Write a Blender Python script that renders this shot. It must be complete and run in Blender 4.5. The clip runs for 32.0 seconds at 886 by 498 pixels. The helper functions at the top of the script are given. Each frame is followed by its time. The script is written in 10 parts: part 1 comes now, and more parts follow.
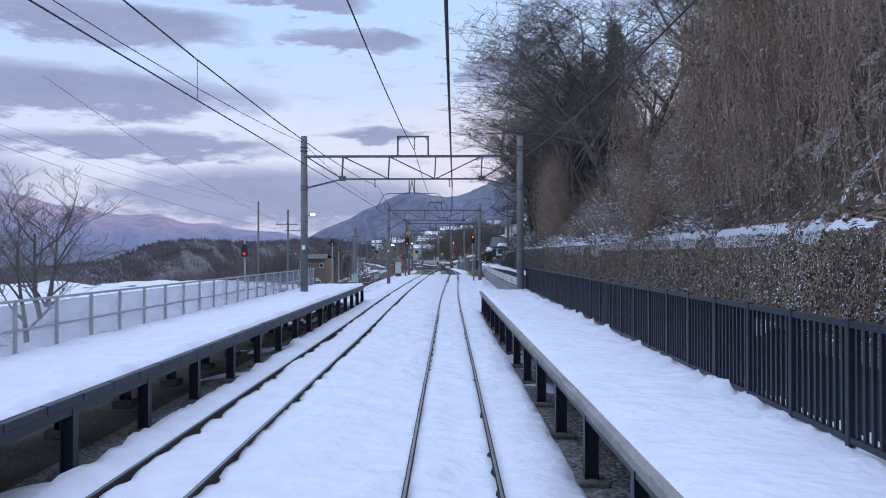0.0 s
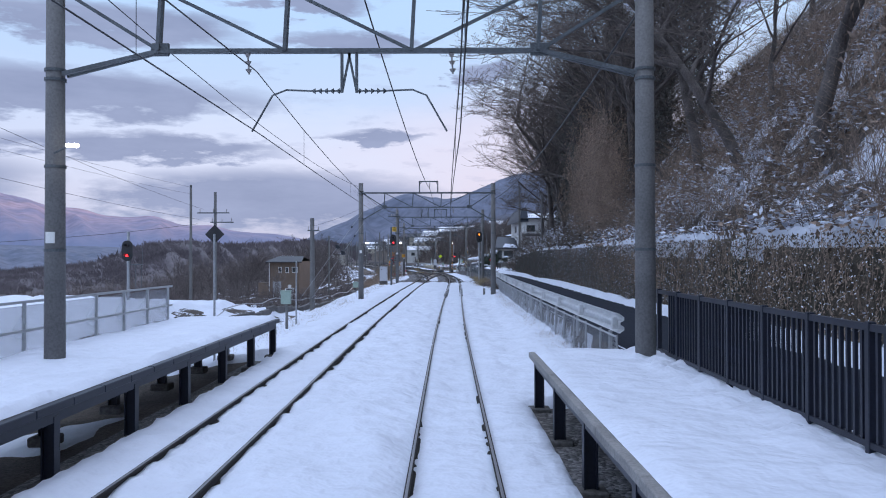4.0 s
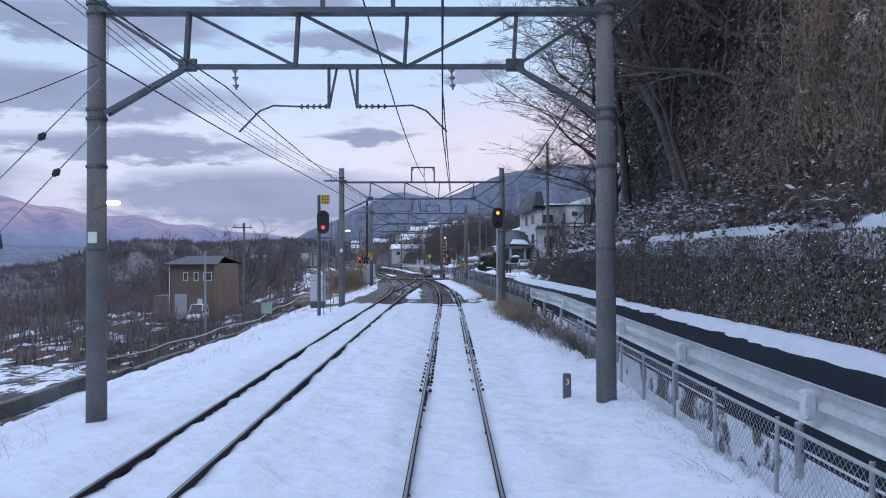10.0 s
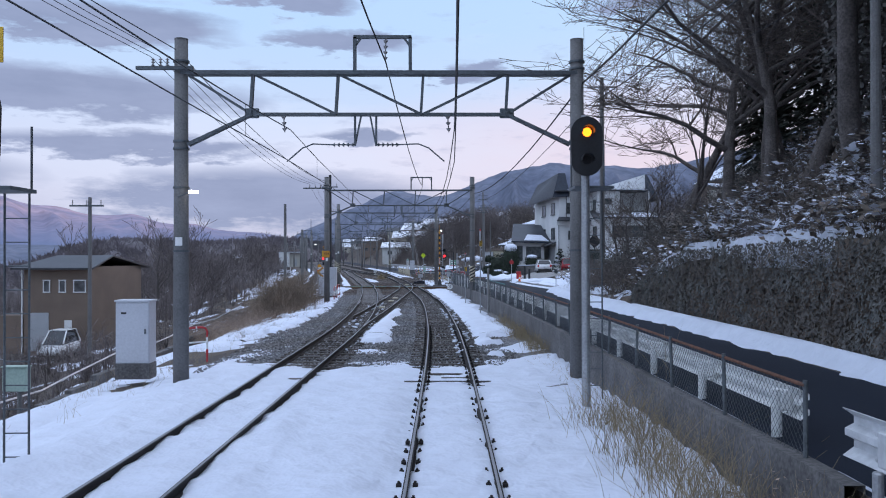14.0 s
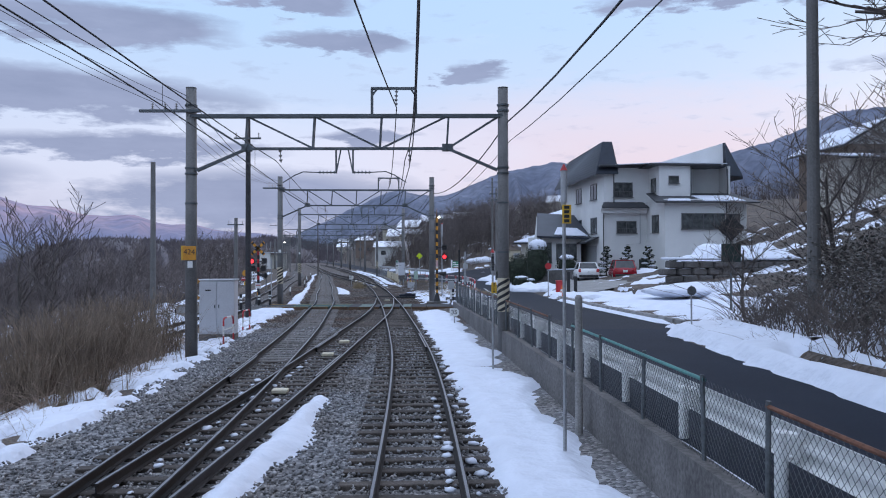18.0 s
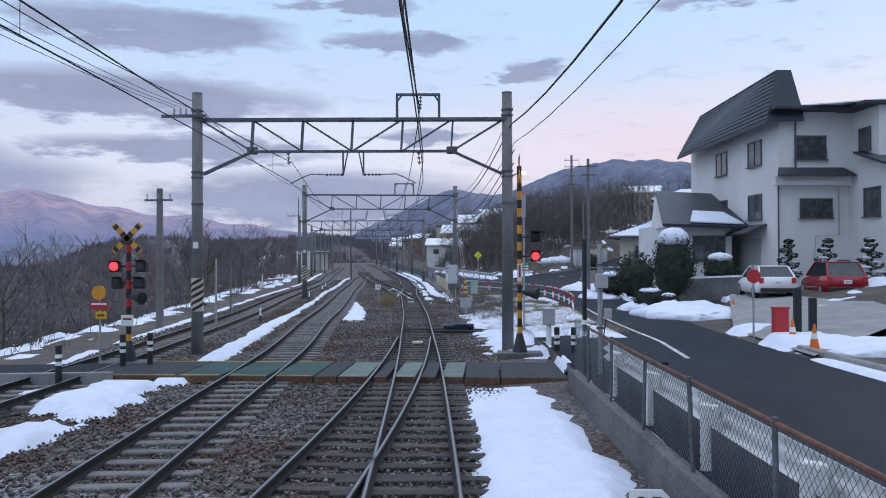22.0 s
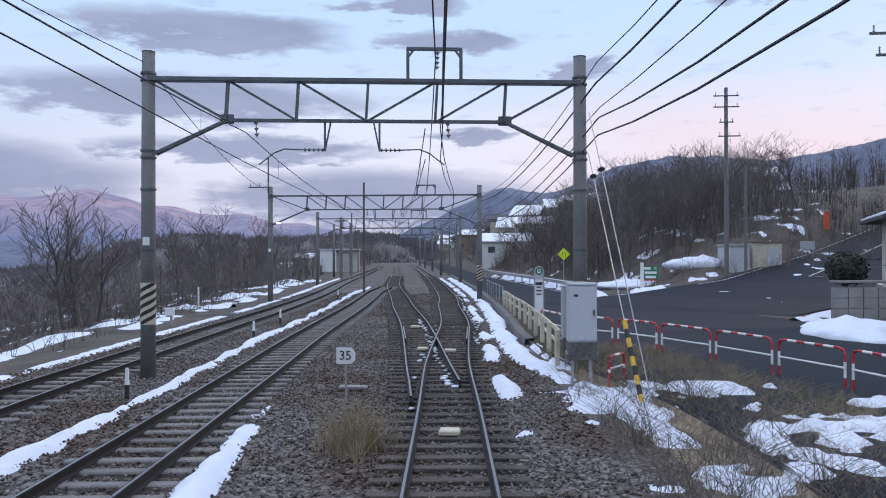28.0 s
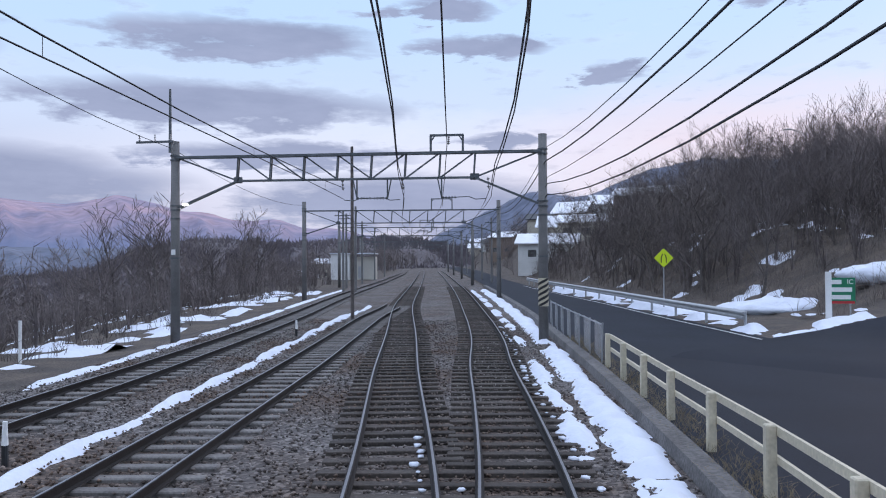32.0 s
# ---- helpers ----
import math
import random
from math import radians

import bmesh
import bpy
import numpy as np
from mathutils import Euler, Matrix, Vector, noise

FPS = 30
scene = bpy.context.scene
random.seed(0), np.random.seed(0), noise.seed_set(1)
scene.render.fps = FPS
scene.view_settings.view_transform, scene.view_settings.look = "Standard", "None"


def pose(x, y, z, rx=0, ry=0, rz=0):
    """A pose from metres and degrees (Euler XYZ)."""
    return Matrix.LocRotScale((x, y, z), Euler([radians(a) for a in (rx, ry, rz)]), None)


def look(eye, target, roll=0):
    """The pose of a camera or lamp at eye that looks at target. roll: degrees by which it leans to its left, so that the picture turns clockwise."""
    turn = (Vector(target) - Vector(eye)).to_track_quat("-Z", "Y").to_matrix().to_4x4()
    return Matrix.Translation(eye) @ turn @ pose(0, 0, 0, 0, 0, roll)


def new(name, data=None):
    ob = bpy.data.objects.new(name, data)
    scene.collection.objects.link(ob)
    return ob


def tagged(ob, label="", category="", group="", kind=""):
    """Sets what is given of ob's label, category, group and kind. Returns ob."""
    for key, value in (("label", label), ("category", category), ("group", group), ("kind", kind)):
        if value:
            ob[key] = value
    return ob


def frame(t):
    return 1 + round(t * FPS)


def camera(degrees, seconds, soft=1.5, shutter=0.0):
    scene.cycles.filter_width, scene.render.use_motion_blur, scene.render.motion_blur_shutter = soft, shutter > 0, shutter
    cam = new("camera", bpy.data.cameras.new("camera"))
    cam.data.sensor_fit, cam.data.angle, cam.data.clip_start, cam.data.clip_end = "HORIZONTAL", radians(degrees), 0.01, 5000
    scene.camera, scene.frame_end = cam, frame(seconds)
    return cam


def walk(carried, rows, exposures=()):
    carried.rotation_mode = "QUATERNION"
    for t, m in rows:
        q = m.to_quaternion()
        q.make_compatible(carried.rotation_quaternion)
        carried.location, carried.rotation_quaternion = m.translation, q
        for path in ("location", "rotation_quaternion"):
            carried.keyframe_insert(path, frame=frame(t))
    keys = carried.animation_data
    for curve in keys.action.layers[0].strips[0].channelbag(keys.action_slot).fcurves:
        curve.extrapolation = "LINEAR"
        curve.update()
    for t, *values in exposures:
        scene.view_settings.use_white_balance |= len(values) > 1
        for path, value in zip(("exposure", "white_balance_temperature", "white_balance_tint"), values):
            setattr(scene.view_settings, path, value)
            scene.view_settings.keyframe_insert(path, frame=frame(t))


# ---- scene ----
cam = camera(57.47, 32.0, 1.05)
walk(cam, [
    (0.0, pose(0.000, 0.000, 2.8, 90.378, 0.138, 0.182)),
    (0.5, pose(0.000, 3.013, 2.8, 90.399, 0.148, 0.193)),
    (1.0, pose(-0.002, 6.037, 2.8, 90.437, 0.158, 0.220)),
    (1.5, pose(-0.004, 9.087, 2.8, 90.438, 0.139, 0.254)),
    (2.0, pose(0.000, 12.184, 2.8, 90.431, 0.123, 0.254)),
    (2.5, pose(0.013, 15.336, 2.8, 90.468, 0.153, 0.215)),
    (3.0, pose(0.032, 18.553, 2.8, 90.483, 0.160, 0.160)),
    (3.5, pose(0.048, 21.820, 2.8, 90.514, 0.104, 0.114)),
    (4.0, pose(0.057, 25.109, 2.8, 90.539, 0.111, 0.096)),
    (4.5, pose(0.063, 28.424, 2.8, 90.553, 0.138, 0.091)),
    (5.0, pose(0.070, 31.767, 2.8, 90.560, 0.165, 0.082)),
    (5.5, pose(0.080, 35.141, 2.8, 90.563, 0.177, 0.054)),
    (6.0, pose(0.096, 38.550, 2.8, 90.556, 0.152, -0.011)),
    (6.5, pose(0.114, 42.003, 2.8, 90.589, 0.123, -0.117)),
    (7.0, pose(0.141, 45.474, 2.8, 90.591, 0.100, -0.228)),
    (7.5, pose(0.169, 48.968, 2.8, 90.540, 0.083, -0.306)),
    (8.0, pose(0.198, 52.479, 2.8, 90.490, 0.073, -0.348)),
    (8.5, pose(0.233, 56.000, 2.8, 90.490, 0.128, -0.395)),
    (9.0, pose(0.279, 59.533, 2.8, 90.492, 0.225, -0.470)),
    (9.5, pose(0.326, 63.070, 2.8, 90.488, 0.232, -0.520)),
    (10.0, pose(0.369, 66.602, 2.8, 90.511, 0.153, -0.527)),
    (10.5, pose(0.417, 70.130, 2.8, 90.519, 0.111, -0.558)),
    (11.0, pose(0.469, 73.653, 2.8, 90.546, 0.146, -0.604)),
    (11.5, pose(0.523, 77.171, 2.8, 90.565, 0.183, -0.628)),
    (12.0, pose(0.578, 80.689, 2.8, 90.561, 0.189, -0.631)),
    (12.5, pose(0.639, 84.213, 2.8, 90.568, 0.203, -0.657)),
    (13.0, pose(0.707, 87.739, 2.8, 90.559, 0.254, -0.695)),
    (13.5, pose(0.775, 91.287, 2.8, 90.534, 0.225, -0.724)),
    (14.0, pose(0.831, 94.855, 2.8, 90.486, 0.116, -0.717)),
    (14.5, pose(0.887, 98.409, 2.8, 90.513, 0.088, -0.710)),
    (15.0, pose(0.945, 101.951, 2.8, 90.539, 0.099, -0.725)),
    (15.5, pose(1.003, 105.481, 2.8, 90.559, 0.111, -0.752)),
    (16.0, pose(1.063, 108.998, 2.8, 90.577, 0.114, -0.784)),
    (16.5, pose(1.125, 112.504, 2.8, 90.589, 0.118, -0.813)),
    (17.0, pose(1.186, 115.997, 2.8, 90.574, 0.157, -0.833)),
    (17.5, pose(1.241, 119.476, 2.8, 90.546, 0.182, -0.787)),
    (18.0, pose(1.285, 122.944, 2.8, 90.522, 0.175, -0.650)),
    (18.5, pose(1.310, 126.392, 2.8, 90.506, 0.129, -0.377)),
    (19.0, pose(1.310, 129.798, 2.8, 90.532, 0.110, 0.027)),
    (19.5, pose(1.286, 133.159, 2.8, 90.569, 0.182, 0.527)),
    (20.0, pose(1.229, 136.476, 2.8, 90.547, 0.239, 1.103)),
    (20.5, pose(1.141, 139.773, 2.8, 90.540, 0.264, 1.711)),
    (21.0, pose(1.015, 143.049, 2.8, 90.520, 0.257, 2.321)),
    (21.5, pose(0.853, 146.305, 2.8, 90.483, 0.230, 2.895)),
    (22.0, pose(0.659, 149.539, 2.8, 90.486, 0.192, 3.415)),
    (22.5, pose(0.438, 152.757, 2.8, 90.488, 0.115, 3.906)),
    (23.0, pose(0.194, 155.962, 2.8, 90.460, 0.002, 4.381)),
    (23.5, pose(-0.061, 159.151, 2.8, 90.458, -0.022, 4.815)),
    (24.0, pose(-0.334, 162.323, 2.8, 90.439, 0.016, 5.223)),
    (24.5, pose(-0.622, 165.475, 2.8, 90.420, 0.053, 5.591)),
    (25.0, pose(-0.923, 168.610, 2.8, 90.402, 0.078, 5.912)),
    (25.5, pose(-1.233, 171.727, 2.8, 90.421, 0.101, 6.170)),
    (26.0, pose(-1.551, 174.825, 2.8, 90.475, 0.127, 6.381)),
    (26.5, pose(-1.876, 177.901, 2.8, 90.500, 0.139, 6.560)),
    (27.0, pose(-2.208, 180.955, 2.8, 90.480, 0.134, 6.714)),
    (27.5, pose(-2.543, 183.985, 2.8, 90.435, 0.115, 6.846)),
    (28.0, pose(-2.881, 186.992, 2.8, 90.437, 0.094, 6.953)),
    (28.5, pose(-3.223, 189.978, 2.8, 90.439, 0.086, 7.037)),
    (29.0, pose(-3.570, 192.952, 2.8, 90.452, 0.094, 7.087)),
    (29.5, pose(-3.917, 195.906, 2.8, 90.499, 0.145, 7.105)),
    (30.0, pose(-4.267, 198.833, 2.8, 90.572, 0.219, 7.154)),
    (30.5, pose(-4.629, 201.724, 2.8, 90.615, 0.262, 7.348)),
    (31.0, pose(-5.017, 204.574, 2.8, 90.675, 0.231, 7.758)),
    (31.5, pose(-5.430, 207.400, 2.8, 90.740, 0.221, 8.363)),
    (32.0, pose(-5.863, 210.213, 2.8, 90.791, 0.277, 9.099)),
], exposures=[(0.0, 0.43, 6600, 15), (15.0, 0.43, 6620, 14), (22.0, 0.44, 6850, 14), (26.0, 0.50, 6900, 15), (29.0, 0.54, 6980, 15), (32.0, 0.53, 6900, 15)])

# ---------------------------------------------------------------- sky and light
world = bpy.data.worlds.new("dusk_sky")
scene.world = world
world.use_nodes = True
wn, wl = world.node_tree.nodes, world.node_tree.links
wn.clear()


def wnode(kind, **kw):
    n = wn.new(kind)
    for k, v in kw.items():
        if k == "op":
            n.operation = v
        else:
            n.inputs[int(k[1:])].default_value = v
    return n


def wmath(op, a, b=None, clamp=False):
    n = wn.new("ShaderNodeMath")
    n.operation, n.use_clamp = op, clamp
    for i, v in enumerate((a, b)):
        if v is None:
            continue
        if isinstance(v, (int, float)):
            n.inputs[i].default_value = v
        else:
            wl.new(v, n.inputs[i])
    return n.outputs[0]


def wmix(fac, a, b):
    n = wn.new("ShaderNodeMixRGB")
    for i, v in enumerate((fac, a, b)):
        if isinstance(v, (int, float)):
            n.inputs[i].default_value = v
        elif isinstance(v, tuple):
            n.inputs[i].default_value = (*v, 1)
        else:
            wl.new(v, n.inputs[i])
    return n.outputs[0]


SUN_EL, SUN_AZ = 5.0, 38.0          # low sun, ahead and to the right behind the hills
coord = wn.new("ShaderNodeTexCoord")
sep = wn.new("ShaderNodeSeparateXYZ")
wl.new(coord.outputs["Generated"], sep.inputs[0])
az = wmath("MULTIPLY", wmath("ARCTAN2", sep.outputs[0], sep.outputs[1]), 57.2958)
el = wmath("MULTIPLY", wmath("ARCSINE", sep.outputs[2]), 57.2958)
nishita = wn.new("ShaderNodeTexSky")
nishita.sky_type, nishita.sun_disc = "NISHITA", False
nishita.sun_elevation, nishita.sun_rotation = radians(SUN_EL), radians(SUN_AZ)
nish = wn.new("ShaderNodeVectorMath")
nish.operation = "SCALE"
nish.inputs[3].default_value = 0.10
wl.new(nishita.outputs[0], nish.inputs[0])
ramp = wn.new("ShaderNodeValToRGB")
wl.new(wmath("DIVIDE", el, 60.0, True), ramp.inputs[0])
e = ramp.color_ramp.elements
e[0].position, e[0].color = 0.0, (0.396, 0.437, 0.608, 1)
e[1].position, e[1].color = 1.0, (0.880, 1.086, 1.462, 1)
for p, c in ((0.07, (0.440, 0.472, 0.632)), (0.16, (0.462, 0.578, 0.785)), (0.26, (0.395, 0.578, 0.830)), (0.36, (0.375, 0.578, 0.875)), (0.6, (0.660, 0.850, 1.170))):
    k = e.new(p)
    k.color = (*c, 1)


def blob(a, b, ra, rb):
    """Soft oval round azimuth a and elevation b, in degrees."""
    u = wmath("DIVIDE", wmath("SUBTRACT", wob_az, a), ra)
    v = wmath("DIVIDE", wmath("SUBTRACT", wob_el, b), rb)
    d = wmath("ADD", wmath("MULTIPLY", u, u), wmath("MULTIPLY", v, v))
    return wmath("SUBTRACT", 1.0, d, True)


cv = wn.new("ShaderNodeCombineXYZ")
wl.new(wmath("MULTIPLY", az, 0.11), cv.inputs[0])
wl.new(wmath("MULTIPLY", el, 0.40), cv.inputs[1])
noi = wn.new("ShaderNodeTexNoise")
noi.inputs["Scale"].default_value, noi.inputs["Detail"].default_value, noi.inputs["Roughness"].default_value = 1.3, 7.0, 0.62
wl.new(cv.outputs[0], noi.inputs["Vector"])
noi2 = wn.new("ShaderNodeTexNoise")
noi2.inputs["Scale"].default_value, noi2.inputs["Detail"].default_value, noi2.inputs["Roughness"].default_value = 2.6, 9.0, 0.6
wl.new(cv.outputs[0], noi2.inputs["Vector"])
wob_az = wmath("ADD", az, wmath("MULTIPLY", wmath("SUBTRACT", noi.outputs[0], 0.5), 14.0))
wob_el = wmath("ADD", el, wmath("MULTIPLY", wmath("SUBTRACT", noi2.outputs[0], 0.5), 3.0))
pink = wmath("MULTIPLY", blob(12.0, 6.0, 24.0, 6.5), 0.6)
pale = wmath("MULTIPLY", blob(-14.0, 6.0, 26.0, 5.0), 0.6)
sky = wmix(wmath("MULTIPLY", pink, 0.9), wmix(0.90, nish.outputs[0], ramp.outputs[0]), (0.704, 0.566, 0.620))
sky = wmix(pale, sky, (0.590, 0.655, 0.800))
cloud = None
for a, b, ra, rb in ((-23, 14.9, 11, 1.7), (-25, 10.5, 15, 2.0), (-6, 14.7, 6, 1.0), (-9, 17.3, 5, 0.9), (-20, 7.3, 12, 1.1), (-12, 4.0, 14, 2.6),
                     (3, 12.8, 2.6, 1.0), (-5, 8.4, 4.5, 0.7), (-40, 5, 16, 3.0), (-48, 13, 12, 2.0), (40, 12, 14, 1.3), (22, 17, 12, 1.0), (-2, 24, 20, 2.5), (25, 31, 22, 3), (-38, 30, 20, 4)):
    c = blob(a, b, ra, rb)
    cloud = c if cloud is None else wmath("MAXIMUM", cloud, c)
wisp = wmath("MULTIPLY", wmath("SUBTRACT", noi.outputs[0], 0.56, True), 2.2, True)
shape = wmath("MULTIPLY", wmath("SUBTRACT", wmath("ADD", cloud, wmath("MULTIPLY", wmath("SUBTRACT", noi2.outputs[0], 0.5), 1.5)), 0.10, True), 1.7, True)
sky = wmix(wmath("MULTIPLY", wisp, 0.5), sky, (0.530, 0.645, 0.840))
sky = wmix(wmath("MULTIPLY", shape, 0.92), sky, wmix(noi.outputs[0], (0.148, 0.190, 0.312), (0.290, 0.348, 0.510)))
bg = wn.new("ShaderNodeBackground")
bg.inputs[1].default_value = 1.0
wl.new(sky, bg.inputs[0])
wo = wn.new("ShaderNodeOutputWorld")
wl.new(bg.outputs[0], wo.inputs[0])

sun = new("sun", bpy.data.lights.new("sun", "SUN"))
sun.data.energy, sun.data.angle, sun.data.color = 0.5, radians(14), (1.0, 0.80, 0.74)
sun.matrix_world = look((0, 0, 50), (-math.sin(radians(SUN_AZ)) * 100, -math.cos(radians(SUN_AZ)) * 100, 50 - 100 * math.tan(radians(SUN_EL + 7))))

# ---------------------------------------------------------------- helpers
def material(name, base=(0.5, 0.5, 0.5), rough=0.7, metal=0.0, var=0.25, scale=3.0, fine=40.0, bump=0.15, bump_dist=0.02, base2=None, emit=None, strength=0.0, rnd=0.0):
    """Plain procedural surface: colour varied at two scales, with fine relief."""
    m = bpy.data.materials.new(name)
    m.use_nodes = True
    n, l = m.node_tree.nodes, m.node_tree.links
    b = n["Principled BSDF"]
    b.inputs["Roughness"].default_value, b.inputs["Metallic"].default_value = rough, metal
    tc = n.new("ShaderNodeTexCoord")
    big = n.new("ShaderNodeTexNoise")
    big.inputs["Scale"].default_value, big.inputs["Detail"].default_value = scale, 4
    small = n.new("ShaderNodeTexNoise")
    small.inputs["Scale"].default_value, small.inputs["Detail"].default_value = fine, 3
    for t in (big, small):
        l.new(tc.outputs["Object"], t.inputs["Vector"])
    mix = n.new("ShaderNodeMixRGB")
    c2 = base2 or tuple(c * (1 - var) for c in base)
    mix.inputs[1].default_value, mix.inputs[2].default_value = (*base, 1), (*c2, 1)
    mr = n.new("ShaderNodeMapRange")
    mr.inputs[1].default_value, mr.inputs[2].default_value = 0.35, 0.65
    l.new(big.outputs[0], mr.inputs[0])
    l.new(mr.outputs[0], mix.inputs[0])
    mul = n.new("ShaderNodeMixRGB")
    mul.blend_type = "MULTIPLY"
    mul.inputs[0].default_value = 1.0
    mr2 = n.new("ShaderNodeMapRange")
    mr2.inputs[1].default_value, mr2.inputs[2].default_value, mr2.inputs[3].default_value, mr2.inputs[4].default_value = 0.3, 0.7, 1 - var, 1 + var * 0.6
    l.new(small.outputs[0], mr2.inputs[0])
    l.new(mix.outputs[0], mul.inputs[1])
    l.new(mr2.outputs[0], mul.inputs[2])
    out = mul.outputs[0]
    if rnd:
        oi = n.new("ShaderNodeObjectInfo")
        mr3 = n.new("ShaderNodeMapRange")
        mr3.inputs[3].default_value, mr3.inputs[4].default_value = 1 - rnd, 1 + rnd
        l.new(oi.outputs["Random"], mr3.inputs[0])
        m2 = n.new("ShaderNodeMixRGB")
        m2.blend_type = "MULTIPLY"
        m2.inputs[0].default_value = 1.0
        l.new(out, m2.inputs[1])
        l.new(mr3.outputs[0], m2.inputs[2])
        out = m2.outputs[0]
    l.new(out, b.inputs["Base Color"])
    if bump:
        bp = n.new("ShaderNodeBump")
        bp.inputs["Strength"].default_value, bp.inputs["Distance"].default_value = bump, bump_dist
        l.new(small.outputs[0], bp.inputs["Height"])
        l.new(bp.outputs[0], b.inputs["Normal"])
    if emit:
        b.inputs["Emission Color"].default_value, b.inputs["Emission Strength"].default_value = (*emit, 1), strength
    return m


def gravel(name, cols, scale=16.0, dist=0.03):
    """Crushed stone: cells of differing colour with relief, patched at a larger scale."""
    m = bpy.data.materials.new(name)
    m.use_nodes = True
    n, l = m.node_tree.nodes, m.node_tree.links
    b = n["Principled BSDF"]
    b.inputs["Roughness"].default_value = 0.9
    tc = n.new("ShaderNodeTexCoord")
    vo = n.new("ShaderNodeTexVoronoi")
    vo.inputs["Scale"].default_value = scale
    l.new(tc.outputs["Object"], vo.inputs["Vector"])
    sp = n.new("ShaderNodeSeparateColor")
    l.new(vo.outputs["Color"], sp.inputs[0])
    r = n.new("ShaderNodeValToRGB")
    r.color_ramp.elements[0].color, r.color_ramp.elements[1].color = (*cols[0], 1), (*cols[2], 1)
    k = r.color_ramp.elements.new(0.6)
    k.color = (*cols[1], 1)
    l.new(sp.outputs[0], r.inputs[0])
    big = n.new("ShaderNodeTexNoise")
    big.inputs["Scale"].default_value, big.inputs["Detail"].default_value = 0.35, 5
    l.new(tc.outputs["Object"], big.inputs["Vector"])
    mr = n.new("ShaderNodeMapRange")
    mr.inputs[1].default_value, mr.inputs[2].default_value = 0.42, 0.62
    l.new(big.outputs[0], mr.inputs[0])
    mx = n.new("ShaderNodeMixRGB")
    mx.blend_type = "MULTIPLY"
    l.new(mr.outputs[0], mx.inputs[0])
    l.new(r.outputs[0], mx.inputs[1])
    mx.inputs[2].default_value = (*cols[3], 1)
    l.new(mx.outputs[0], b.inputs["Base Color"])
    bp = n.new("ShaderNodeBump")
    bp.inputs["Strength"].default_value, bp.inputs["Distance"].default_value = 1.0, dist
    bp.invert = True
    l.new(vo.outputs["Distance"], bp.inputs["Height"])
    l.new(bp.outputs[0], b.inputs["Normal"])
    return m


def snow_dusting(m, amount=0.508, scale=0.55, fine=3.0):
    """Broken thin snow caught between the stems on a litter-covered slope."""
    n, l = m.node_tree.nodes, m.node_tree.links
    b = n["Principled BSDF"]
    old = b.inputs["Base Color"].links[0].from_socket
    tc = n.new("ShaderNodeTexCoord")
    fac = None
    for sc, k in ((scale, 0.62), (fine, 0.38)):
        t = n.new("ShaderNodeTexNoise")
        t.inputs["Scale"].default_value, t.inputs["Detail"].default_value, t.inputs["Roughness"].default_value = sc, 6, 0.65
        l.new(tc.outputs["Object"], t.inputs["Vector"])
        mu = n.new("ShaderNodeMath")
        mu.operation = "MULTIPLY"
        mu.inputs[1].default_value = k
        l.new(t.outputs[0], mu.inputs[0])
        if fac is None:
            fac = mu.outputs[0]
        else:
            ad = n.new("ShaderNodeMath")
            ad.operation = "ADD"
            l.new(fac, ad.inputs[0])
            l.new(mu.outputs[0], ad.inputs[1])
            fac = ad.outputs[0]
    mr = n.new("ShaderNodeMapRange")
    mr.inputs[1].default_value, mr.inputs[2].default_value = amount, amount + 0.035
    l.new(fac, mr.inputs[0])
    mx = n.new("ShaderNodeMixRGB")
    l.new(mr.outputs[0], mx.inputs[0])
    l.new(old, mx.inputs[1])
    mx.inputs[2].default_value = (0.70, 0.735, 0.82, 1)
    l.new(mx.outputs[0], b.inputs["Base Color"])


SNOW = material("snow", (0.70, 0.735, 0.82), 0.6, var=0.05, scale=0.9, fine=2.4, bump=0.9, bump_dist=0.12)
SNOWFAR = material("snow_far", (0.80, 0.81, 0.85), 0.7, var=0.1, scale=0.05, fine=0.6, bump=0.2)
BALLAST = gravel("ballast", ((0.085, 0.085, 0.090), (0.20, 0.198, 0.205), (0.36, 0.355, 0.36), (0.85, 0.80, 0.74)))
BALLAST_OLD = gravel("rusty_ballast", ((0.048, 0.042, 0.040), (0.118, 0.102, 0.096), (0.25, 0.225, 0.21), (0.66, 0.52, 0.43)))
MATTED = material("matted_dead_grass", (0.33, 0.255, 0.175), 0.95, var=0.45, scale=0.8, fine=12, bump=1.0, bump_dist=0.06, base2=(0.17, 0.13, 0.095))
EARTH = material("dead_grass_earth", (0.13, 0.10, 0.08), 0.95, var=0.5, scale=0.6, fine=14, bump=1.0, bump_dist=0.06, base2=(0.07, 0.058, 0.05))
FLOORH = material("hill_litter", (0.145, 0.108, 0.082), 0.95, var=0.5, scale=0.5, fine=6, bump=1.0, bump_dist=0.12, base2=(0.07, 0.056, 0.046))
snow_dusting(FLOORH, 0.545, 0.9, 4.0)
ASPHALT = material("asphalt", (0.019, 0.022, 0.031), 0.75, var=0.25, scale=0.4, fine=60, bump=0.4, bump_dist=0.006)
ASPHALT_NEW = material("fresh_asphalt", (0.018, 0.023, 0.036), 0.8, var=0.2, scale=0.4, fine=60, bump=0.35, bump_dist=0.006)
for m in (ASPHALT, ASPHALT_NEW):
    m.node_tree.nodes["Principled BSDF"].inputs["Specular IOR Level"].default_value = 0.15
CONCRETE = material("concrete", (0.30, 0.29, 0.28), 0.85, var=0.25, scale=1.2, fine=30, bump=0.25, bump_dist=0.01)
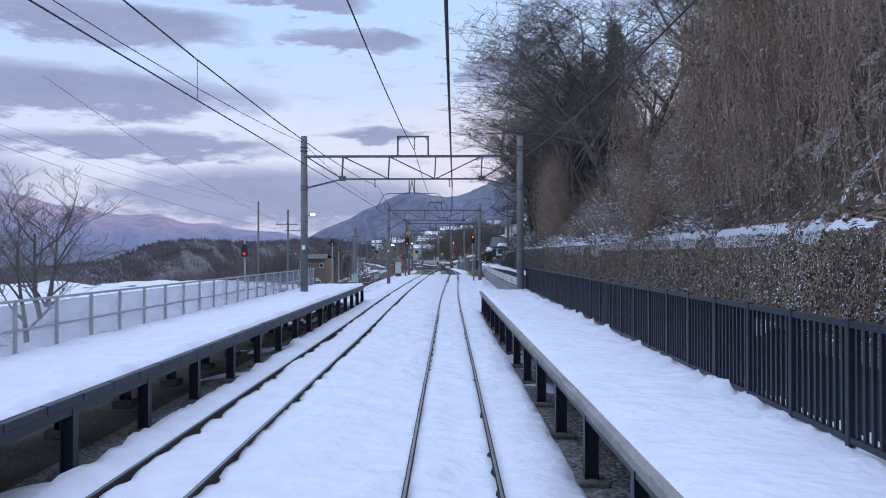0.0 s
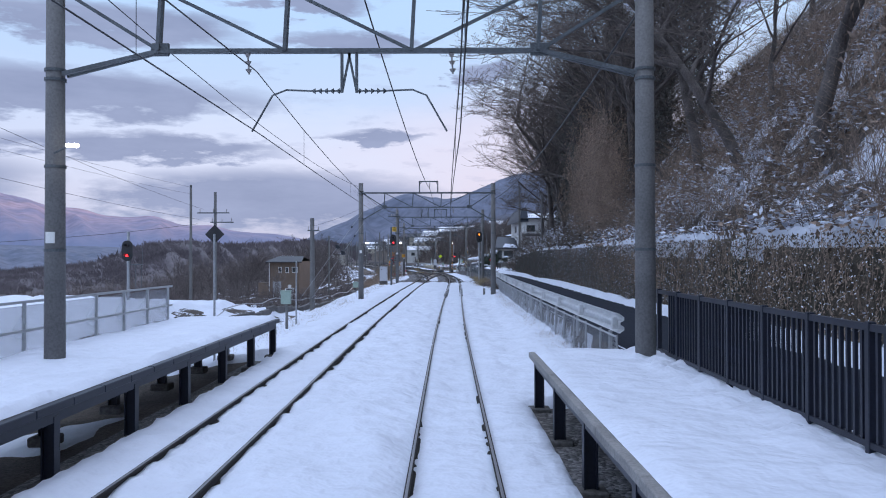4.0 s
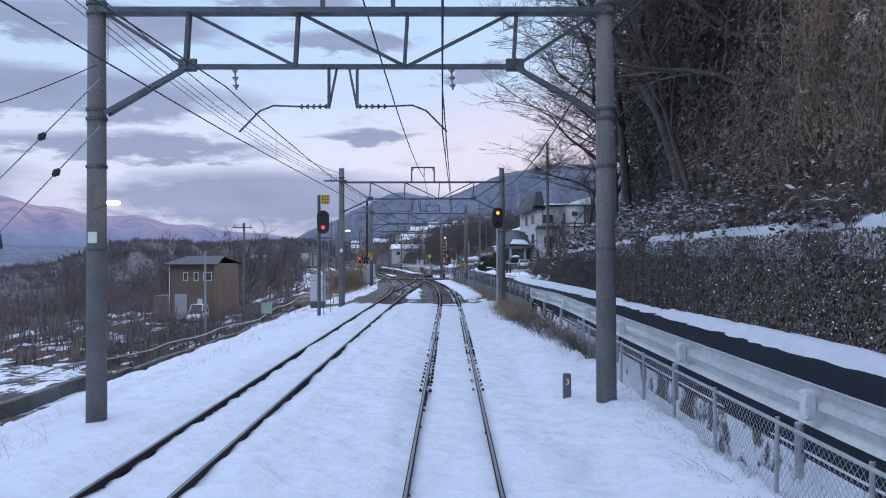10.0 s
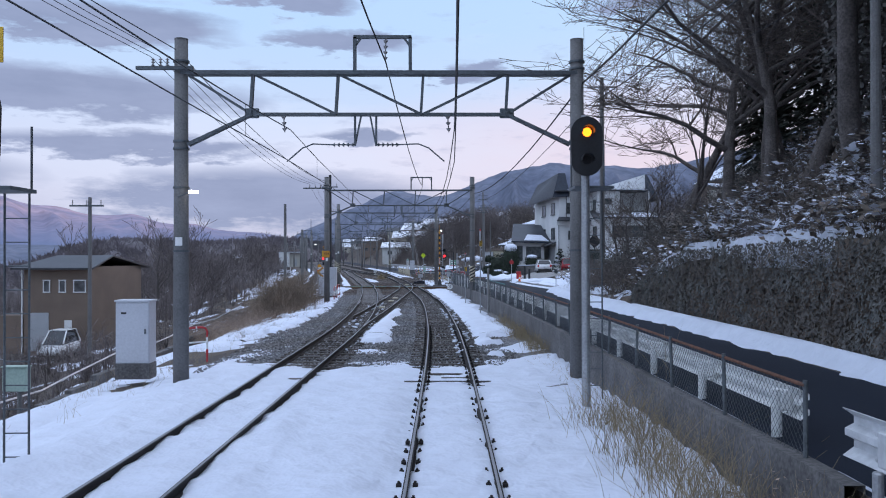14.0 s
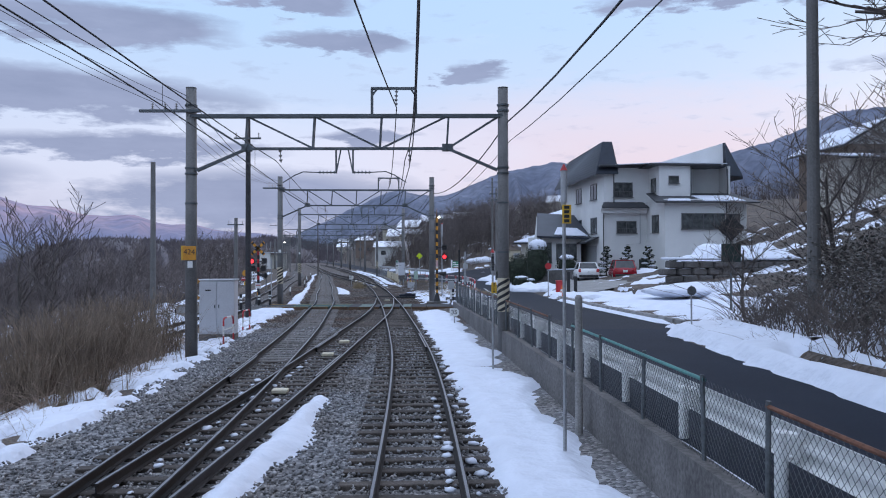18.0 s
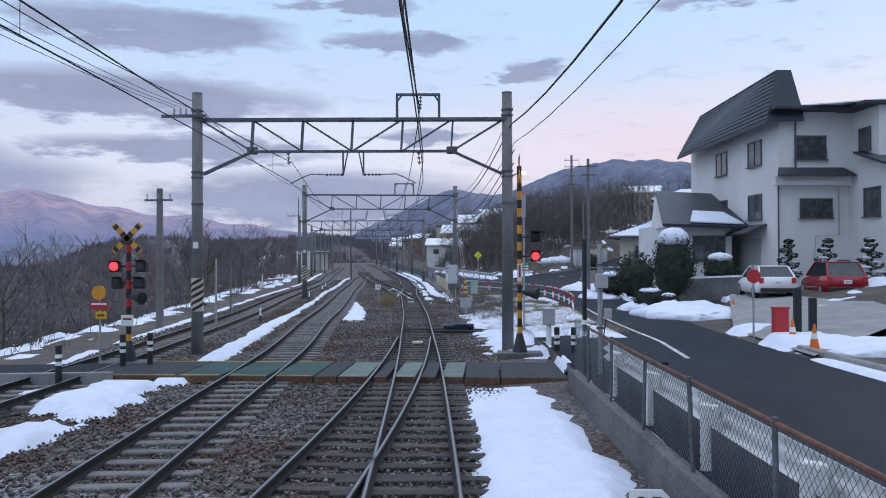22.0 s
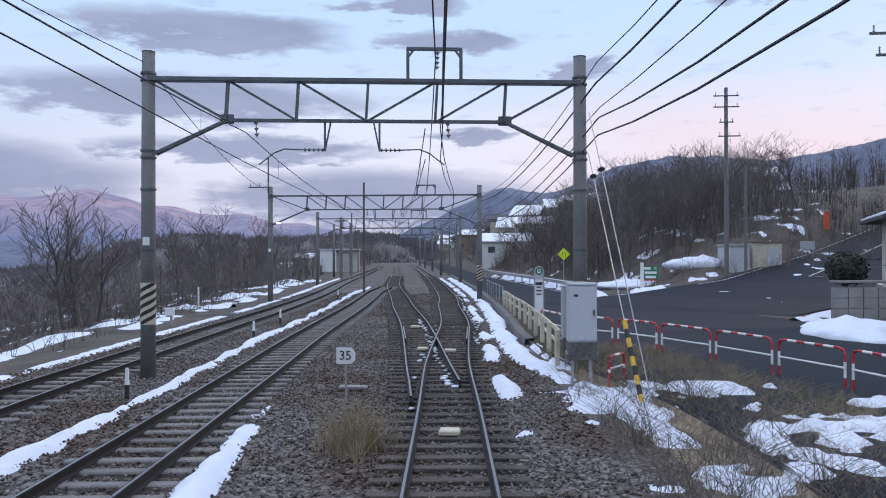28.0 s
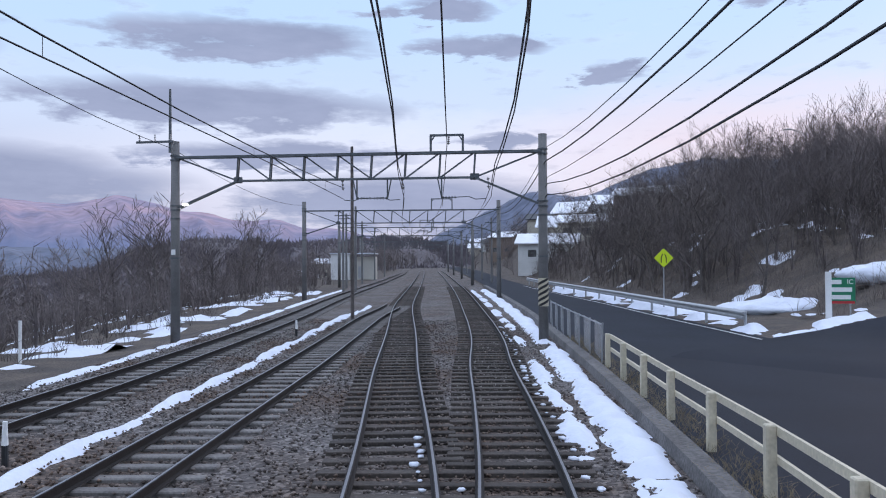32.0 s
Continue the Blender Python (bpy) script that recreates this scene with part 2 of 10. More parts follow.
DARKCONC = material("weathered_concrete", (0.17, 0.16, 0.155), 0.9, var=0.4, scale=1.0, fine=18, bump=0.4, bump_dist=0.02)
POLECONC = material("pole_concrete", (0.19, 0.185, 0.18), 0.85, var=0.22, scale=1.5, fine=25, bump=0.2, bump_dist=0.006)
STEEL = material("painted_steel", (0.13, 0.145, 0.155), 0.55, 0.3, var=0.3, scale=2, fine=30, bump=0.1, bump_dist=0.004)
GALV = material("galvanised_steel", (0.42, 0.43, 0.44), 0.45, 0.55, var=0.2, scale=2, fine=25, bump=0.1, bump_dist=0.003)
BLACKST = material("black_steel", (0.013, 0.017, 0.032), 0.45, 0.2, var=0.25, scale=3, fine=30, bump=0.08, bump_dist=0.003)
RUST = material("rusty_rail_side", (0.024, 0.019, 0.018), 0.9, 0.0, var=0.35, scale=2, fine=40, bump=0.2, bump_dist=0.004)
RAILTOP = material("rail_head", (0.27, 0.26, 0.27), 0.33, 0.9, var=0.15, scale=1, fine=20, bump=0.0)
WOODSL = material("old_wood", (0.088, 0.072, 0.062), 0.9, var=0.4, scale=2, fine=25, bump=0.5, bump_dist=0.015, rnd=0.35)
CONCSL = material("sleeper_concrete", (0.20, 0.185, 0.175), 0.9, var=0.3, scale=3, fine=25, bump=0.3, bump_dist=0.01, rnd=0.2)
CABLE = material("cable_black", (0.012, 0.012, 0.014), 0.6, var=0.1, bump=0)
BARK = material("bark", (0.145, 0.124, 0.114), 0.95, var=0.45, scale=2, fine=20, bump=0.6, bump_dist=0.03)
TWIG = material("twig", (0.175, 0.145, 0.130), 0.95, var=0.4, scale=0.8, fine=6, bump=0, rnd=0.2)
VINE = material("dry_vine", (0.42, 0.31, 0.235), 0.95, var=0.5, scale=0.7, fine=8, bump=0, base2=(0.23, 0.17, 0.135))
# paler, greyer copy of the twig colour, air haze mixed in for far trees
TWIGFAR = material("haze_tinted_twig", (0.180, 0.150, 0.145), 0.95, var=0.35, scale=0.4, fine=3, bump=0, rnd=0.2)
TUFTS = material("tufted_bank", (0.11, 0.09, 0.075), 0.95, var=0.45, scale=0.8, fine=7, bump=1.0, bump_dist=0.15, base2=(0.06, 0.05, 0.044))
snow_dusting(TUFTS, 0.485, 0.5, 1.9)
RAILW = material("pale_guardrail_paint", (0.62, 0.63, 0.64), 0.5, 0.1, var=0.15, scale=1.5, fine=12, bump=0.05)
STRAW = material("dry_grass", (0.36, 0.28, 0.17), 0.9, var=0.35, scale=1.5, fine=8, bump=0)
DARKIVY = material("dark_ivy", (0.150, 0.150, 0.142), 0.95, var=0.5, scale=0.8, fine=4, bump=0, base2=(0.135, 0.118, 0.105))
IVY = material("ivy_leaf", (0.075, 0.072, 0.055), 0.95, var=0.5, scale=0.35, fine=4, bump=0, base2=(0.16, 0.118, 0.09))
WHITEP = material("white_paint", (0.78, 0.78, 0.76), 0.6, var=0.08, scale=1.2, fine=20, bump=0.06, bump_dist=0.004)
CREAM = material("cream_paint", (0.62, 0.55, 0.41), 0.6, var=0.15, scale=2, fine=20, bump=0.08, bump_dist=0.004)
RED = material("red_paint", (0.50, 0.03, 0.035), 0.45, var=0.15, scale=2, fine=20, bump=0.03)
YELLOW = material("yellow_paint", (0.72, 0.42, 0.03), 0.5, var=0.12, scale=2, fine=20, bump=0.03)
BLACKP = material("black_paint", (0.02, 0.02, 0.022), 0.5, var=0.2, scale=2, fine=20, bump=0.03)
GREENBOX = material("pale_green_paint", (0.33, 0.43, 0.36), 0.55, var=0.12, scale=2, fine=20, bump=0.03)
TEAL = material("teal_paint", (0.06, 0.24, 0.22), 0.55, var=0.2, scale=2, fine=20, bump=0.03)
GREYP = material("grey_paint", (0.40, 0.41, 0.42), 0.55, var=0.1, scale=1.5, fine=20, bump=0.04)
GLASS = material("dark_window_glass", (0.03, 0.035, 0.04), 0.06, var=0.2, scale=1, fine=5, bump=0)
LAMP_R = material("red_lamp", (0.6, 0.02, 0.02), 0.3, bump=0, emit=(1.0, 0.03, 0.04), strength=2.2)
LAMP_O = material("orange_lamp", (0.7, 0.3, 0.02), 0.3, bump=0, emit=(1.0, 0.20, 0.01), strength=3.2)
LAMP_W = material("white_lamp", (0.8, 0.8, 0.75), 0.3, bump=0, emit=(1.0, 0.95, 0.85), strength=8)
PORCELAIN = material("porcelain", (0.30, 0.28, 0.27), 0.3, var=0.1, bump=0)


def curve(pts):
    """Smooth function through (y, x) pairs."""
    P = sorted(pts)
    ys, xs = np.array([p[0] for p in P], float), np.array([p[1] for p in P], float)
    s = np.gradient(xs, ys)

    def f(y):
        y = np.clip(y, ys[0], ys[-1])
        i = np.clip(np.searchsorted(ys, y) - 1, 0, len(ys) - 2)
        h = ys[i + 1] - ys[i]
        u = (y - ys[i]) / h
        return (2 * u**3 - 3 * u**2 + 1) * xs[i] + (u**3 - 2 * u**2 + u) * h * s[i] + (3 * u**2 - 2 * u**3) * xs[i + 1] + (u**3 - u**2) * h * s[i + 1]
    return f


def line(pts):
    P = sorted(pts)
    ys, xs = [p[0] for p in P], [p[1] for p in P]
    return lambda y: np.interp(y, ys, xs)


def mesh_object(name, data, mat, parent=None, label=""):
    data.materials.append(mat)
    ob = new(name, data)
    if parent:
        ob.parent = parent
    if label:
        ob["label"] = label
    return ob


def part(name, bm, mat, parent=None, label="", smooth=False):
    """Links a bmesh as one mesh object under a thing or a part."""
    me = bpy.data.meshes.new(name)
    bm.normal_update()
    bm.to_mesh(me)
    bm.free()
    if smooth:
        me.polygons.foreach_set("use_smooth", [True] * len(me.polygons))
    return mesh_object(name, me, mat, parent, label)


def soup(name, verts, faces, mat, parent=None, label="", smooth=False):
    me = bpy.data.meshes.new(name)
    me.from_pydata(verts if isinstance(verts, list) else verts.tolist(), [], faces if isinstance(faces, list) else faces.tolist())
    if smooth:
        me.polygons.foreach_set("use_smooth", [True] * len(me.polygons))
    return mesh_object(name, me, mat, parent, label)


def thing(name, at=(0, 0, 0), label="", category="", group="", rz=0.0):
    ob = new(name)
    ob.matrix_basis = pose(*at, 0, 0, rz)
    ob.empty_display_size = 0.1
    return tagged(ob, label, category, group)


def box(bm, c, s, rz=0.0, rx=0.0, ry=0.0, bev=0.0):
    m = pose(*c, rx, ry, rz) @ Matrix.Diagonal((*s, 1))
    g = bmesh.ops.create_cube(bm, size=1.0, matrix=m)
    if bev:
        es = list({e for v in g["verts"] for e in v.link_edges})
        bmesh.ops.bevel(bm, geom=es, offset=bev, segments=1, affect="EDGES")
    return bm


def rod(bm, a, b, r, r2=None, seg=8, caps=True):
    a, b = Vector(a), Vector(b)
    d = b - a
    m = Matrix.Translation((a + b) / 2) @ d.to_track_quat("Z", "Y").to_matrix().to_4x4()
    bmesh.ops.create_cone(bm, cap_ends=caps, segments=seg, radius1=r, radius2=r if r2 is None else r2, depth=d.length, matrix=m)
    return bm


def beam(bm, a, b, w, h):
    """A straight bar of rectangular section from a to b."""
    a, b = Vector(a), Vector(b)
    d = b - a
    m = Matrix.Translation((a + b) / 2) @ d.to_track_quat("Y", "Z").to_matrix().to_4x4() @ Matrix.Diagonal((w, d.length, h, 1))
    bmesh.ops.create_cube(bm, size=1.0, matrix=m)
    return bm


def B():
    return bmesh.new()


def tubes(paths, r, seg=4):
    """Thin tubes along polylines, as vertices and faces."""
    V, Fc = [], []
    for P in paths:
        rr = r
        if isinstance(P, tuple):
            P, rr = P
        P = [Vector(p) for p in P]
        base = len(V)
        for i, p in enumerate(P):
            d = (P[min(i + 1, len(P) - 1)] - P[max(i - 1, 0)]).normalized()
            u = d.cross(Vector((0.13, 0.21, 0.97)) if abs(d.z) < 0.9 else Vector((1, 0, 0))).normalized()
            w = d.cross(u)
            q = rr if not isinstance(rr, (list, tuple)) else rr[i]
            for k in range(seg):
                a = 2 * math.pi * k / seg
                V.append(tuple(p + (u * math.cos(a) + w * math.sin(a)) * q))
        for i in range(len(P) - 1):
            for k in range(seg):
                k2 = (k + 1) % seg
                Fc.append((base + i * seg + k, base + i * seg + k2, base + (i + 1) * seg + k2, base + (i + 1) * seg + k))
    return V, Fc


def sagging(a, b, sag=0.3, n=8):
    a, b = Vector(a), Vector(b)
    return [a.lerp(b, i / n) - Vector((0, 0, sag * 4 * (i / n) * (1 - i / n))) for i in range(n + 1)]


def fbm(x, y, s, octv=3, seed=0.0):
    return noise.fractal(Vector((x * s, y * s, seed)), 1.0, 2.0, octv)


def smooth(a, b, v):
    u = min(1.0, max(0.0, (v - a) / (b - a)))
    return u * u * (3 - 2 * u)


def band(v, a, b, soft=0.5):
    return smooth(a - soft, a + soft, v) * (1 - smooth(b - soft, b + soft, v))

# ---------------------------------------------------------------- plan of the line
T1 = curve([(-60, -0.05), (9, 0.08), (28, 0.15), (42, 0.20), (55, 0.29), (76, 0.575), (97, 0.935), (108, 1.11), (118, 1.22), (125.5, 1.22), (132, 1.12), (140, 0.92), (146, 0.66), (152, 0.26), (157, -0.12), (165, -0.76), (172, -1.37), (178, -1.96), (190, -3.18), (196, -3.90), (202, -4.60),
            (208, -5.33), (214, -5.88), (220, -6.42), (226, -7.2), (232, -8.05), (238, -8.75), (246, -9.90), (252, -10.85), (267, -13.25), (290, -17.1), (311, -20.8), (360, -29.5), (420, -40.5)])
T1L = curve([(196, -3.90), (202, -4.74), (208, -5.85), (214, -6.95), (220, -8.10), (231, -10.45), (238, -11.85), (260, -16.35), (275, -19.0), (290, -21.6), (311, -25.3), (360, -34.1), (420, -45.1)])
T2 = curve([(-60, -3.75), (9, -3.58), (28, -3.48), (55, -3.47), (76, -3.31), (97, -3.02), (115, -2.70), (127, -2.53), (135, -2.70), (142, -3.02), (146, -3.25), (155, -3.86), (165, -4.75), (173, -5.48), (185, -7.10), (193, -8.05), (206, -9.85), (214, -11.0),
            (223, -12.15), (231, -13.15), (240, -14.45), (250, -15.9), (260, -17.0), (270, -18.9)])
X1 = curve([(122, -2.60), (129, -2.48), (139, -2.10), (144, -1.95), (150, -1.80), (157, -1.62), (163, -1.52), (168, -1.58), (172, -1.72), (178, -2.05)])
T0 = curve([(140, -9.0), (152, -9.0), (165, -9.4), (179, -10.6), (190, -11.8), (204, -13.8), (216, -15.35), (230, -17.0), (247, -19.5), (267, -23.1), (277, -24.8), (290, -26.9), (311, -30.2), (330, -33.4), (360, -38.4), (420, -49.5)])
LEFT = line([(-80, -3.7), (140, -3.0), (160, -4.4), (172, -9.0), (179, -10.4), (204, -13.8), (230, -17.0), (247, -19.5), (277, -24.8), (311, -30.2), (360, -38.4), (420, -49.5), (700, -110), (3000, -600)])
RIGHT = line([(-80, 0), (9, 0.08), (90, 0.78), (120, 1.36), (130, 1.34), (152, 0.27), (172, -1.44), (190, -3.18), (208, -5.39), (226, -7.35), (246, -9.90), (267, -13.25), (311, -20.8), (420, -40.5), (700, -95), (3000, -560)])
# edge of the roadside wall, rail or fence, and the road's two edges
EDGE = curve([(-80, 4.0), (0, 4.0), (41, 4.0), (46, 3.98), (60, 4.02), (81, 4.28), (95, 4.58), (103, 4.62), (129, 4.25), (142, 3.75), (155, 3.05), (165, 2.55), (172, 2.3), (182, 1.6), (195, 0.5), (203, -0.6), (209, -2.4), (216, -3.55), (222.5, -4.2), (228.5, -4.85), (240, -6.3), (252, -7.9), (267, -10.2), (300, -15.6), (420, -36), (700, -90), (3000, -550)])
ROADL = line([(-80, 4.3), (41, 4.3), (46, 4.32), (60, 4.37), (81, 4.62), (103, 4.97), (129, 4.6), (142, 4.4), (155, 4.5), (165, 4.7), (175, 5.3), (186, 5.0), (195, 5.1), (202, 4.6), (208, 2.6), (213, -1.5), (216, -2.9), (228, -4.25), (240, -5.6), (252, -7.1), (267, -9.4), (300, -14.8), (420, -35), (700, -89), (3000, -549)])
ROADR = line([(-80, 8.2), (41, 7.7), (61, 7.85), (82, 8.1), (92, 8.15), (101, 8.25), (116, 8.2), (134, 7.75), (146, 8.1), (150, 9.2), (162, 8.6), (175, 8.5), (188, 8.8), (200, 9.0), (210, 9.8), (222, 9.0), (232, 4.2), (240, 1.2), (250, -0.9), (262, -3.2), (290, -9.2), (320, -14.5), (420, -30), (700, -84), (3000, -544)])
ROADZ = line([(-80, 0.72), (100, 0.70), (125, 0.60), (150, 0.48), (165, 0.30), (178, 0.10), (195, 0.0), (230, -0.05), (300, 0.0), (3000, 0.3)])
WALLX = line([(-80, 9.0), (40, 9.0), (60, 8.65), (84, 9.1), (100, 8.9), (112, 9.3), (128, 9.2), (138, 8.8), (145.5, 9.2), (148.5, 13.5), (152, 15.5), (160, 15.5), (172, 12.5), (190, 12.0), (205, 14.0), (222, 12.5), (240, 6.0), (260, 1.5), (290, -5.0), (320, -11), (420, -27), (700, -78), (3000, -538)])
WALLH = line([(-80, 2.5), (105, 2.5), (122, 2.2), (126, 1.5), (129, 0.5), (132, 0.25), (146, 0.2), (149, 0.3), (152, 0.5), (165, 0.5), (175, 0.5), (200, 0.3), (240, 0.15), (3000, 0.15)])
HILL1 = line([(-80, 10), (90, 9.0), (115, 7.0), (126, 6.2), (132, 6.0), (140, 5.0), (146, 3.4), (149, 1.6), (160, 1.4), (200, 1.2), (230, 1.5), (260, 4), (300, 5), (420, 6), (3000, 10)])       # height 9 m behind the wall
HILL2 = line([(-80, 24), (90, 22), (120, 16), (140, 10.0), (147, 7.0), (155, 6.0), (175, 7.0), (200, 6.5), (212, 4.5), (225, 3), (250, 6), (290, 8), (420, 9), (3000, 12)])   # 24 m behind
HILL3 = line([(-80, 44), (110, 38), (150, 22), (180, 17), (200, 15), (220, 9), (260, 12), (320, 14), (420, 14), (3000, 20)])
LFT1 = line([(-80, -0.5), (45, -0.5), (60, -1.4), (120, -1.5), (150, -0.9), (175, -0.6), (3000, -0.6)])
LFT2 = line([(-80, -0.5), (45, -0.5), (58, -0.15), (80, -0.2), (90, -2.2), (100, -3.6), (120, -3.6), (150, -2.2), (175, -2.3), (210, -2.0), (260, -0.8), (3000, -0.8)])
LFT3 = line([(-80, -0.4), (45, -0.5), (60, -0.1), (84, -0.2), (94, -3.4), (105, -4.0), (160, -3.8), (210, -4.5), (260, -2.0), (3000, -1)])
LFT4 = line([(-80, -0.3), (50, -0.6), (60, -0.4), (86, -0.5), (100, -3.8), (160, -3.9), (210, -6.0), (260, -3.0), (3000, -2)])
LFT5 = line([(-80, -0.6), (85, -1.2), (110, -6.0), (200, -9.0), (3000, -8)])


def section(y):
    """The ground's cross-section at y: x and z of its corners from far left to far right."""
    l, r, w = float(LEFT(y)), float(RIGHT(y)), float(EDGE(y))
    rl, rr, rz, wx, wh = float(ROADL(y)), float(ROADR(y)), float(ROADZ(y)), float(WALLX(y)), float(WALLH(y))
    rail = r + 1.75
    shoulder = np.interp(y, [40, 50, 95, 103, 170, 180, 205], [-0.25, 0.15, 0.15, -0.1, -0.1, -0.15, -0.2])
    pts = [(l - 2600, -70), (l - 900, -60), (l - 330, -42), (l - 110, -17), (l - 48, float(LFT5(y))), (l - 27, float(LFT4(y))), (l - 20, float(LFT3(y))), (l - 12, float(LFT2(y))), (l - 6.5, float(LFT1(y))), (l - 4.6, -0.6), (l - 2.5, -0.35), (l - 1.75, -0.215),
           (rail, -0.215), (max(rail + 0.45, w - 0.12), shoulder), (max(rail + 0.5, w), shoulder + 0.02), (w + 0.05, rz - 0.02), (max(rl, w + 0.1), rz), (rr, rz), (rr + 0.5, rz + 0.06), (wx, rz + 0.12), (wx + 0.12, rz + 0.12 + wh * 0.5), (wx + 0.3, rz + 0.1 + wh),
           (wx + 1.6, rz + 0.3 + wh), (wx + 9, rz + wh + float(HILL1(y))), (wx + 24, rz + wh + float(HILL2(y))), (wx + 65, rz + wh + float(HILL3(y))), (wx + 300, 6 + 0.9 * float(HILL3(y))), (wx + 2600, 40)]
    return [p[0] for p in pts], [p[1] for p in pts]


SUBDIV = (2, 3, 4, 8, 8, 6, 8, 10, 6, 6, 4, 14, 6, 2, 1, 2, 6, 2, 4, 3, 3, 4, 10, 12, 10, 6, 4)


SIDE = [(2.0, 229, -0.04, 7.5), (8.0, 236, 0.2, 7.0), (13.5, 242.5, 1.0, 5.2), (20.5, 251, 2.7, 4.2), (29, 261, 5.0, 4.0), (43, 277, 8.5, 4.0), (60, 297, 12, 4.0)]


def side_road(x, y):
    """Nearest place of the climbing side road: how far off its middle, its height and half width."""
    best = (99.0, 0.0, 1.0)
    for (x0, y0, z0, w0), (x1, y1, z1, w1) in zip(SIDE, SIDE[1:]):
        dx, dy = x1 - x0, y1 - y0
        u = min(1.0, max(0.0, ((x - x0) * dx + (y - y0) * dy) / (dx * dx + dy * dy)))
        d = math.hypot(x - x0 - u * dx, y - y0 - u * dy)
        if d < best[0]:
            best = (d, z0 + u * (z1 - z0), w0 + u * (w1 - w0))
    return best


def ground_z(x, y):
    sx, sz = section(y)
    return float(np.interp(x, sx, sz)) + relief(x, y, sx[11], sx[21])


def relief(x, y, l, wx):
    """Uneven ground away from the tracks and the road."""
    if 212 < y < 305 and 3 < x < 70:
        d, z, w = side_road(x, y)
        sx, sz = section(y)
        k = 1 - smooth(w + 0.6, w + 4.5, d)
        if k > 0:
            return k * (z - float(np.interp(x, sx, sz))) + (1 - k) * 0.4 * fbm(x, y, 0.09, 3)
    if x < l - 2 or x > wx + 0.6:
        far = min(1.0, max(l - x, x - wx) / 14)
        return far * (0.8 * fbm(x, y, 0.09, 3) + 0.5 * fbm(x, y, 0.03, 2, 7)) + 0.05 * fbm(x, y, 0.4, 2, 3)
    return 0.0


rows_y = list(np.arange(-60, 300, 0.75)) + list(np.arange(300, 460, 4.0)) + [480, 520, 580, 660, 760, 900, 1100, 1400, 1800, 2300, 3000]
GV, GF, GM = [], [], []
for y in rows_y:
    sx, sz = section(y)
    xs = [sx[0]]
    for i, n in enumerate(SUBDIV):
        xs += list(np.linspace(sx[i], sx[i + 1], n + 1)[1:])
    zs = np.interp(xs, sx, sz)
    l, wx = sx[11], sx[21]
    for x, z in zip(xs, zs):
        GV.append((x, y, z + relief(x, y, l, wx)))
NCOL = sum(SUBDIV) + 1
def off_track(x, y):
    """Distance to the nearest track's middle beyond the junction."""
    y = min(y, 420)
    return min(abs(x - float(f(y))) for f in (T1, T1L, T0))


seg_of = [i for i, n in enumerate(SUBDIV) for _ in range(n)]
for j in range(len(rows_y) - 1):
    ym = rows_y[j]
    for i in range(NCOL - 1):
        a = j * NCOL + i
        GF.append((a, a + 1, a + NCOL + 1, a + NCOL))
        s = seg_of[i]
        GM.append(7 if s in (11, 12) and 262 < ym < 460 and off_track(0.5 * (GV[a][0] + GV[a + 1][0]), ym) > 1.3 else 6 if s in (19, 20) and ym < 130 else 5 if s in (13, 14) and 43 < ym < 103 else 7 if s in (10, 11, 12, 13) and ym > 158 + 9 * fbm(GV[a][0], ym, 0.3, 2, 5) and GV[a][0] > -9.2 - 0.2 * (ym - 165) and not (176 < ym < 213 and GV[a][0] > float(RIGHT(ym)) + 3.1) else 1 if s in (10, 11, 12, 13) and not (176 < ym < 213 and GV[a][0] > float(RIGHT(ym)) + 3.1) else 8 if s in (15, 16) and ym < 148 else 2 if s in (15, 16) else 3 if s >= 18 and ym < 149 else 5 if s < 9 and GV[a][0] > -42 and 50 < ym < 118 else 4 if s in (12, 13, 14) and 176 < ym < 213 and GV[a][0] > float(RIGHT(ym)) + 3.1 else 0)
gm = bpy.data.meshes.new("ground")
gm.from_pydata(GV, [], GF)
for m in (EARTH, BALLAST, ASPHALT, FLOORH, MATTED, TUFTS, IVY, BALLAST_OLD, ASPHALT_NEW):
    gm.materials.append(m)
gm.polygons.foreach_set("material_index", GM)
gm.polygons.foreach_set("use_smooth", [True] * len(GF))
ground = tagged(new("ground", gm), "gravel trackbed, asphalt road and brown winter slopes", "ground", kind="structure")


# ---------------------------------------------------------------- snow
def on_track(x, y):
    """How near to a rail's gauge the place is: 1 between and beside the rails."""
    d = 9.0
    for f, a, b in ((T1, -60, 420), (T2, -60, 268), (X1, 124, 178), (T1L, 200, 420), (T0, 140, 420)):
        if a <= y <= b:
            d = min(d, abs(x - float(f(y))))
    return d


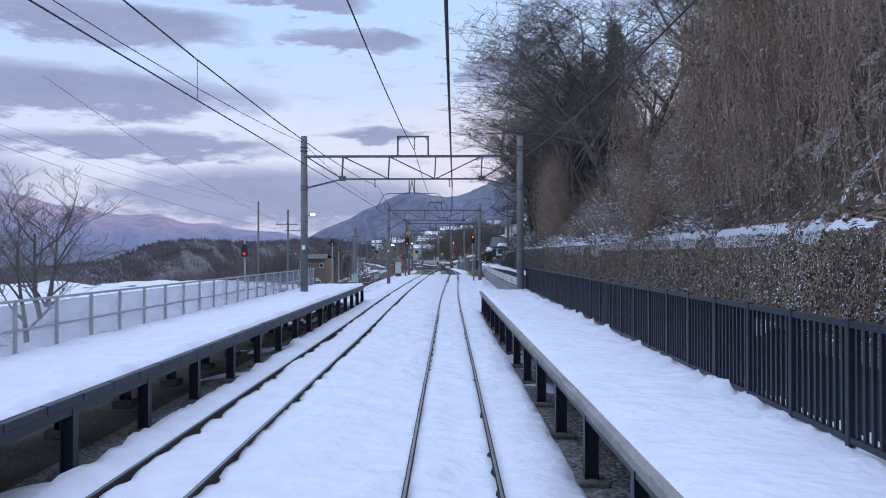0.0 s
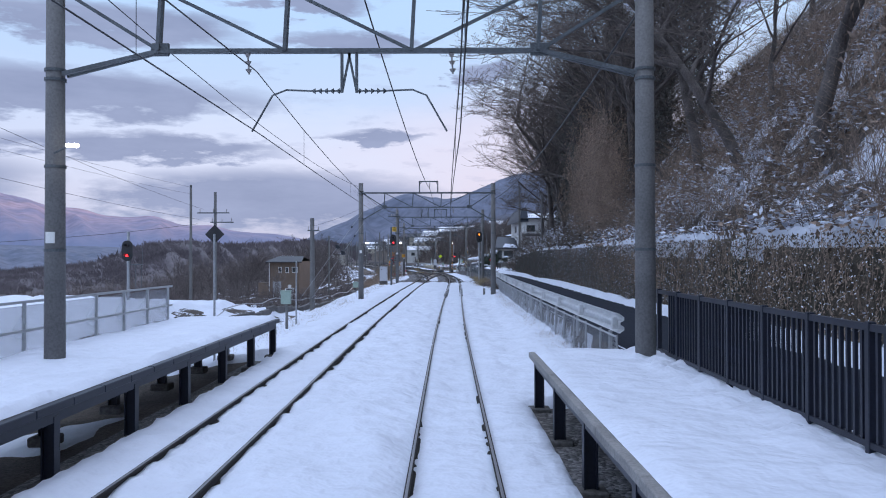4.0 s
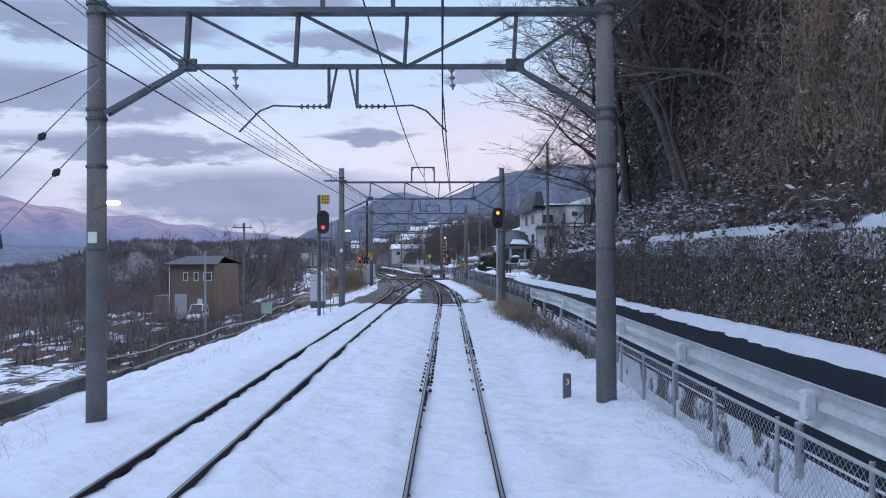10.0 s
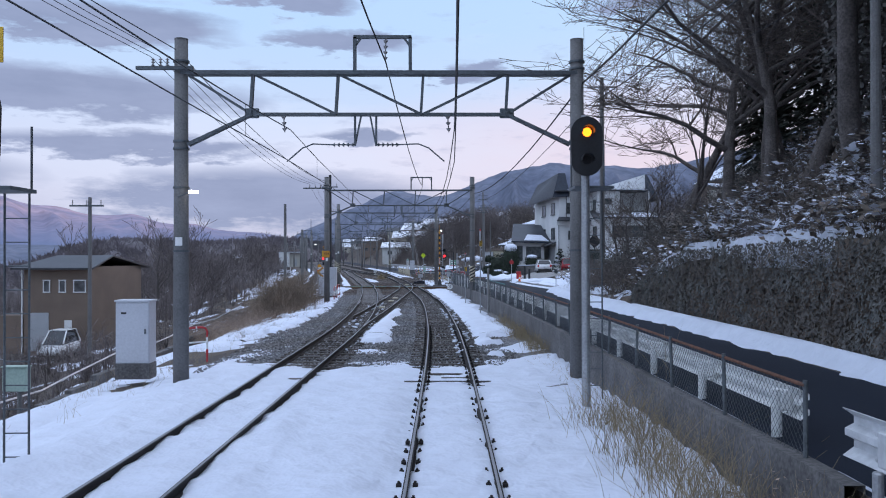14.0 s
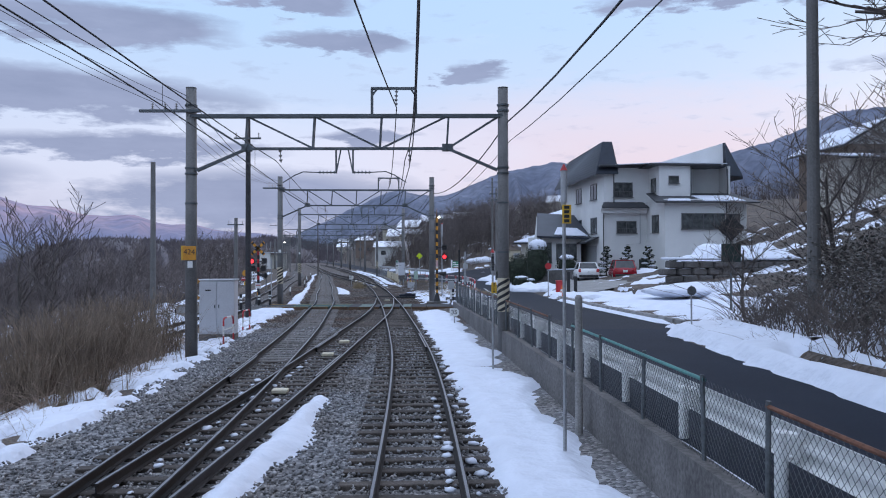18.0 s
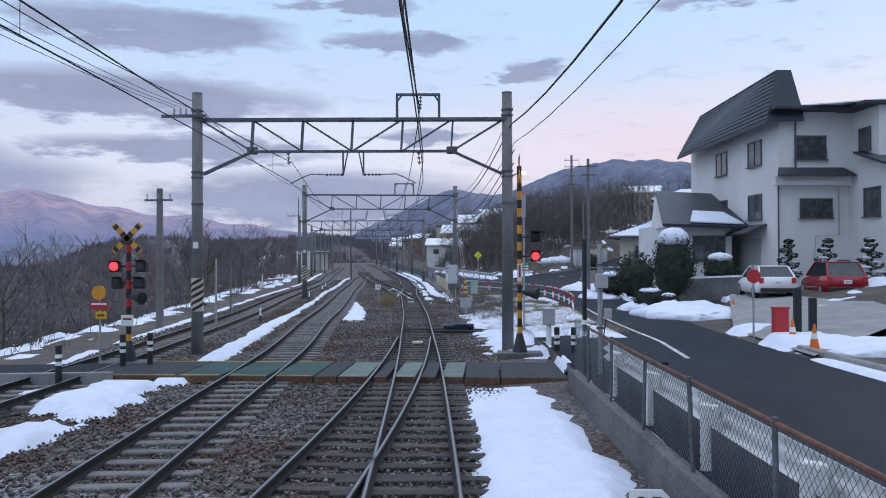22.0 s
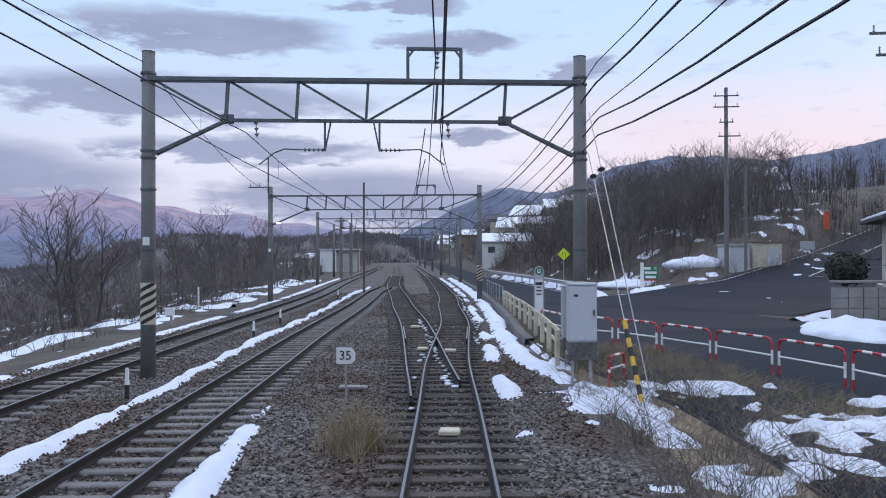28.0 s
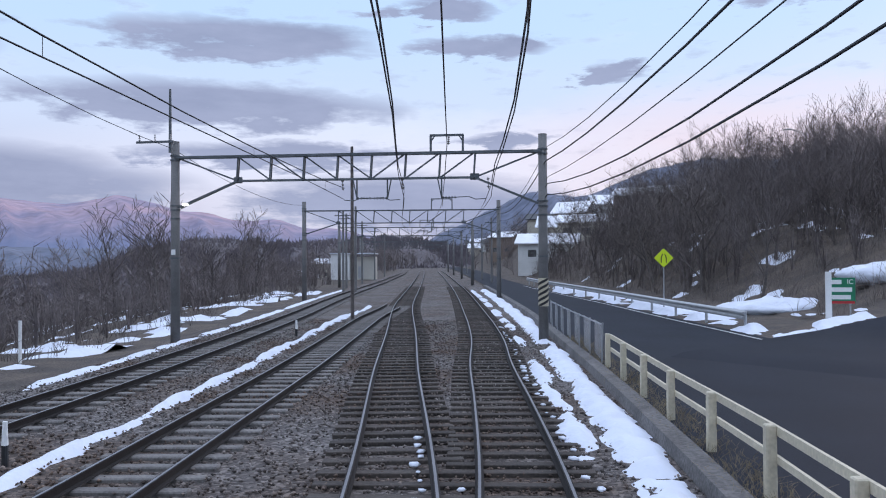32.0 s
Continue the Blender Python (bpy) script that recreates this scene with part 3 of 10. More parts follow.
def snow_depth(x, y, sx):
    """Depth of lying snow, below zero where the ground is bare."""
    l, r, w, rr, wx = float(LEFT(y)), float(RIGHT(y)), sx[14], sx[17], sx[19]
    n = fbm(x, y, 0.35, 3, 11)
    n2 = fbm(x, y, 1.4, 2, 4)
    d = on_track(x, y)
    if x > wx + 0.25:                                  # hillside and wall top
        top = x - wx
        if y < 150:
            if y > 127:
                return 0.30 * (n + 0.9 * n2 + 0.30 - 0.05 * top)
            return 0.55 * band(top, 0.2, 1.5, 0.3) * smooth(-0.30, 0.15, n + 0.4 * n2 + 0.05) + 0.6 * max(0, n - 0.42 + 0.8 * n2 - 0.03 * top + 0.55 * band(y, 34, 73, 4)) - 0.12
        return 0.5 * (n - 0.42 + 0.4 * n2 + (0.26 if y < 215 else 0)) - 0.05
    if y > 212 and x > rr - 1.5:                       # corner of the climbing road
        sd, sz_, sw = side_road(x, y)
        if sd < sw + 0.15:
            return -0.1
        if sd < sw + 2.0 and x < 26:
            return 0.22 * band(sd, sw + 0.45, sw + 1.3 + 0.4 * n2, 0.3) * smooth(-0.4, 0.0, n + 0.25) - 0.05
    if 149 < y < 170 and x > rr - 0.25:                # earth lot behind the kerb, snow at the back
        d = x - rr + 0.5 * n2 + 0.4 * n
        line_ = 0.16 * band(x, rr - 0.1, rr + 0.22, 0.12) * smooth(-0.4, 0.0, n + 0.2)
        streak = 0.14 * smooth(0.12, 0.3, fbm(x * 0.5, y * 1.6, 0.9, 2, 31)) * smooth(0.5, 1.0, d)
        return max(line_, streak, 0.24 * smooth(1.9, 2.7, d) * smooth(-0.45, -0.1, n + 0.25)) - 0.05
    if x > rr - 0.25:                                  # verge beyond the road
        return 0.35 * band(x, rr + 0.1 + 0.25 * n2, wx - 0.35 if y < 140 else rr + 2.2, 0.3) * smooth(-0.55, -0.1, n + (0.35 if y < 147 else -0.42)) - 0.06
    if x > w - 0.02:                                   # road and its near edge
        return 0.12 * smooth(0.0, 0.25, n + (0.28 if 104 < y < 150 else 0.1)) * (1 - smooth(0.0, 0.35, x - w)) - 0.06 if not 176 < y < 205 else 0.17 * smooth(172, 178, y + 2 * n) * smooth(-0.05, 0.25, n + 0.5 * n2 + 0.34 - 0.50 * smooth(183, 196, y)) * (1 - smooth(-0.6, 0.1, x - float(ROADL(y)))) - 0.055
    full = 1 - smooth(109, 124, y + 7 * n)
    if 155 < y < 167.5 and -8.7 < x < -6.3:            # drift beside the ballast before the crossing
        return 0.28 * band(x, -8.35 + 0.4 * n2, -6.8 + 0.5 * n2, 0.3) * smooth(-0.45, -0.05, n + 0.2) - 0.06
    if 128 < y < 167 and l - 8.6 < x < l - 1.9:        # patches on the shoulder by the points
        return 0.26 * band(x, l - 7.0, l - 2.2 + 0.7 * n2, 0.3) * smooth(-0.12, 0.12, n + 0.5 * n2 + (0.12 if y < 147 else 0.02)) - 0.05
    if x < l - 5.2:                                    # left-hand slopes
        near = 1 - smooth(12, 40, l - x)
        cov = 0.30 if y < 52 else 0.0 if y < 88 else -0.35 if y < 118 else (0.16 if x > l - 8.5 else -0.25) if y < 170 else (-0.02 if x > l - 9.5 else -0.30)
        if x < l - 12 and y < 58:
            cov = 0.45 if x > l - 40 else 0.05
        elif x < l - 11.3 and y < 90:
            cov = 0.42
        return 0.5 * (n + 0.6 * n2 + cov * (0.4 + near)) - 0.05
    if y < 50 and (1.7 < x - 0.0 < 4.3 and y < 41.2 or x < -4.95 and y < 49.6):
        return 0.25 * (n - 0.18) - 0.05
    base = 0.195 + 0.075 * n2 + 0.07 * n + 0.045 * fbm(x, y, 3.0, 3, 9) + 0.05 * fbm(x * 1.2, y * 0.12, 1.0, 2, 21)
    if full > 0.02:
        tr = (1 - smooth(0.75, 1.15, d)) * (0.055 + 0.03 * n) + 0.05 * band(d, 0.50, 0.64, 0.05)
        edge = 0.55 * smooth(1.2, 0.1, w - x) * smooth(0.0, 0.4, n2 + 0.2) * 0.22
        v = base - tr - edge - (0.12 if x < l - 3.2 and n2 > 0.1 else 0)
        bare = -0.08
        return full * v + (1 - full) * bare
    v = -0.12
    if y < 168:                                        # strips beside and between the tracks
        v = max(v, 0.34 * band(x, r + 1.0 + 0.25 * n2, w - 0.62 + 0.35 * n - 0.25 * n2, 0.35) * smooth(172, 160, y) * smooth(-0.6, -0.2, n + 0.3) - 0.08)
        gap0, gap1 = float(T2(y)) + 0.95, r - 0.95
        if y < 140:
            c = float(X1(y)) if y > 124 else float(T2(y))
            v = max(v, 0.36 * band(x, c + 0.80 + 0.12 * n2, c + 1.9 + 0.35 * n - 0.035 * (y - 118), 0.28) - 0.08)
        v = max(v, 0.32 * band(x, l - 5.1, l - 2.9 + 0.8 * n2, 0.4) * smooth(-0.35, 0.0, n + 0.35 * n2) - 0.08)
    if 165 < y < 212:                                  # waste ground past the crossing
        v = max(v, 0.36 * smooth(170, 177, y + 2 * n) * band(x, r + 2.5 + 0.9 * n2, w + 0.5, 0.6) * smooth(-0.15, 0.2, n + 0.5 * n2 + 0.36 - 0.52 * smooth(183, 196, y)) - 0.10)
        t2 = float(T2(y))
        v = max(v, 0.34 * band(x, t2 + 1.05 + 0.15 * n2, t2 + 1.0 + 0.95 * smooth(206, 189, y) + 0.3 * n, 0.22) * band(y, 187, 203, 2.0) - 0.09)
    if y > 168 and x < float(T2(y)):                   # ridge between the two left tracks
        t2, t0 = float(T2(min(y, 262))), float(T0(y))
        if y < 262:
            v = max(v, 0.34 * band(x, t2 - 1.85 + 0.25 * n - 0.45 * smooth(200, 175, y), t2 - 1.62 + 0.2 * n2, 0.16) - 0.10)
        v = max(v, 0.30 * band(x, t0 - 2.5 + 0.3 * n2, t0 - 2.0, 0.2) * smooth(-0.4, 0.1, n + 0.1) - 0.09)
    if y > 200:
        v = max(v, 0.34 * band(x, r + 1.15 + 0.12 * n2, r + 1.45 + 0.3 * n, 0.2) * smooth(-0.12, 0.15, n + 0.4 * n2) - 0.09)
        v = max(v, 0.34 * band(x, w - 0.95 + 0.2 * n2, w - 0.35 + 0.2 * n, 0.2) * smooth(-0.35, 0.0, n2 + 0.5 * n + 0.1) - 0.08)
    if d < 0.75 and v > -0.05:
        v = min(v, 0.05 * (n2 + 0.2) if 0.60 < d else -0.06)
    return v * 0.6 + 0.012 * fbm(x, y, 4.0, 2, 3)


def snow_sheet(name, y0, y1, dy, x0, x1, dx, label):
    """One lying sheet of snow between x0 and x1 (functions of y)."""
    V, idx, D, Fc = [], {}, {}, []
    ny = int((y1 - y0) / dy)
    nx = max(int((x1(y0 + k * (y1 - y0) / 20) - x0(y0 + k * (y1 - y0) / 20)) / dx) for k in range(21))
    for j in range(ny + 1):
        y = y0 + j * dy
        sx, sz = section(y)
        a, b = x0(y), x1(y)
        for i in range(nx + 1):
            x = a + (b - a) * i / nx
            D[j, i] = (x, y, float(np.interp(x, sx, sz)) + relief(x, y, sx[11], sx[21]), snow_depth(x, y, sx))
    for j in range(ny):
        for i in range(nx):
            q = [(j, i), (j, i + 1), (j + 1, i + 1), (j + 1, i)]
            if max(D[k][3] for k in q) > 0.0:
                f = []
                for k in q:
                    if k not in idx:
                        x, y, z, d = D[k]
                        idx[k] = len(V)
                        V.append((x, y, z + max(-0.05, min(d, 0.30)) + 0.004))
                    f.append(idx[k])
                Fc.append(tuple(f))
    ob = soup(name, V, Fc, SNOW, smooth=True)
    return tagged(ob, label, "snow", kind="stuff")


snow_sheet("snow", -6, 125, 0.22, lambda y: float(LEFT(y)) - 5.2, lambda y: float(EDGE(y)) + 0.3, 0.16, "fresh white snow lying deep over the tracks")
snow_sheet("snow", 125, 290, 0.22, lambda y: float(LEFT(y)) - 4.9, lambda y: float(EDGE(y)) + 0.3, 0.15, "melting patches of snow between the tracks")
snow_sheet("snow", 20, 290, 0.45, lambda y: float(ROADR(y)) - 0.4, lambda y: float(WALLX(y)) + 0.3, 0.2, "snow ploughed along the verge of the road")
snow_sheet("snow", 172, 210, 0.16, lambda y: float(EDGE(y)) + 0.05, lambda y: float(ROADL(y)) + 0.6, 0.12, "snow on the waste ground beside the road")
snow_sheet("snow", 20, 300, 0.8, lambda y: float(WALLX(y)) + 0.27, lambda y: float(WALLX(y)) + 26, 0.4, "thin snow patches on the wooded hillside")
snow_sheet("snow", -10, 300, 0.8, lambda y: float(LEFT(y)) - 45, lambda y: float(LEFT(y)) - 5.2, 0.45, "patchy snow on the slope below the line")

# ---------------------------------------------------------------- tracks
def rail_mesh(f, off, y0, y1, step=1.2):
    """A flat-bottomed rail along x = f(y) + off: foot and web, and the bright head apart."""
    prof = ((-0.06, -0.15), (0.06, -0.15), (0.055, -0.135), (0.012, -0.12), (0.012, -0.045), (0.034, -0.034), (0.034, -0.006), (-0.034, -0.006), (-0.034, -0.034), (-0.012, -0.045), (-0.012, -0.12), (-0.055, -0.135))
    head = ((0.019, -0.003), (0.014, 0.0), (-0.014, 0.0), (-0.019, -0.003))
    ys = np.linspace(y0, y1, max(2, int((y1 - y0) / step) + 1))
    out = []
    for P, closed in ((prof, True), (head, False)):
        V, Fc, n = [], [], len(P)
        for y in ys:
            s = float(f(y + 0.3) - f(y - 0.3)) / 0.6
            c = 1 / math.sqrt(1 + s * s)
            x = float(f(y))
            for a, z in P:
                V.append((x + (off + a) * c, y - (off + a) * s * c, z))
        for j in range(len(ys) - 1):
            for i in range(n if closed else n - 1):
                i2 = (i + 1) % n
                Fc.append((j * n + i, j * n + i2, (j + 1) * n + i2, (j + 1) * n + i))
        if closed:
            Fc.append(tuple(range(n)))
        out.append((V, Fc))
    return out


def add_rail(track, f, off, y0, y1, name="rail"):
    side, head = rail_mesh(f, off, y0, y1)
    r = soup(name, *side, RUST, track)
    soup("rail_head", *head, RAILTOP, r, "worn bright running surface")
    return r


def block(w, d, h, bev=0.012):
    bm = B()
    box(bm, (0, 0, -h / 2), (w, d, h), bev=bev)
    me = bpy.data.meshes.new("sleeper")
    bm.to_mesh(me)
    bm.free()
    return me


me_wood, me_conc = block(2.1, 0.20, 0.14), block(2.0, 0.22, 0.14, 0.02)
me_wood.materials.append(WOODSL)
me_conc.materials.append(CONCSL)
rng = random.Random(4)


def sleepers(track, f, y0, y1, pitch, me, limit=300, wide=None):
    y, k = y0, 0
    extra = []
    while y < y1:
        s = float(f(y + 0.5) - f(y - 0.5))
        m = pose(float(f(y)), y, -0.152 + rng.uniform(-0.006, 0.006), 0, 0, -math.degrees(math.atan(s)) * -1 * -1 + rng.uniform(-1.2, 1.2))
        w = wide(y) if wide else None
        if k < limit:
            o = new("sleeper", me)
            o.parent = track
            o.matrix_basis = m if not w else Matrix.Translation((w[0], 0, 0)) @ m @ Matrix.Diagonal((w[1], 1, 1, 1))
        k += 1
        y += pitch * rng.uniform(0.95, 1.05)


def switch_wide(f, g):
    """Long timbers where the tracks f and g share them."""
    def w(y):
        d = float(g(y) - f(y))
        return (d / 2, 1 + abs(d) / 2.1) if abs(d) < 2.2 else None
    return w


G = 0.5685
main_track = tagged(thing("railway_track"), "narrow-gauge running track with rusty-sided steel rails on timber sleepers", "railway track", "railway tracks")
for o in (-G, G):
    add_rail(main_track, T1, o, -12, 420)
sleepers(main_track, T1, 96, 204, 0.62, me_wood, 180)
sleepers(main_track, T1, 204, 222, 0.60, me_wood, 60, switch_wide(T1, T1L))
sleepers(main_track, T1, 222, 300, 0.62, me_wood, 130)
left_track = tagged(thing("railway_track"), "neighbouring running track with dark rails on concrete sleepers", "railway track", "railway tracks")
for o in (-G, G):
    add_rail(left_track, T2, o, -12, 262 if o < 0 else 258)
sleepers(left_track, T2, 112, 132, 0.62, me_wood, 40)
sleepers(left_track, T2, 132, 146, 0.60, me_wood, 40, switch_wide(T2, X1))
sleepers(left_track, T2, 146, 262, 0.62, me_conc, 190)
cross_track = tagged(thing("railway_track"), "crossover track joining the two running lines on dark timbers", "railway track", "railway tracks")
add_rail(cross_track, X1, -G, 133, 177.5)
add_rail(cross_track, X1, G, 126, 177.5)
sleepers(cross_track, X1, 146, 158, 0.62, me_wood, 60)
sleepers(cross_track, X1, 158, 176, 0.60, me_wood, 60, switch_wide(X1, T1))
branch_track = tagged(thing("railway_track"), "diverging track curving away from the main line", "railway track", "railway tracks")
add_rail(branch_track, T1L, -G, 203, 420)
add_rail(branch_track, T1L, G, 205, 420)
sleepers(branch_track, T1L, 222, 300, 0.61, me_wood, 140)
side_track = tagged(thing("railway_track"), "outer siding track on concrete sleepers in grey gravel", "railway track", "railway tracks")
for o in (-G, G):
    add_rail(side_track, T0, o, 150, 420)
sleepers(side_track, T0, 165, 300, 0.62, me_conc, 230)
# check rails and frogs beside the crossings of the rails
for track, f, o, a, b in ((main_track, T1, G - 0.07, 148, 152.5), (cross_track, X1, -G + 0.07, 148, 152.5), (branch_track, T1L, -G + 0.07, 214, 218.5), (main_track, T1, G - 0.07, 214, 218.5),
                          (left_track, T2, -G + 0.07, 142, 146), (cross_track, X1, G - 0.07, 142, 146)):
    add_rail(track, f, o, a, b, "check_rail")

# ---------------------------------------------------------------- portal masts over the tracks
WIRES = []      # (polyline, radius)


def pole_mesh(bm, x, z0, z1, r0, r1):
    rod(bm, (x, 0, z0), (x, 0, z1), r0, r1, 14)
    rod(bm, (x, 0, z1), (x, 0, z1 + 0.02), r1 * 1.04, r1 * 1.04, 14)


def insulator(bm, a, b, n=4, r=0.055):
    a, b = Vector(a), Vector(b)
    rod(bm, a, b, 0.016, seg=6)
    for i in range(n):
        p, q = a.lerp(b, (i + 0.35) / n), a.lerp(b, (i + 0.75) / n)
        rod(bm, p, q, r, r * 0.45, 8)


def gantry(y, xl, xr, top, portal, n=4, base_l=-0.4, base_r=-0.4, yaw=0.0, tracks=(), stripes=(), plate=False, dt=0.70, db=1.68, hoop_h=0.86):
    """Two concrete poles, a steel truss with knee braces, the raised hoop and the wire supports."""
    w = xr - xl
    g = thing("catenary_gantry", (xl, y, 0), "steel truss gantry on two round concrete poles carrying overhead wires", "gantry", "gantries over the railway", yaw)
    for x, zb in ((0, base_l), (w, base_r)):
        bm = B()
        pole_mesh(bm, x, zb, top, 0.185, 0.155)
        p = part("pole", bm, POLECONC, g, "weathered round concrete pole", True)
        for z in (top - 0.72, top - 0.55, top - 2.45, top - 2.62, 2.9, 4.4):
            bm = B()
            rod(bm, (x, 0, z), (x, 0, z + 0.05), 0.19, seg=14)
            part("pole_band", bm, STEEL, p)
    zt, zb = top - dt, top - db
    bm = B()
    for dy in (-0.12, 0.12):
        beam(bm, (0, dy, zt), (w, dy, zt), 0.07, 0.09)
    part("top_chord", bm, STEEL, g)
    k = w * 0.178
    bm = B()
    beam(bm, (k, 0, zb), (w - k, 0, zb), 0.10, 0.08)
    part("bottom_chord", bm, STEEL, g)
    for s, x0 in ((1, 0), (-1, w)):
        bm = B()
        for dy in (-0.10, 0.10):
            beam(bm, (x0 + s * 0.17, dy, top - 2.5), (x0 + s * k, dy * 0.4, zb), 0.06, 0.07)
        part("knee_brace", bm, STEEL, g)
        bm = B()
        beam(bm, (x0 + s * 0.17, 0, zt - 0.04), (x0 + s * k, 0, zb), 0.07, 0.06)
        part("diagonal", bm, STEEL, g)
        bm = B()
        box(bm, (x0 + s * k, 0, zb + 0.03), (0.34, 0.05, 0.24), bev=0.02)
        part("gusset", bm, STEEL, g)
    xs = [k + (w - 2 * k) * i / (n - 1) for i in range(n)]
    for i, x in enumerate(xs):
        bm = B()
        for dy in (-0.07, 0.07):
            beam(bm, (x - 0.03, dy, zb), (x + 0.03, dy, zt), 0.045, 0.06)
        part("vertical", bm, STEEL, g)
        if i < n - 1:
            bm = B()
            half = (n - 1) / 2
            if i + 0.5 < half:
                beam(bm, (x, 0, zt), (xs[i + 1], 0, zb), 0.055, 0.055)
            elif i + 0.5 > half:
                beam(bm, (x, 0, zb), (xs[i + 1], 0, zt), 0.055, 0.055)
            else:
                beam(bm, (x, 0, zt), (xs[i + 1], 0, zb), 0.055, 0.055)
            part("diagonal", bm, STEEL, g)
    if portal:
        a, b = portal[0] - xl, portal[1] - xl
        h = hoop_h
        bm = B()
        for x in (a, b):
            beam(bm, (x, 0, zt), (x, 0, zt + h), 0.08, 0.08)
        beam(bm, (a - 0.03, 0, zt + h), (b + 0.03, 0, zt + h), 0.08, 0.08)
        beam(bm, (a, 0, zt + h - 0.22), (a + 0.16, 0, zt + h), 0.05, 0.05)
        beam(bm, (b, 0, zt + h - 0.22), (b - 0.16, 0, zt + h), 0.05, 0.05)
        hoop = part("raised_hoop", bm, STEEL, g)
        bm = B()
        xm = (a + b) / 2 + 0.08
        insulator(bm, (xm, 0, zt + h - 0.04), (xm - 0.02, 0, zt + 0.30), 4, 0.06)
        part("insulator", bm, PORCELAIN, g)
    for tx, side in tracks:
        x = tx - xl
        bm = B()
        insulator(bm, (x, 0, zb), (x + 0.03, 0, zb - 0.42), 3, 0.06)
        part("insulator", bm, PORCELAIN, g)
        x2 = x + side * 1.7
        bm = B()
        beam(bm, (x2, 0, zb), (x2, 0, zb - 0.75), 0.05, 0.06)
        beam(bm, (x2 + 0.15 * side, 0, zb), (x2, 0, zb - 0.75), 0.04, 0.04)
        part("drop_bracket", bm, STEEL, g)
        bm = B()
        insulator(bm, (x2, 0, zb - 0.72), (x2 - side * 0.55, 0, zb - 0.72), 5, 0.055)
        V, Fc = tubes([[(x2 - side * 0.5, 0, zb - 0.72), (x2 - side * 1.0, 0, zb - 0.70), (x2 - side * 1.25, 0, zb - 0.80), (x2 - side * 1.62, 0, 5.05)]], 0.018, 5)
        vs = [bm.verts.new(v) for v in V]
        for f in Fc:
            bm.faces.new([vs[i] for i in f])
        part("registration_arm", bm, STEEL, g)
    if plate:
        bm = B()
        box(bm, (0, -0.18, 3.15), (0.16, 0.03, 0.20), bev=0.005)
        part("number_plate", bm, WHITEP, g, "small white enamel plate with dark marks")
    for x in stripes:
        bm = B()
        rod(bm, (x - xl, 0, 1.12), (x - xl, 0, 2.14), 0.186, seg=24, caps=False)
        part("painted_sleeve", bm, CREAM, g, "cream band painted round the pole")
        for i in range(5):
            V, Fc = [], []
            for k in range(25):
                a0 = math.radians(-90 - 130 + 260 * k / 24)
                zc = 1.22 + 0.20 * i + 0.22 * (k - 12) / 12
                for dz in (-0.05, 0.05):
                    V.append((x - xl + 0.190 * math.cos(a0), 0.190 * math.sin(a0), min(2.13, max(1.13, zc + dz))))
                if k:
                    Fc.append((2 * k - 2, 2 * k, 2 * k + 1, 2 * k - 1))
            soup("warning_stripe", V, Fc, BLACKP, g, "slanting black stripe")
    return g


GANTRIES = [
    dict(y=39.6, xl=-6.93, xr=3.66, top=8.58, portal=(-2.33, -0.84), base_l=0.9, base_r=0.9, tracks=((T1(39.6), -1), (T2(39.6), 1)), plate=True, dt=0.97, db=2.08, hoop_h=0.97),
    dict(y=81.2, xl=-5.73, xr=3.45, top=7.88, portal=(-1.66, -0.39), tracks=((T1(81.2), -1), (T2(81.2), 1)), plate=True, dt=0.65, db=1.65, hoop_h=0.79),
    dict(y=114.1, xl=-5.14, xr=4.28, top=7.95, portal=(-1.02, 0.30), tracks=((T1(114), -1), (T2(114), 1)), plate=True, dt=0.80, db=1.78, hoop_h=0.87),
    dict(y=147.5, xl=-6.06, xr=3.40, top=7.92, portal=(-0.58, 0.75), tracks=((T1(148), -1), (T2(148), 1)), stripes=(3.40,), dt=0.85, db=1.84, hoop_h=0.84),
    dict(y=174.0, xl=-8.40, xr=1.18, top=7.84, portal=(-2.22, -0.92), n=5, yaw=3.5, tracks=((T1(174), -1), (T2(174), 1)), stripes=(-8.40,), plate=True, dt=0.82, db=1.80, hoop_h=0.77),
    dict(y=205.8, xl=-12.46, xr=-1.75, top=7.80, portal=(-6.09, -4.76), n=5, yaw=10, tracks=((T1(206), -1), (T2(206), 1)), stripes=(-12.46, -1.75), plate=True, dt=0.66, db=1.66, hoop_h=0.82),
    dict(y=239.0, xl=-20.80, xr=-6.89, top=7.35, portal=(-10.98, -9.79), n=8, yaw=3, tracks=((T1(239), -1), (T1L(239), -1), (T2(239), 1)), stripes=(-6.89,), plate=True, dt=0.60, db=1.52, hoop_h=0.65),
    dict(y=271.0, xl=-26.6, xr=-11.4, top=7.4, portal=(-16.6, -15.0), n=8, yaw=6, tracks=((T1(271), -1), (T1L(271), 1))),
    dict(y=303.0, xl=-33.2, xr=-17.4, top=7.4, portal=(-23.6, -22.0), n=8, yaw=9),
    dict(y=336.0, xl=-40.5, xr=-23.2, top=7.4, portal=(-30.2, -28.6), n=8, yaw=10),
    dict(y=370.0, xl=-48.5, xr=-29.5, top=7.4, portal=(-37.4, -35.8), n=8, yaw=11),
    dict(y=405.0, xl=-57, xr=-36, top=7.4, portal=(-45.4, -43.8), n=8, yaw=12),
]
SPANS = [gantry(**d) for d in GANTRIES]


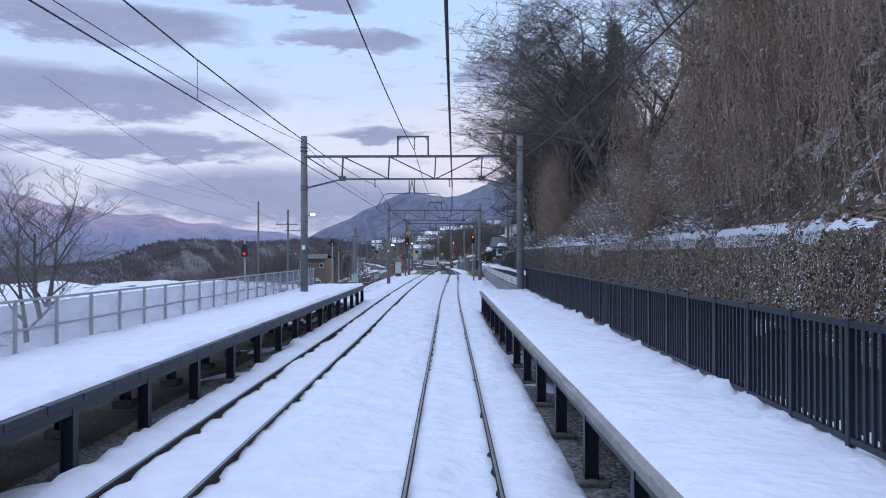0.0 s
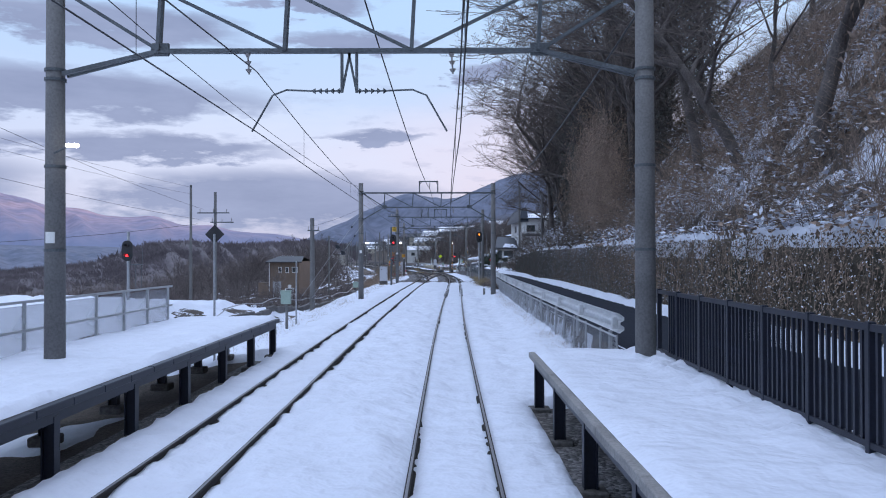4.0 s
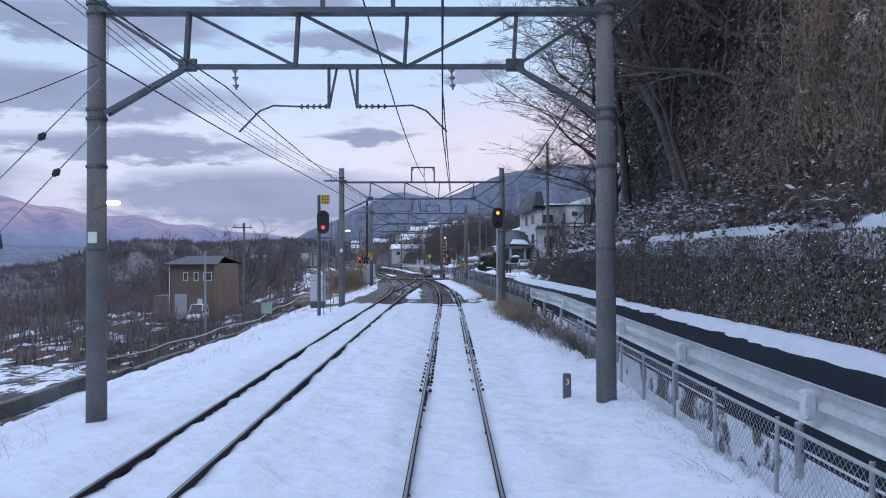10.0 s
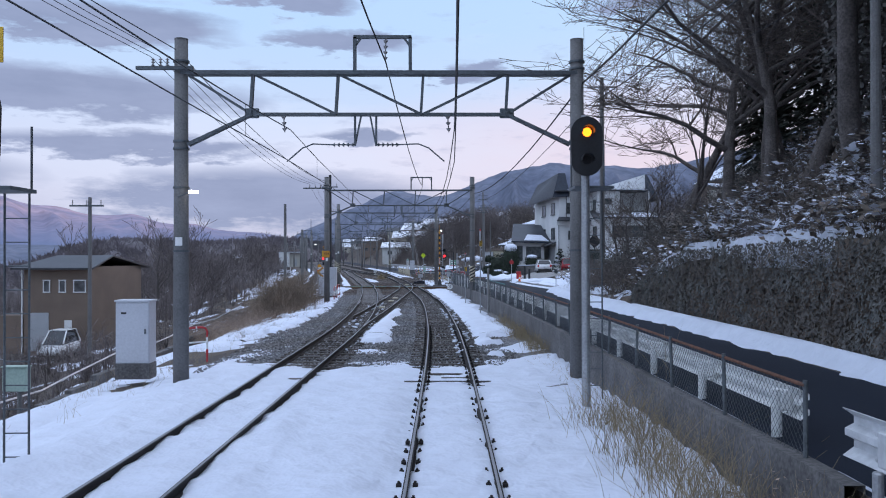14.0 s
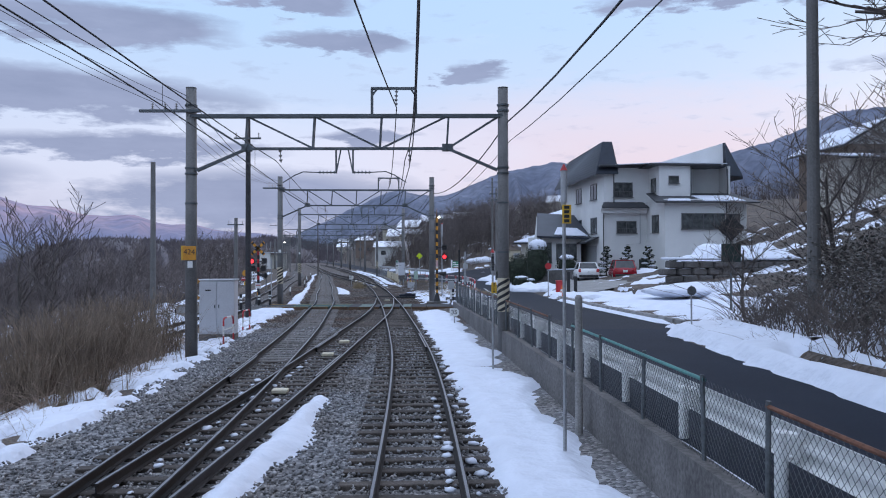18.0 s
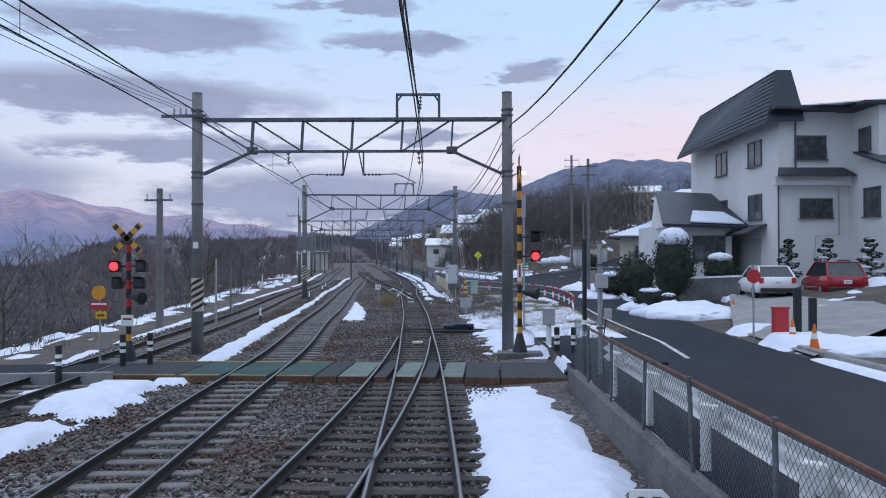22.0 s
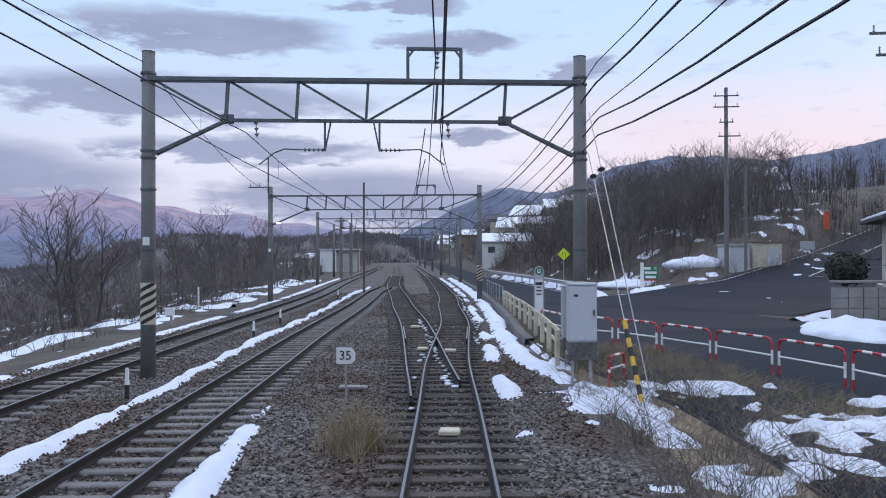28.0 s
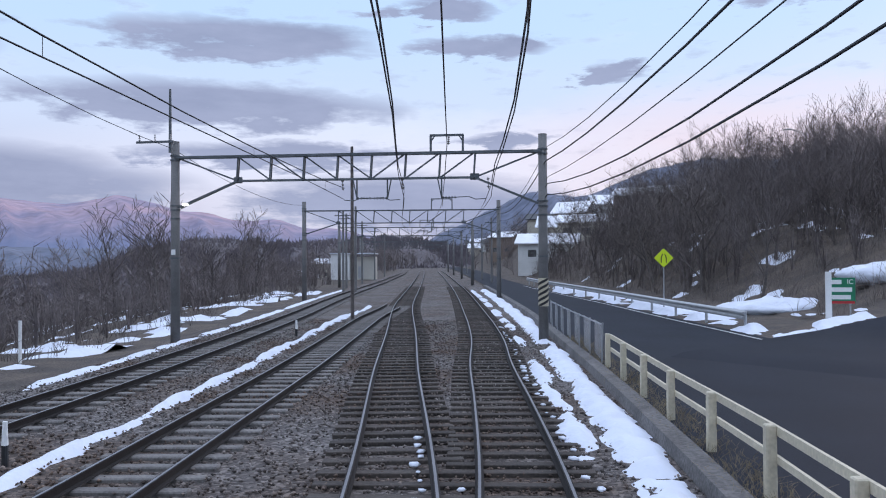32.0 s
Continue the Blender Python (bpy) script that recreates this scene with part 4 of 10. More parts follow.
# ---------------------------------------------------------------- overhead wires
def catenary(name, f, ys, z_mess, label):
    """Messenger with sag, contact wire and droppers over one track."""
    th = thing(name, (0, 0, 0), label, "overhead wire", "overhead wires")
    mess, cont, drops = [], [], []
    for i in range(len(ys) - 1):
        a, b = ys[i], ys[i + 1]
        sg = 0.012 * (b - a)
        za, zb2 = z_mess(a), z_mess(b)
        for k in range(9):
            u = k / 8
            y = a + (b - a) * u
            st = 0.16 * (1 if i % 2 else -1) * (1 - 2 * u)
            zz = za + (zb2 - za) * u - sg * 4 * u * (1 - u)
            if k or i == 0:
                mess.append((float(f(y)) + st, y, zz))
                cont.append((float(f(y)) + st, y, 5.05))
            if k in (1, 3, 5, 7):
                drops.append([(float(f(y)) + st, y, zz), (float(f(y)) + st, y, 5.05)])
    soup("messenger_wire", *tubes([mess], 0.013), CABLE, th)
    soup("contact_wire", *tubes([cont], 0.011), CABLE, th)
    for d in drops:
        soup("dropper", *tubes([d], 0.005, 3), CABLE, th)


gy = [d["y"] for d in GANTRIES]
ztop = line([(d["y"], d["top"] - d.get("db", 1.68) - 0.36) for d in GANTRIES])
catenary("catenary_wire", T1, [-5] + gy[:9], ztop, "thin black contact and messenger wires over the running track")
catenary("catenary_wire", T2, [-5] + gy[:7], ztop, "thin black contact and messenger wires over the neighbouring track")
catenary("catenary_wire", T1L, gy[5:10], ztop, "thin black contact and messenger wires over the branch track")


def cable(points, sag, r, label, n=8):
    P = []
    for i in range(len(points) - 1):
        P += sagging(points[i], points[i + 1], sag, n)[0 if i == 0 else 1:]
    ob = soup("overhead_cable", *tubes([P], r, 5), CABLE)
    return tagged(ob, label, "cable", "overhead cables")


hoops = [(sum(d["portal"]) / 2 + 0.08, d["y"], d["top"] - d.get("dt", 0.70) + 0.26) for d in GANTRIES]
cable([(-2.0, -4, 7.9)] + hoops, 0.45, 0.017, "thick black feeder cable strung through the hoops of the gantries")
lp = [(d["xl"] - 0.1, d["y"], d["top"] - 0.25) for d in GANTRIES]
cable([(-7.2, -4, 7.7)] + lp[:8], 0.55, 0.012, "thin black cable along the gantry poles")
rp = [(d["xr"] + 0.12, d["y"], d["top"] - 1.05) for d in GANTRIES]
cable([(4.4, -4, 7.6)] + rp[:9], 0.6, 0.022, "black bundled cable along the gantry poles")
cable([(4.5, 81, 6.1)] + [(x + 0.1, y, z - 0.55) for x, y, z in rp[2:9]], 0.5, 0.011, "thin black cable along the gantry poles")

# several bundled cables on the town side, and thin ones on crossarms on the valley side
cable([(d["xr"] + 0.16, d["y"], d["top"] - 0.55) for d in GANTRIES[4:10]], 0.75, 0.012, "thin black cable along the gantry poles")
cable([(d["xr"] + 0.18, d["y"], d["top"] - 1.85) for d in GANTRIES[4:10]], 0.85, 0.018, "thick black bundled cable along the gantry poles")
cable([(d["xr"] + 0.16, d["y"], d["top"] - 2.25) for d in GANTRIES[4:10]], 0.8, 0.018, "thick black bundled cable along the gantry poles")
for i, off in ((2, 0.45), (3, 0.95), (4, 0.5)):
    d = GANTRIES[i]
    arm = thing("pole_crossarm", (d["xl"], d["y"], d["top"] - 0.72), "short steel crossarm with insulators clamped to a gantry pole", "crossarm", "pole crossarms")
    bm = B()
    box(bm, (-off / 2 - 0.1, -0.2, 0), (off + 0.9, 0.08, 0.09), bev=0.01)
    part("arm", bm, STEEL, arm)
    for k in (0.25, 0.6, 1.0):
        bm = B()
        insulator(bm, (-off * k - 0.15, -0.2, 0.04), (-off * k - 0.15, -0.2, 0.24), 3, 0.05)
        part("insulator", bm, PORCELAIN, arm)
for k, (o, z) in enumerate(((0.35, 0.45), (0.75, 0.45), (1.1, 0.45))):
    cable([(d["xl"] - o * q, d["y"] - 0.2, d["top"] - z) for d, q in zip(GANTRIES[1:5], (0.5, 0.6, 1.0, 0.6))], 0.55, 0.008, "thin black wire on the crossarms of the gantry poles")
# stays with round guards beside the second and the sixth gantry
GUARD = material("dark_guard_disc", (0.03, 0.033, 0.04), 0.7, var=0.2, bump=0)
for name, a, b, us in (("stay_wire", (-5.55, 80.9, 5.95), (-9.3, 77.6, 0.1), (0.18, 0.40)), ("stay_wire", (-5.55, 80.9, 5.1), (-8.6, 77.9, 0.1), (0.16, 0.38)), ("stay_wire", (-1.80, 205.95, 5.15), (-0.95, 203.0, -0.1), (0.10,)), ("stay_wire", (-1.78, 205.95, 6.1), (-0.80, 202.6, -0.1), (0.22,))):
    st = thing(name, (0, 0, 0), "steel stay wire with a dark round guard", "stay wire", "stay wires")
    va, vb = Vector(a), Vector(b)
    soup("wire", *tubes([[va, vb]], 0.012, 5), GALV, st)
    for i, u in enumerate(us):
        p, d2 = va.lerp(vb, u), (vb - va).normalized()
        bm = B()
        if i == len(us) - 1:
            r_ = 0.21 if a[1] < 100 else 0.085
            k_ = 0.16 if a[1] < 100 else 0.04
            rod(bm, p, p + d2 * k_, 0.04, r_, 14)
            rod(bm, p + d2 * k_, p + d2 * k_ * 2, r_, 0.05, 14)
        else:
            rod(bm, p, p + d2 * 0.08, 0.03, 0.07, 8)
            rod(bm, p + d2 * 0.08, p + d2 * 0.16, 0.07, 0.03, 8)
        part("guard", bm, GUARD, st)
cable([(-5.6, 80.9, 6.2), (-9.0, 80.4, 4.9)], 0.12, 0.009, "thin wire from the gantry to a short pole")
# rail fastenings that poke out of the snow and along the bare sleepers
bm = B()
box(bm, (0, 0, 0), (0.07, 0.11, 0.05), bev=0.012)
rod(bm, (0, 0, 0.02), (0, 0, 0.055), 0.018, seg=6)
me_fast = bpy.data.meshes.new("fastening")
bm.to_mesh(me_fast)
bm.free()
me_fast.materials.append(RUST)
for j in range(72):
    y = 84 + 0.62 * j
    for o in (-G, G):
        for s in (-1, 1):
            ob = new("fastening", me_fast)
            ob.parent = main_track
            ob.location = (float(T1(y)) + o + s * 0.105, y, -0.095 if y < 106 else -0.125)

# ---------------------------------------------------------------- platforms
def swept(f, ys, prof, closed=False):
    """A section of (offset, z) swept along x = f(y)."""
    V, Fc, n = [], [], len(prof)
    for y in ys:
        s = float(f(y + 0.3) - f(y - 0.3)) / 0.6
        c = 1 / math.sqrt(1 + s * s)
        x = float(f(y))
        for o, z in prof:
            V.append((x + o * c, y - o * s * c, z(y) if callable(z) else z))
    for j in range(len(ys) - 1):
        for i in range(n if closed else n - 1):
            i2 = (i + 1) % n
            Fc.append((j * n + i, (j + 1) * n + i, (j + 1) * n + i2, j * n + i2))
    return V, Fc


def snow_cap(name, x0, x1, y0, y1, z, thick, parent, dx=0.12, dy=0.16, seed=1.0, worn=0.0):
    V, Fc = [], []
    nx, ny = max(2, int((x1 - x0) / dx)), max(2, int((y1 - y0) / dy))
    for j in range(ny + 1):
        for i in range(nx + 1):
            x, y = x0 + (x1 - x0) * i / nx, y0 + (y1 - y0) * j / ny
            e = min(1.0, min(i, nx - i) * dx / 0.10, min(j, ny - j) * dy / 0.15)
            trod = worn * smooth(0.55, 0.75, i / nx) * (abs(fbm(x, y, 2.2, 3, seed)) + 0.35 * fbm(x, y, 5.5, 2, seed))
            V.append((x, y, z + thick * (0.55 + 0.45 * e) * (1 if e >= 1 else 0.2 + 0.8 * e) + 0.045 * fbm(x, y, 0.9, 3, seed) * e + trod * e))
    for j in range(ny):
        for i in range(nx):
            a = j * (nx + 1) + i
            Fc.append((a, a + 1, a + nx + 2, a + nx + 1))
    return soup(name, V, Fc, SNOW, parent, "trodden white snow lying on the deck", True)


def platform(xa, xb, y0, y1, edge_right, label):
    """A narrow raised platform: deck, edge beam, steel legs and lying snow."""
    p = thing("platform", (0, 0, 0), label, "platform", "station platforms")
    bm = B()
    box(bm, ((xa + xb) / 2, (y0 + y1) / 2, 0.86), (xb - xa, y1 - y0, 0.12), bev=0.015)
    part("deck", bm, DARKCONC, p)
    ex = xb if edge_right else xa
    bm = B()
    y = y0
    while y < y1 - 0.1:
        n = min(y + 1.0, y1)
        box(bm, (ex + (0.03 if edge_right else -0.03), (y + n) / 2, 0.87 + rng.uniform(-0.008, 0.008)), (0.12, n - y - 0.012, 0.11), bev=0.01)
        y = n
    part("edge_coping", bm, BLACKST if edge_right else CONCRETE, p, "dark steel edge strip" if edge_right else "worn concrete coping along the edge")
    bm = B()
    box(bm, (ex + (-0.06 if edge_right else 0.06), (y0 + y1) / 2, 0.72), (0.08, y1 - y0, 0.16))
    part("edge_beam", bm, BLACKST, p)
    y = y1 - 0.12
    while y > y0:
        for x in (ex + (-0.10 if edge_right else 0.10), (xa + xb) / 2, xa + 0.2 if edge_right else xb - 0.2):
            bm = B()
            box(bm, (x, y, 0.22), (0.16, 0.05, 1.0))
            box(bm, (x - 0.08, y, 0.22), (0.02, 0.16, 1.0))
            box(bm, (x + 0.08, y, 0.22), (0.02, 0.16, 1.0))
            part("leg", bm, BLACKST, p)
            bm = B()
            box(bm, (x, y, -0.22), (0.42, 0.42, 0.16), bev=0.02)
            part("footing", bm, DARKCONC, p)
        y -= 2.75
    snow_cap("lying_snow", xa + 0.02, xb - 0.02, y0, y1 - 0.02, 0.92, 0.08, p, seed=xa, worn=0.16 if not edge_right else 0.05)
    return p


platform(1.80, 4.25, -8, 41.0, False, "narrow raised platform covered in trodden snow on dark steel legs")
platform(-8.05, -5.02, -8, 49.6, True, "narrow raised platform under smooth snow on dark steel legs")

FX = curve([(-10, 3.72), (10, 3.76), (20, 3.84), (41, 4.02)])
fence = thing("platform_fence", (0, 0, 0), "black steel railing with close upright bars on the platform", "fence")
for z, h in ((2.18, 0.065), (1.11, 0.06)):
    soup("rail", *swept(FX, np.arange(-8, 41.1, 1.0), ((-0.03, z - h), (-0.03, z), (0.03, z), (0.03, z - h)), True), BLACKST, fence)
bm = B()
box(bm, (0, 0, 0.62), (0.08, 0.08, 1.30), bev=0.008)
me_fpost = bpy.data.meshes.new("fence_post")
bm.to_mesh(me_fpost)
bm.free()
me_fpost.materials.append(BLACKST)
bm = B()
box(bm, (0, 0, 0.58), (0.036, 0.038, 1.08))
me_bar = bpy.data.meshes.new("baluster")
bm.to_mesh(me_bar)
bm.free()
me_bar.materials.append(BLACKST)
k = 0
for y in np.arange(-7.5, 41.0, 1.25):
    o = new("fence_post", me_fpost)
    o.parent, o.location = fence, (float(FX(y)), y, 0.93)
    for j in range(1, 9):
        yy = y + 1.25 * j / 9
        if yy < 40.9 and k < 300:
            o = new("baluster", me_bar)
            o.parent, o.location = fence, (float(FX(yy)), yy, 1.02)
            k += 1

# clear screen along the other platform
screen = thing("platform_screen", (0, 0, 0), "hazy clear panel screen in a grey frame behind the platform", "fence")
CLEAR = bpy.data.materials.new("hazy_polycarbonate")
CLEAR.use_nodes = True
n_, l_ = CLEAR.node_tree.nodes, CLEAR.node_tree.links
mixs, tr, di = n_.new("ShaderNodeMixShader"), n_.new("ShaderNodeBsdfTransparent"), n_["Principled BSDF"]
di.inputs["Base Color"].default_value, di.inputs["Roughness"].default_value = (0.36, 0.37, 0.40, 1), 0.35
nz = n_.new("ShaderNodeTexNoise")
nz.inputs["Scale"].default_value = 0.8
mrg = n_.new("ShaderNodeMapRange")
mrg.inputs[3].default_value, mrg.inputs[4].default_value = 0.15, 0.6
l_.new(nz.outputs[0], mrg.inputs[0])
l_.new(mrg.outputs[0], mixs.inputs[0])
l_.new(tr.outputs[0], mixs.inputs[1])
l_.new(di.outputs[0], mixs.inputs[2])
l_.new(mixs.outputs[0], n_["Material Output"].inputs[0])
for y in np.arange(-7.5, 49, 1.6):
    bm = B()
    box(bm, (-7.95, y, 1.44), (0.06, 0.07, 1.04), bev=0.008)
    part("post", bm, GREYP, screen)
    if y + 1.6 < 49.2:
        bm = B()
        box(bm, (-7.97, y + 0.8, 1.42), (0.012, 1.52, 0.92))
        part("panel", bm, CLEAR, screen, "scratched clear plastic sheet")
for z in (1.95, 1.40):
    bm = B()
    box(bm, (-7.94, 20.6, z), (0.05, 56.4, 0.05))
    part("rail", bm, GREYP, screen)


# ---------------------------------------------------------------- roadside rails and fences
def beam_rail(name, f, y0, y1, top, spacing, white, label, posts_below=0.75, tall=1.0, side=-1, slim=False):
    """W-section road guard rail on round posts."""
    th = thing(name, (0, 0, 0), label, "guardrail", "road guardrails")
    ys = np.arange(y0, y1 + 0.01, 1.0)
    prof = [(side * o, (lambda y, dz=dz: float(top(y)) + dz * tall)) for o, dz in ((0.0, 0.0), (-0.015, -0.012), (-0.05, -0.03), (-0.105, -0.06), (-0.105, -0.115), (-0.02, -0.15), (-0.02, -0.20), (-0.105, -0.235), (-0.105, -0.29), (-0.05, -0.32), (0.0, -0.35))]
    b = soup("beam", *swept(f, ys, prof), white, th)
    so = b.modifiers.new("thick", "SOLIDIFY")
    so.thickness = 0.006
    for y in np.arange(y0 + 0.3, y1, spacing):
        z = float(top(y))
        bm = B()
        px = float(f(y)) + side * 0.14
        pr = 0.045 if slim else 0.062
        zt = z - (0.40 if slim else 0.05)
        rod(bm, (px, y, z - posts_below - 0.1), (px, y, zt), pr, seg=12)
        rod(bm, (px, y, zt), (px, y, zt + 0.015), pr * 1.06, pr * 0.8, 12)
        p = part("post", bm, GALV if slim else white, th, smooth=False)
        bm = B()
        box(bm, (float(f(y)) + side * 0.05, y, z - 0.17 * tall), (0.12, 0.14, 0.24 * tall), bev=0.012)
        for dy, dz in ((-0.05, -0.08), (0.05, -0.08), (-0.05, -0.25), (0.05, -0.25)):
            rod(bm, (float(f(y)) + side * 0.08, y + dy * 1.9, z + dz * tall), (float(f(y)) + side * 0.105, y + dy * 1.9, z + dz * tall), 0.016, seg=6)
        part("bracket", bm, white, p)
    return th


def chain_mesh(w, h, pitch=0.10):
    """Diamond wire netting w by h in the yz plane."""
    paths = []
    n = int((w + h) / pitch)
    for i in range(1, n):
        a = i * pitch
        for sgn in (1, -1):
            y0, z0, y1, z1 = (a, 0, a - h, h)
            if y0 > w:
                z0, y0 = y0 - w, w
            if y1 < 0:
                z1, y1 = h + y1, 0
            if sgn < 0:
                y0, y1 = w - y0, w - y1
            paths.append([(0, y0, z0), (0, y1, z1)])
    V, Fc = tubes(paths, 0.0026, 3)
    me = bpy.data.meshes.new("wire_mesh")
    me.from_pydata(V, [], Fc)
    return me


def net_fence(f, y0, y1, top, h, pitch, pmat, wmat, label, rail_mat=None, off=0.0):
    th = thing("chain_link_fence", (0, 0, 0), label, "fence", "wire fences")
    me = chain_mesh(pitch, h)
    me.materials.append(wmat)
    bmp = B()
    rod(bmp, (0, 0, -0.25), (0, 0, h + 0.05), 0.026, seg=8)
    mp = bpy.data.meshes.new("post")
    bmp.to_mesh(mp)
    bmp.free()
    mp.materials.append(pmat)
    for y in np.arange(y0, y1, pitch):
        zb, zn = float(top(y)) - h, float(top(y + pitch)) - h
        xa, xb = float(f(y)) + off, float(f(y + pitch)) + off
        o = new("post", mp)
        o.parent, o.matrix_basis = th, pose(xa, y, zb, rng.uniform(-2, 2), rng.uniform(-2, 2), 0)
        o = new("wire_mesh", me)
        o.parent = th
        o.matrix_basis = Matrix(((1, (xb - xa) / pitch, 0, xa), (0, 1, 0, y), (0, (zn - zb) / pitch, 1, zb), (0, 0, 0, 1)))
    ys = np.arange(y0, y1 + 0.1, pitch)
    for dz in (0.0,):
        soup("top_rail", *tubes([[(float(f(y)) + off, y, float(top(y)) + dz) for y in ys]], 0.022, 6), rail_mat or pmat, th)
    return th


flat = lambda z: (lambda y: z)
beam_rail("guardrail", EDGE, 43.3, 102.5, line([(40, 1.50), (95, 1.50), (103, 1.38)]), 4.45, RAILW, "pale wavy steel guardrail along the asphalt road", 0.85, 1.25, -1, True)
net_fence(EDGE, 42.5, 90, line([(40, 1.06), (90, 1.04)]), 0.96, 1.92, GALV, GALV, "rusting wire mesh fence with steel posts below a guardrail", off=-0.22)
RUSTTUBE = material("rusted_tube", (0.20, 0.085, 0.05), 0.8, 0.2, var=0.4, scale=3, fine=20, bump=0.1)
net_fence(EDGE, 103, 131, line([(100, 1.48), (140, 1.48)]), 1.02, 2.25, STEEL, STEEL, "chain-link fence with rusty top rail on a concrete wall", RUSTTUBE, off=-0.02)
net_fence(EDGE, 131.5, 139.5, line([(100, 1.48), (140, 1.48)]), 1.02, 2.25, STEEL, STEEL, "chain-link fence with teal top rail on a concrete wall", TEAL, off=-0.02)
net_fence(EDGE, 140.5, 167.0, line([(140, 1.48), (172, 1.38)]), 1.02, 2.25, STEEL, STEEL, "chain-link fence with rusty top rail on a concrete wall", RUSTTUBE, off=-0.02)
beam_rail("guardrail", lambda y: EDGE(y) + 0.38, 104, 166, line([(100, 1.28), (140, 1.22), (160, 1.14), (172, 1.08)]), 2.6, WHITEP, "white steel guardrail with thick round posts beside the road")
wall = soup("concrete_wall", *swept(EDGE, np.arange(102, 167.3, 0.75), ((0.05, lambda y: float(ROADZ(y)) - 0.1), (0.05, lambda y: float(ROADZ(y)) + 0.06), (-0.14, lambda y: float(ROADZ(y)) + 0.06), (-0.16, -0.5))), DARKCONC)
tagged(wall, "stained concrete retaining wall holding up the road", "retaining wall", kind="structure")

# ---------------------------------------------------------------- ivy wall
rng = random.Random(8)


def leaf_soup(n, place, size, mat, name, label, cat):
    """Many small folded leaves at places given by a function."""
    V, Fc = [], []
    for _ in range(n):
        p, nrm, k = place()
        s = size * rng.uniform(0.5, 1.4) * k
        a = Vector((rng.gauss(0, 1), rng.gauss(0, 1), rng.gauss(0, 1))).normalized()
        u = (a - nrm * a.dot(nrm) * 0.6).normalized()
        w = u.cross(nrm + a * 0.4).normalized()
        p = Vector(p)
        b = len(V)
        V += [tuple(p - u * s), tuple(p + w * s * 0.55 + nrm * s * 0.2), tuple(p + u * s), tuple(p - w * s * 0.55 + nrm * s * 0.15)]
        Fc += [(b, b + 1, b + 2), (b, b + 2, b + 3)]
    return tagged(soup(name, V, Fc, mat), label, cat, kind="stuff")


def wall_place():
    y = 13 + 115.5 * rng.random()
    h = float(WALLH(y)) * rng.random()
    x = float(WALLX(y)) + 0.12 * h / 2.5 - 0.02 - 0.22 * abs(fbm(y, h * 2, 0.9, 3)) * rng.random()
    return (x, y, float(ROADZ(y)) + 0.15 + h), Vector((-1, 0, 0.15)), 1.0


def wall_far():
    p, nrm, k = wall_place()
    while p[1] < 46 + 46 * rng.random():
        p, nrm, k = wall_place()
    return (p[0] - 0.04, p[1], p[2]), nrm, k


leaf_soup(48000, wall_place, 0.052, IVY, "ivy", "dark withered ivy and creepers matting the retaining wall", "ivy")
leaf_soup(46000, wall_far, 0.052, DARKIVY, "ivy", "dark evergreen ivy matting the retaining wall", "ivy")


def wall_twig_paths():
    out = []
    for _ in range(900):
        y = 13 + 60 * rng.random() ** 1.2
        h = float(WALLH(y))
        x = float(WALLX(y)) - 0.04
        z0 = float(ROADZ(y)) + 0.15 + h * rng.uniform(0.4, 1.05)
        P, d = [(x, y, z0)], rng.uniform(-0.3, 0.3)
        for i in range(4):
            z0 -= rng.uniform(0.1, 0.35)
            y += d * rng.uniform(0.2, 1)
            x -= rng.uniform(-0.06, 0.07)
            P.append((x, y, max(z0, float(ROADZ(y)) + 0.1)))
        out.append((P, 0.006))
    return out


tagged(soup("creeper_stems", *tubes(wall_twig_paths(), 0.008, 3), VINE), "tangled brown creeper stems hanging over the wall", "creeper", kind="stuff")


def wall_snow():
    y = 20 + 80 * rng.random() ** 1.5
    h = float(WALLH(y)) * rng.random()
    return (float(WALLX(y)) - 0.16 - 0.1 * rng.random(), y, float(ROADZ(y)) + 0.15 + h), Vector((-0.4, 0, 1)), 1.0


leaf_soup(2600, wall_snow, 0.036, SNOW, "snow_on_ivy", "small lumps of snow caught on the ivy", "snow")



def wall_near():
    p, nrm, k = wall_place()
    y = 16 + 76 * rng.random() ** 1.5
    return (p[0] - float(WALLX(p[1])) + float(WALLX(y)) - 0.03, y, p[2]), nrm, k


leaf_soup(24000, wall_near, 0.044, VINE, "dead_leaves", "dry brown leaves clinging to the wall", "leaves")
leaf_soup(7000, wall_near, 0.032, SNOW, "snow_on_ivy", "specks of snow caught on the withered creepers", "snow")

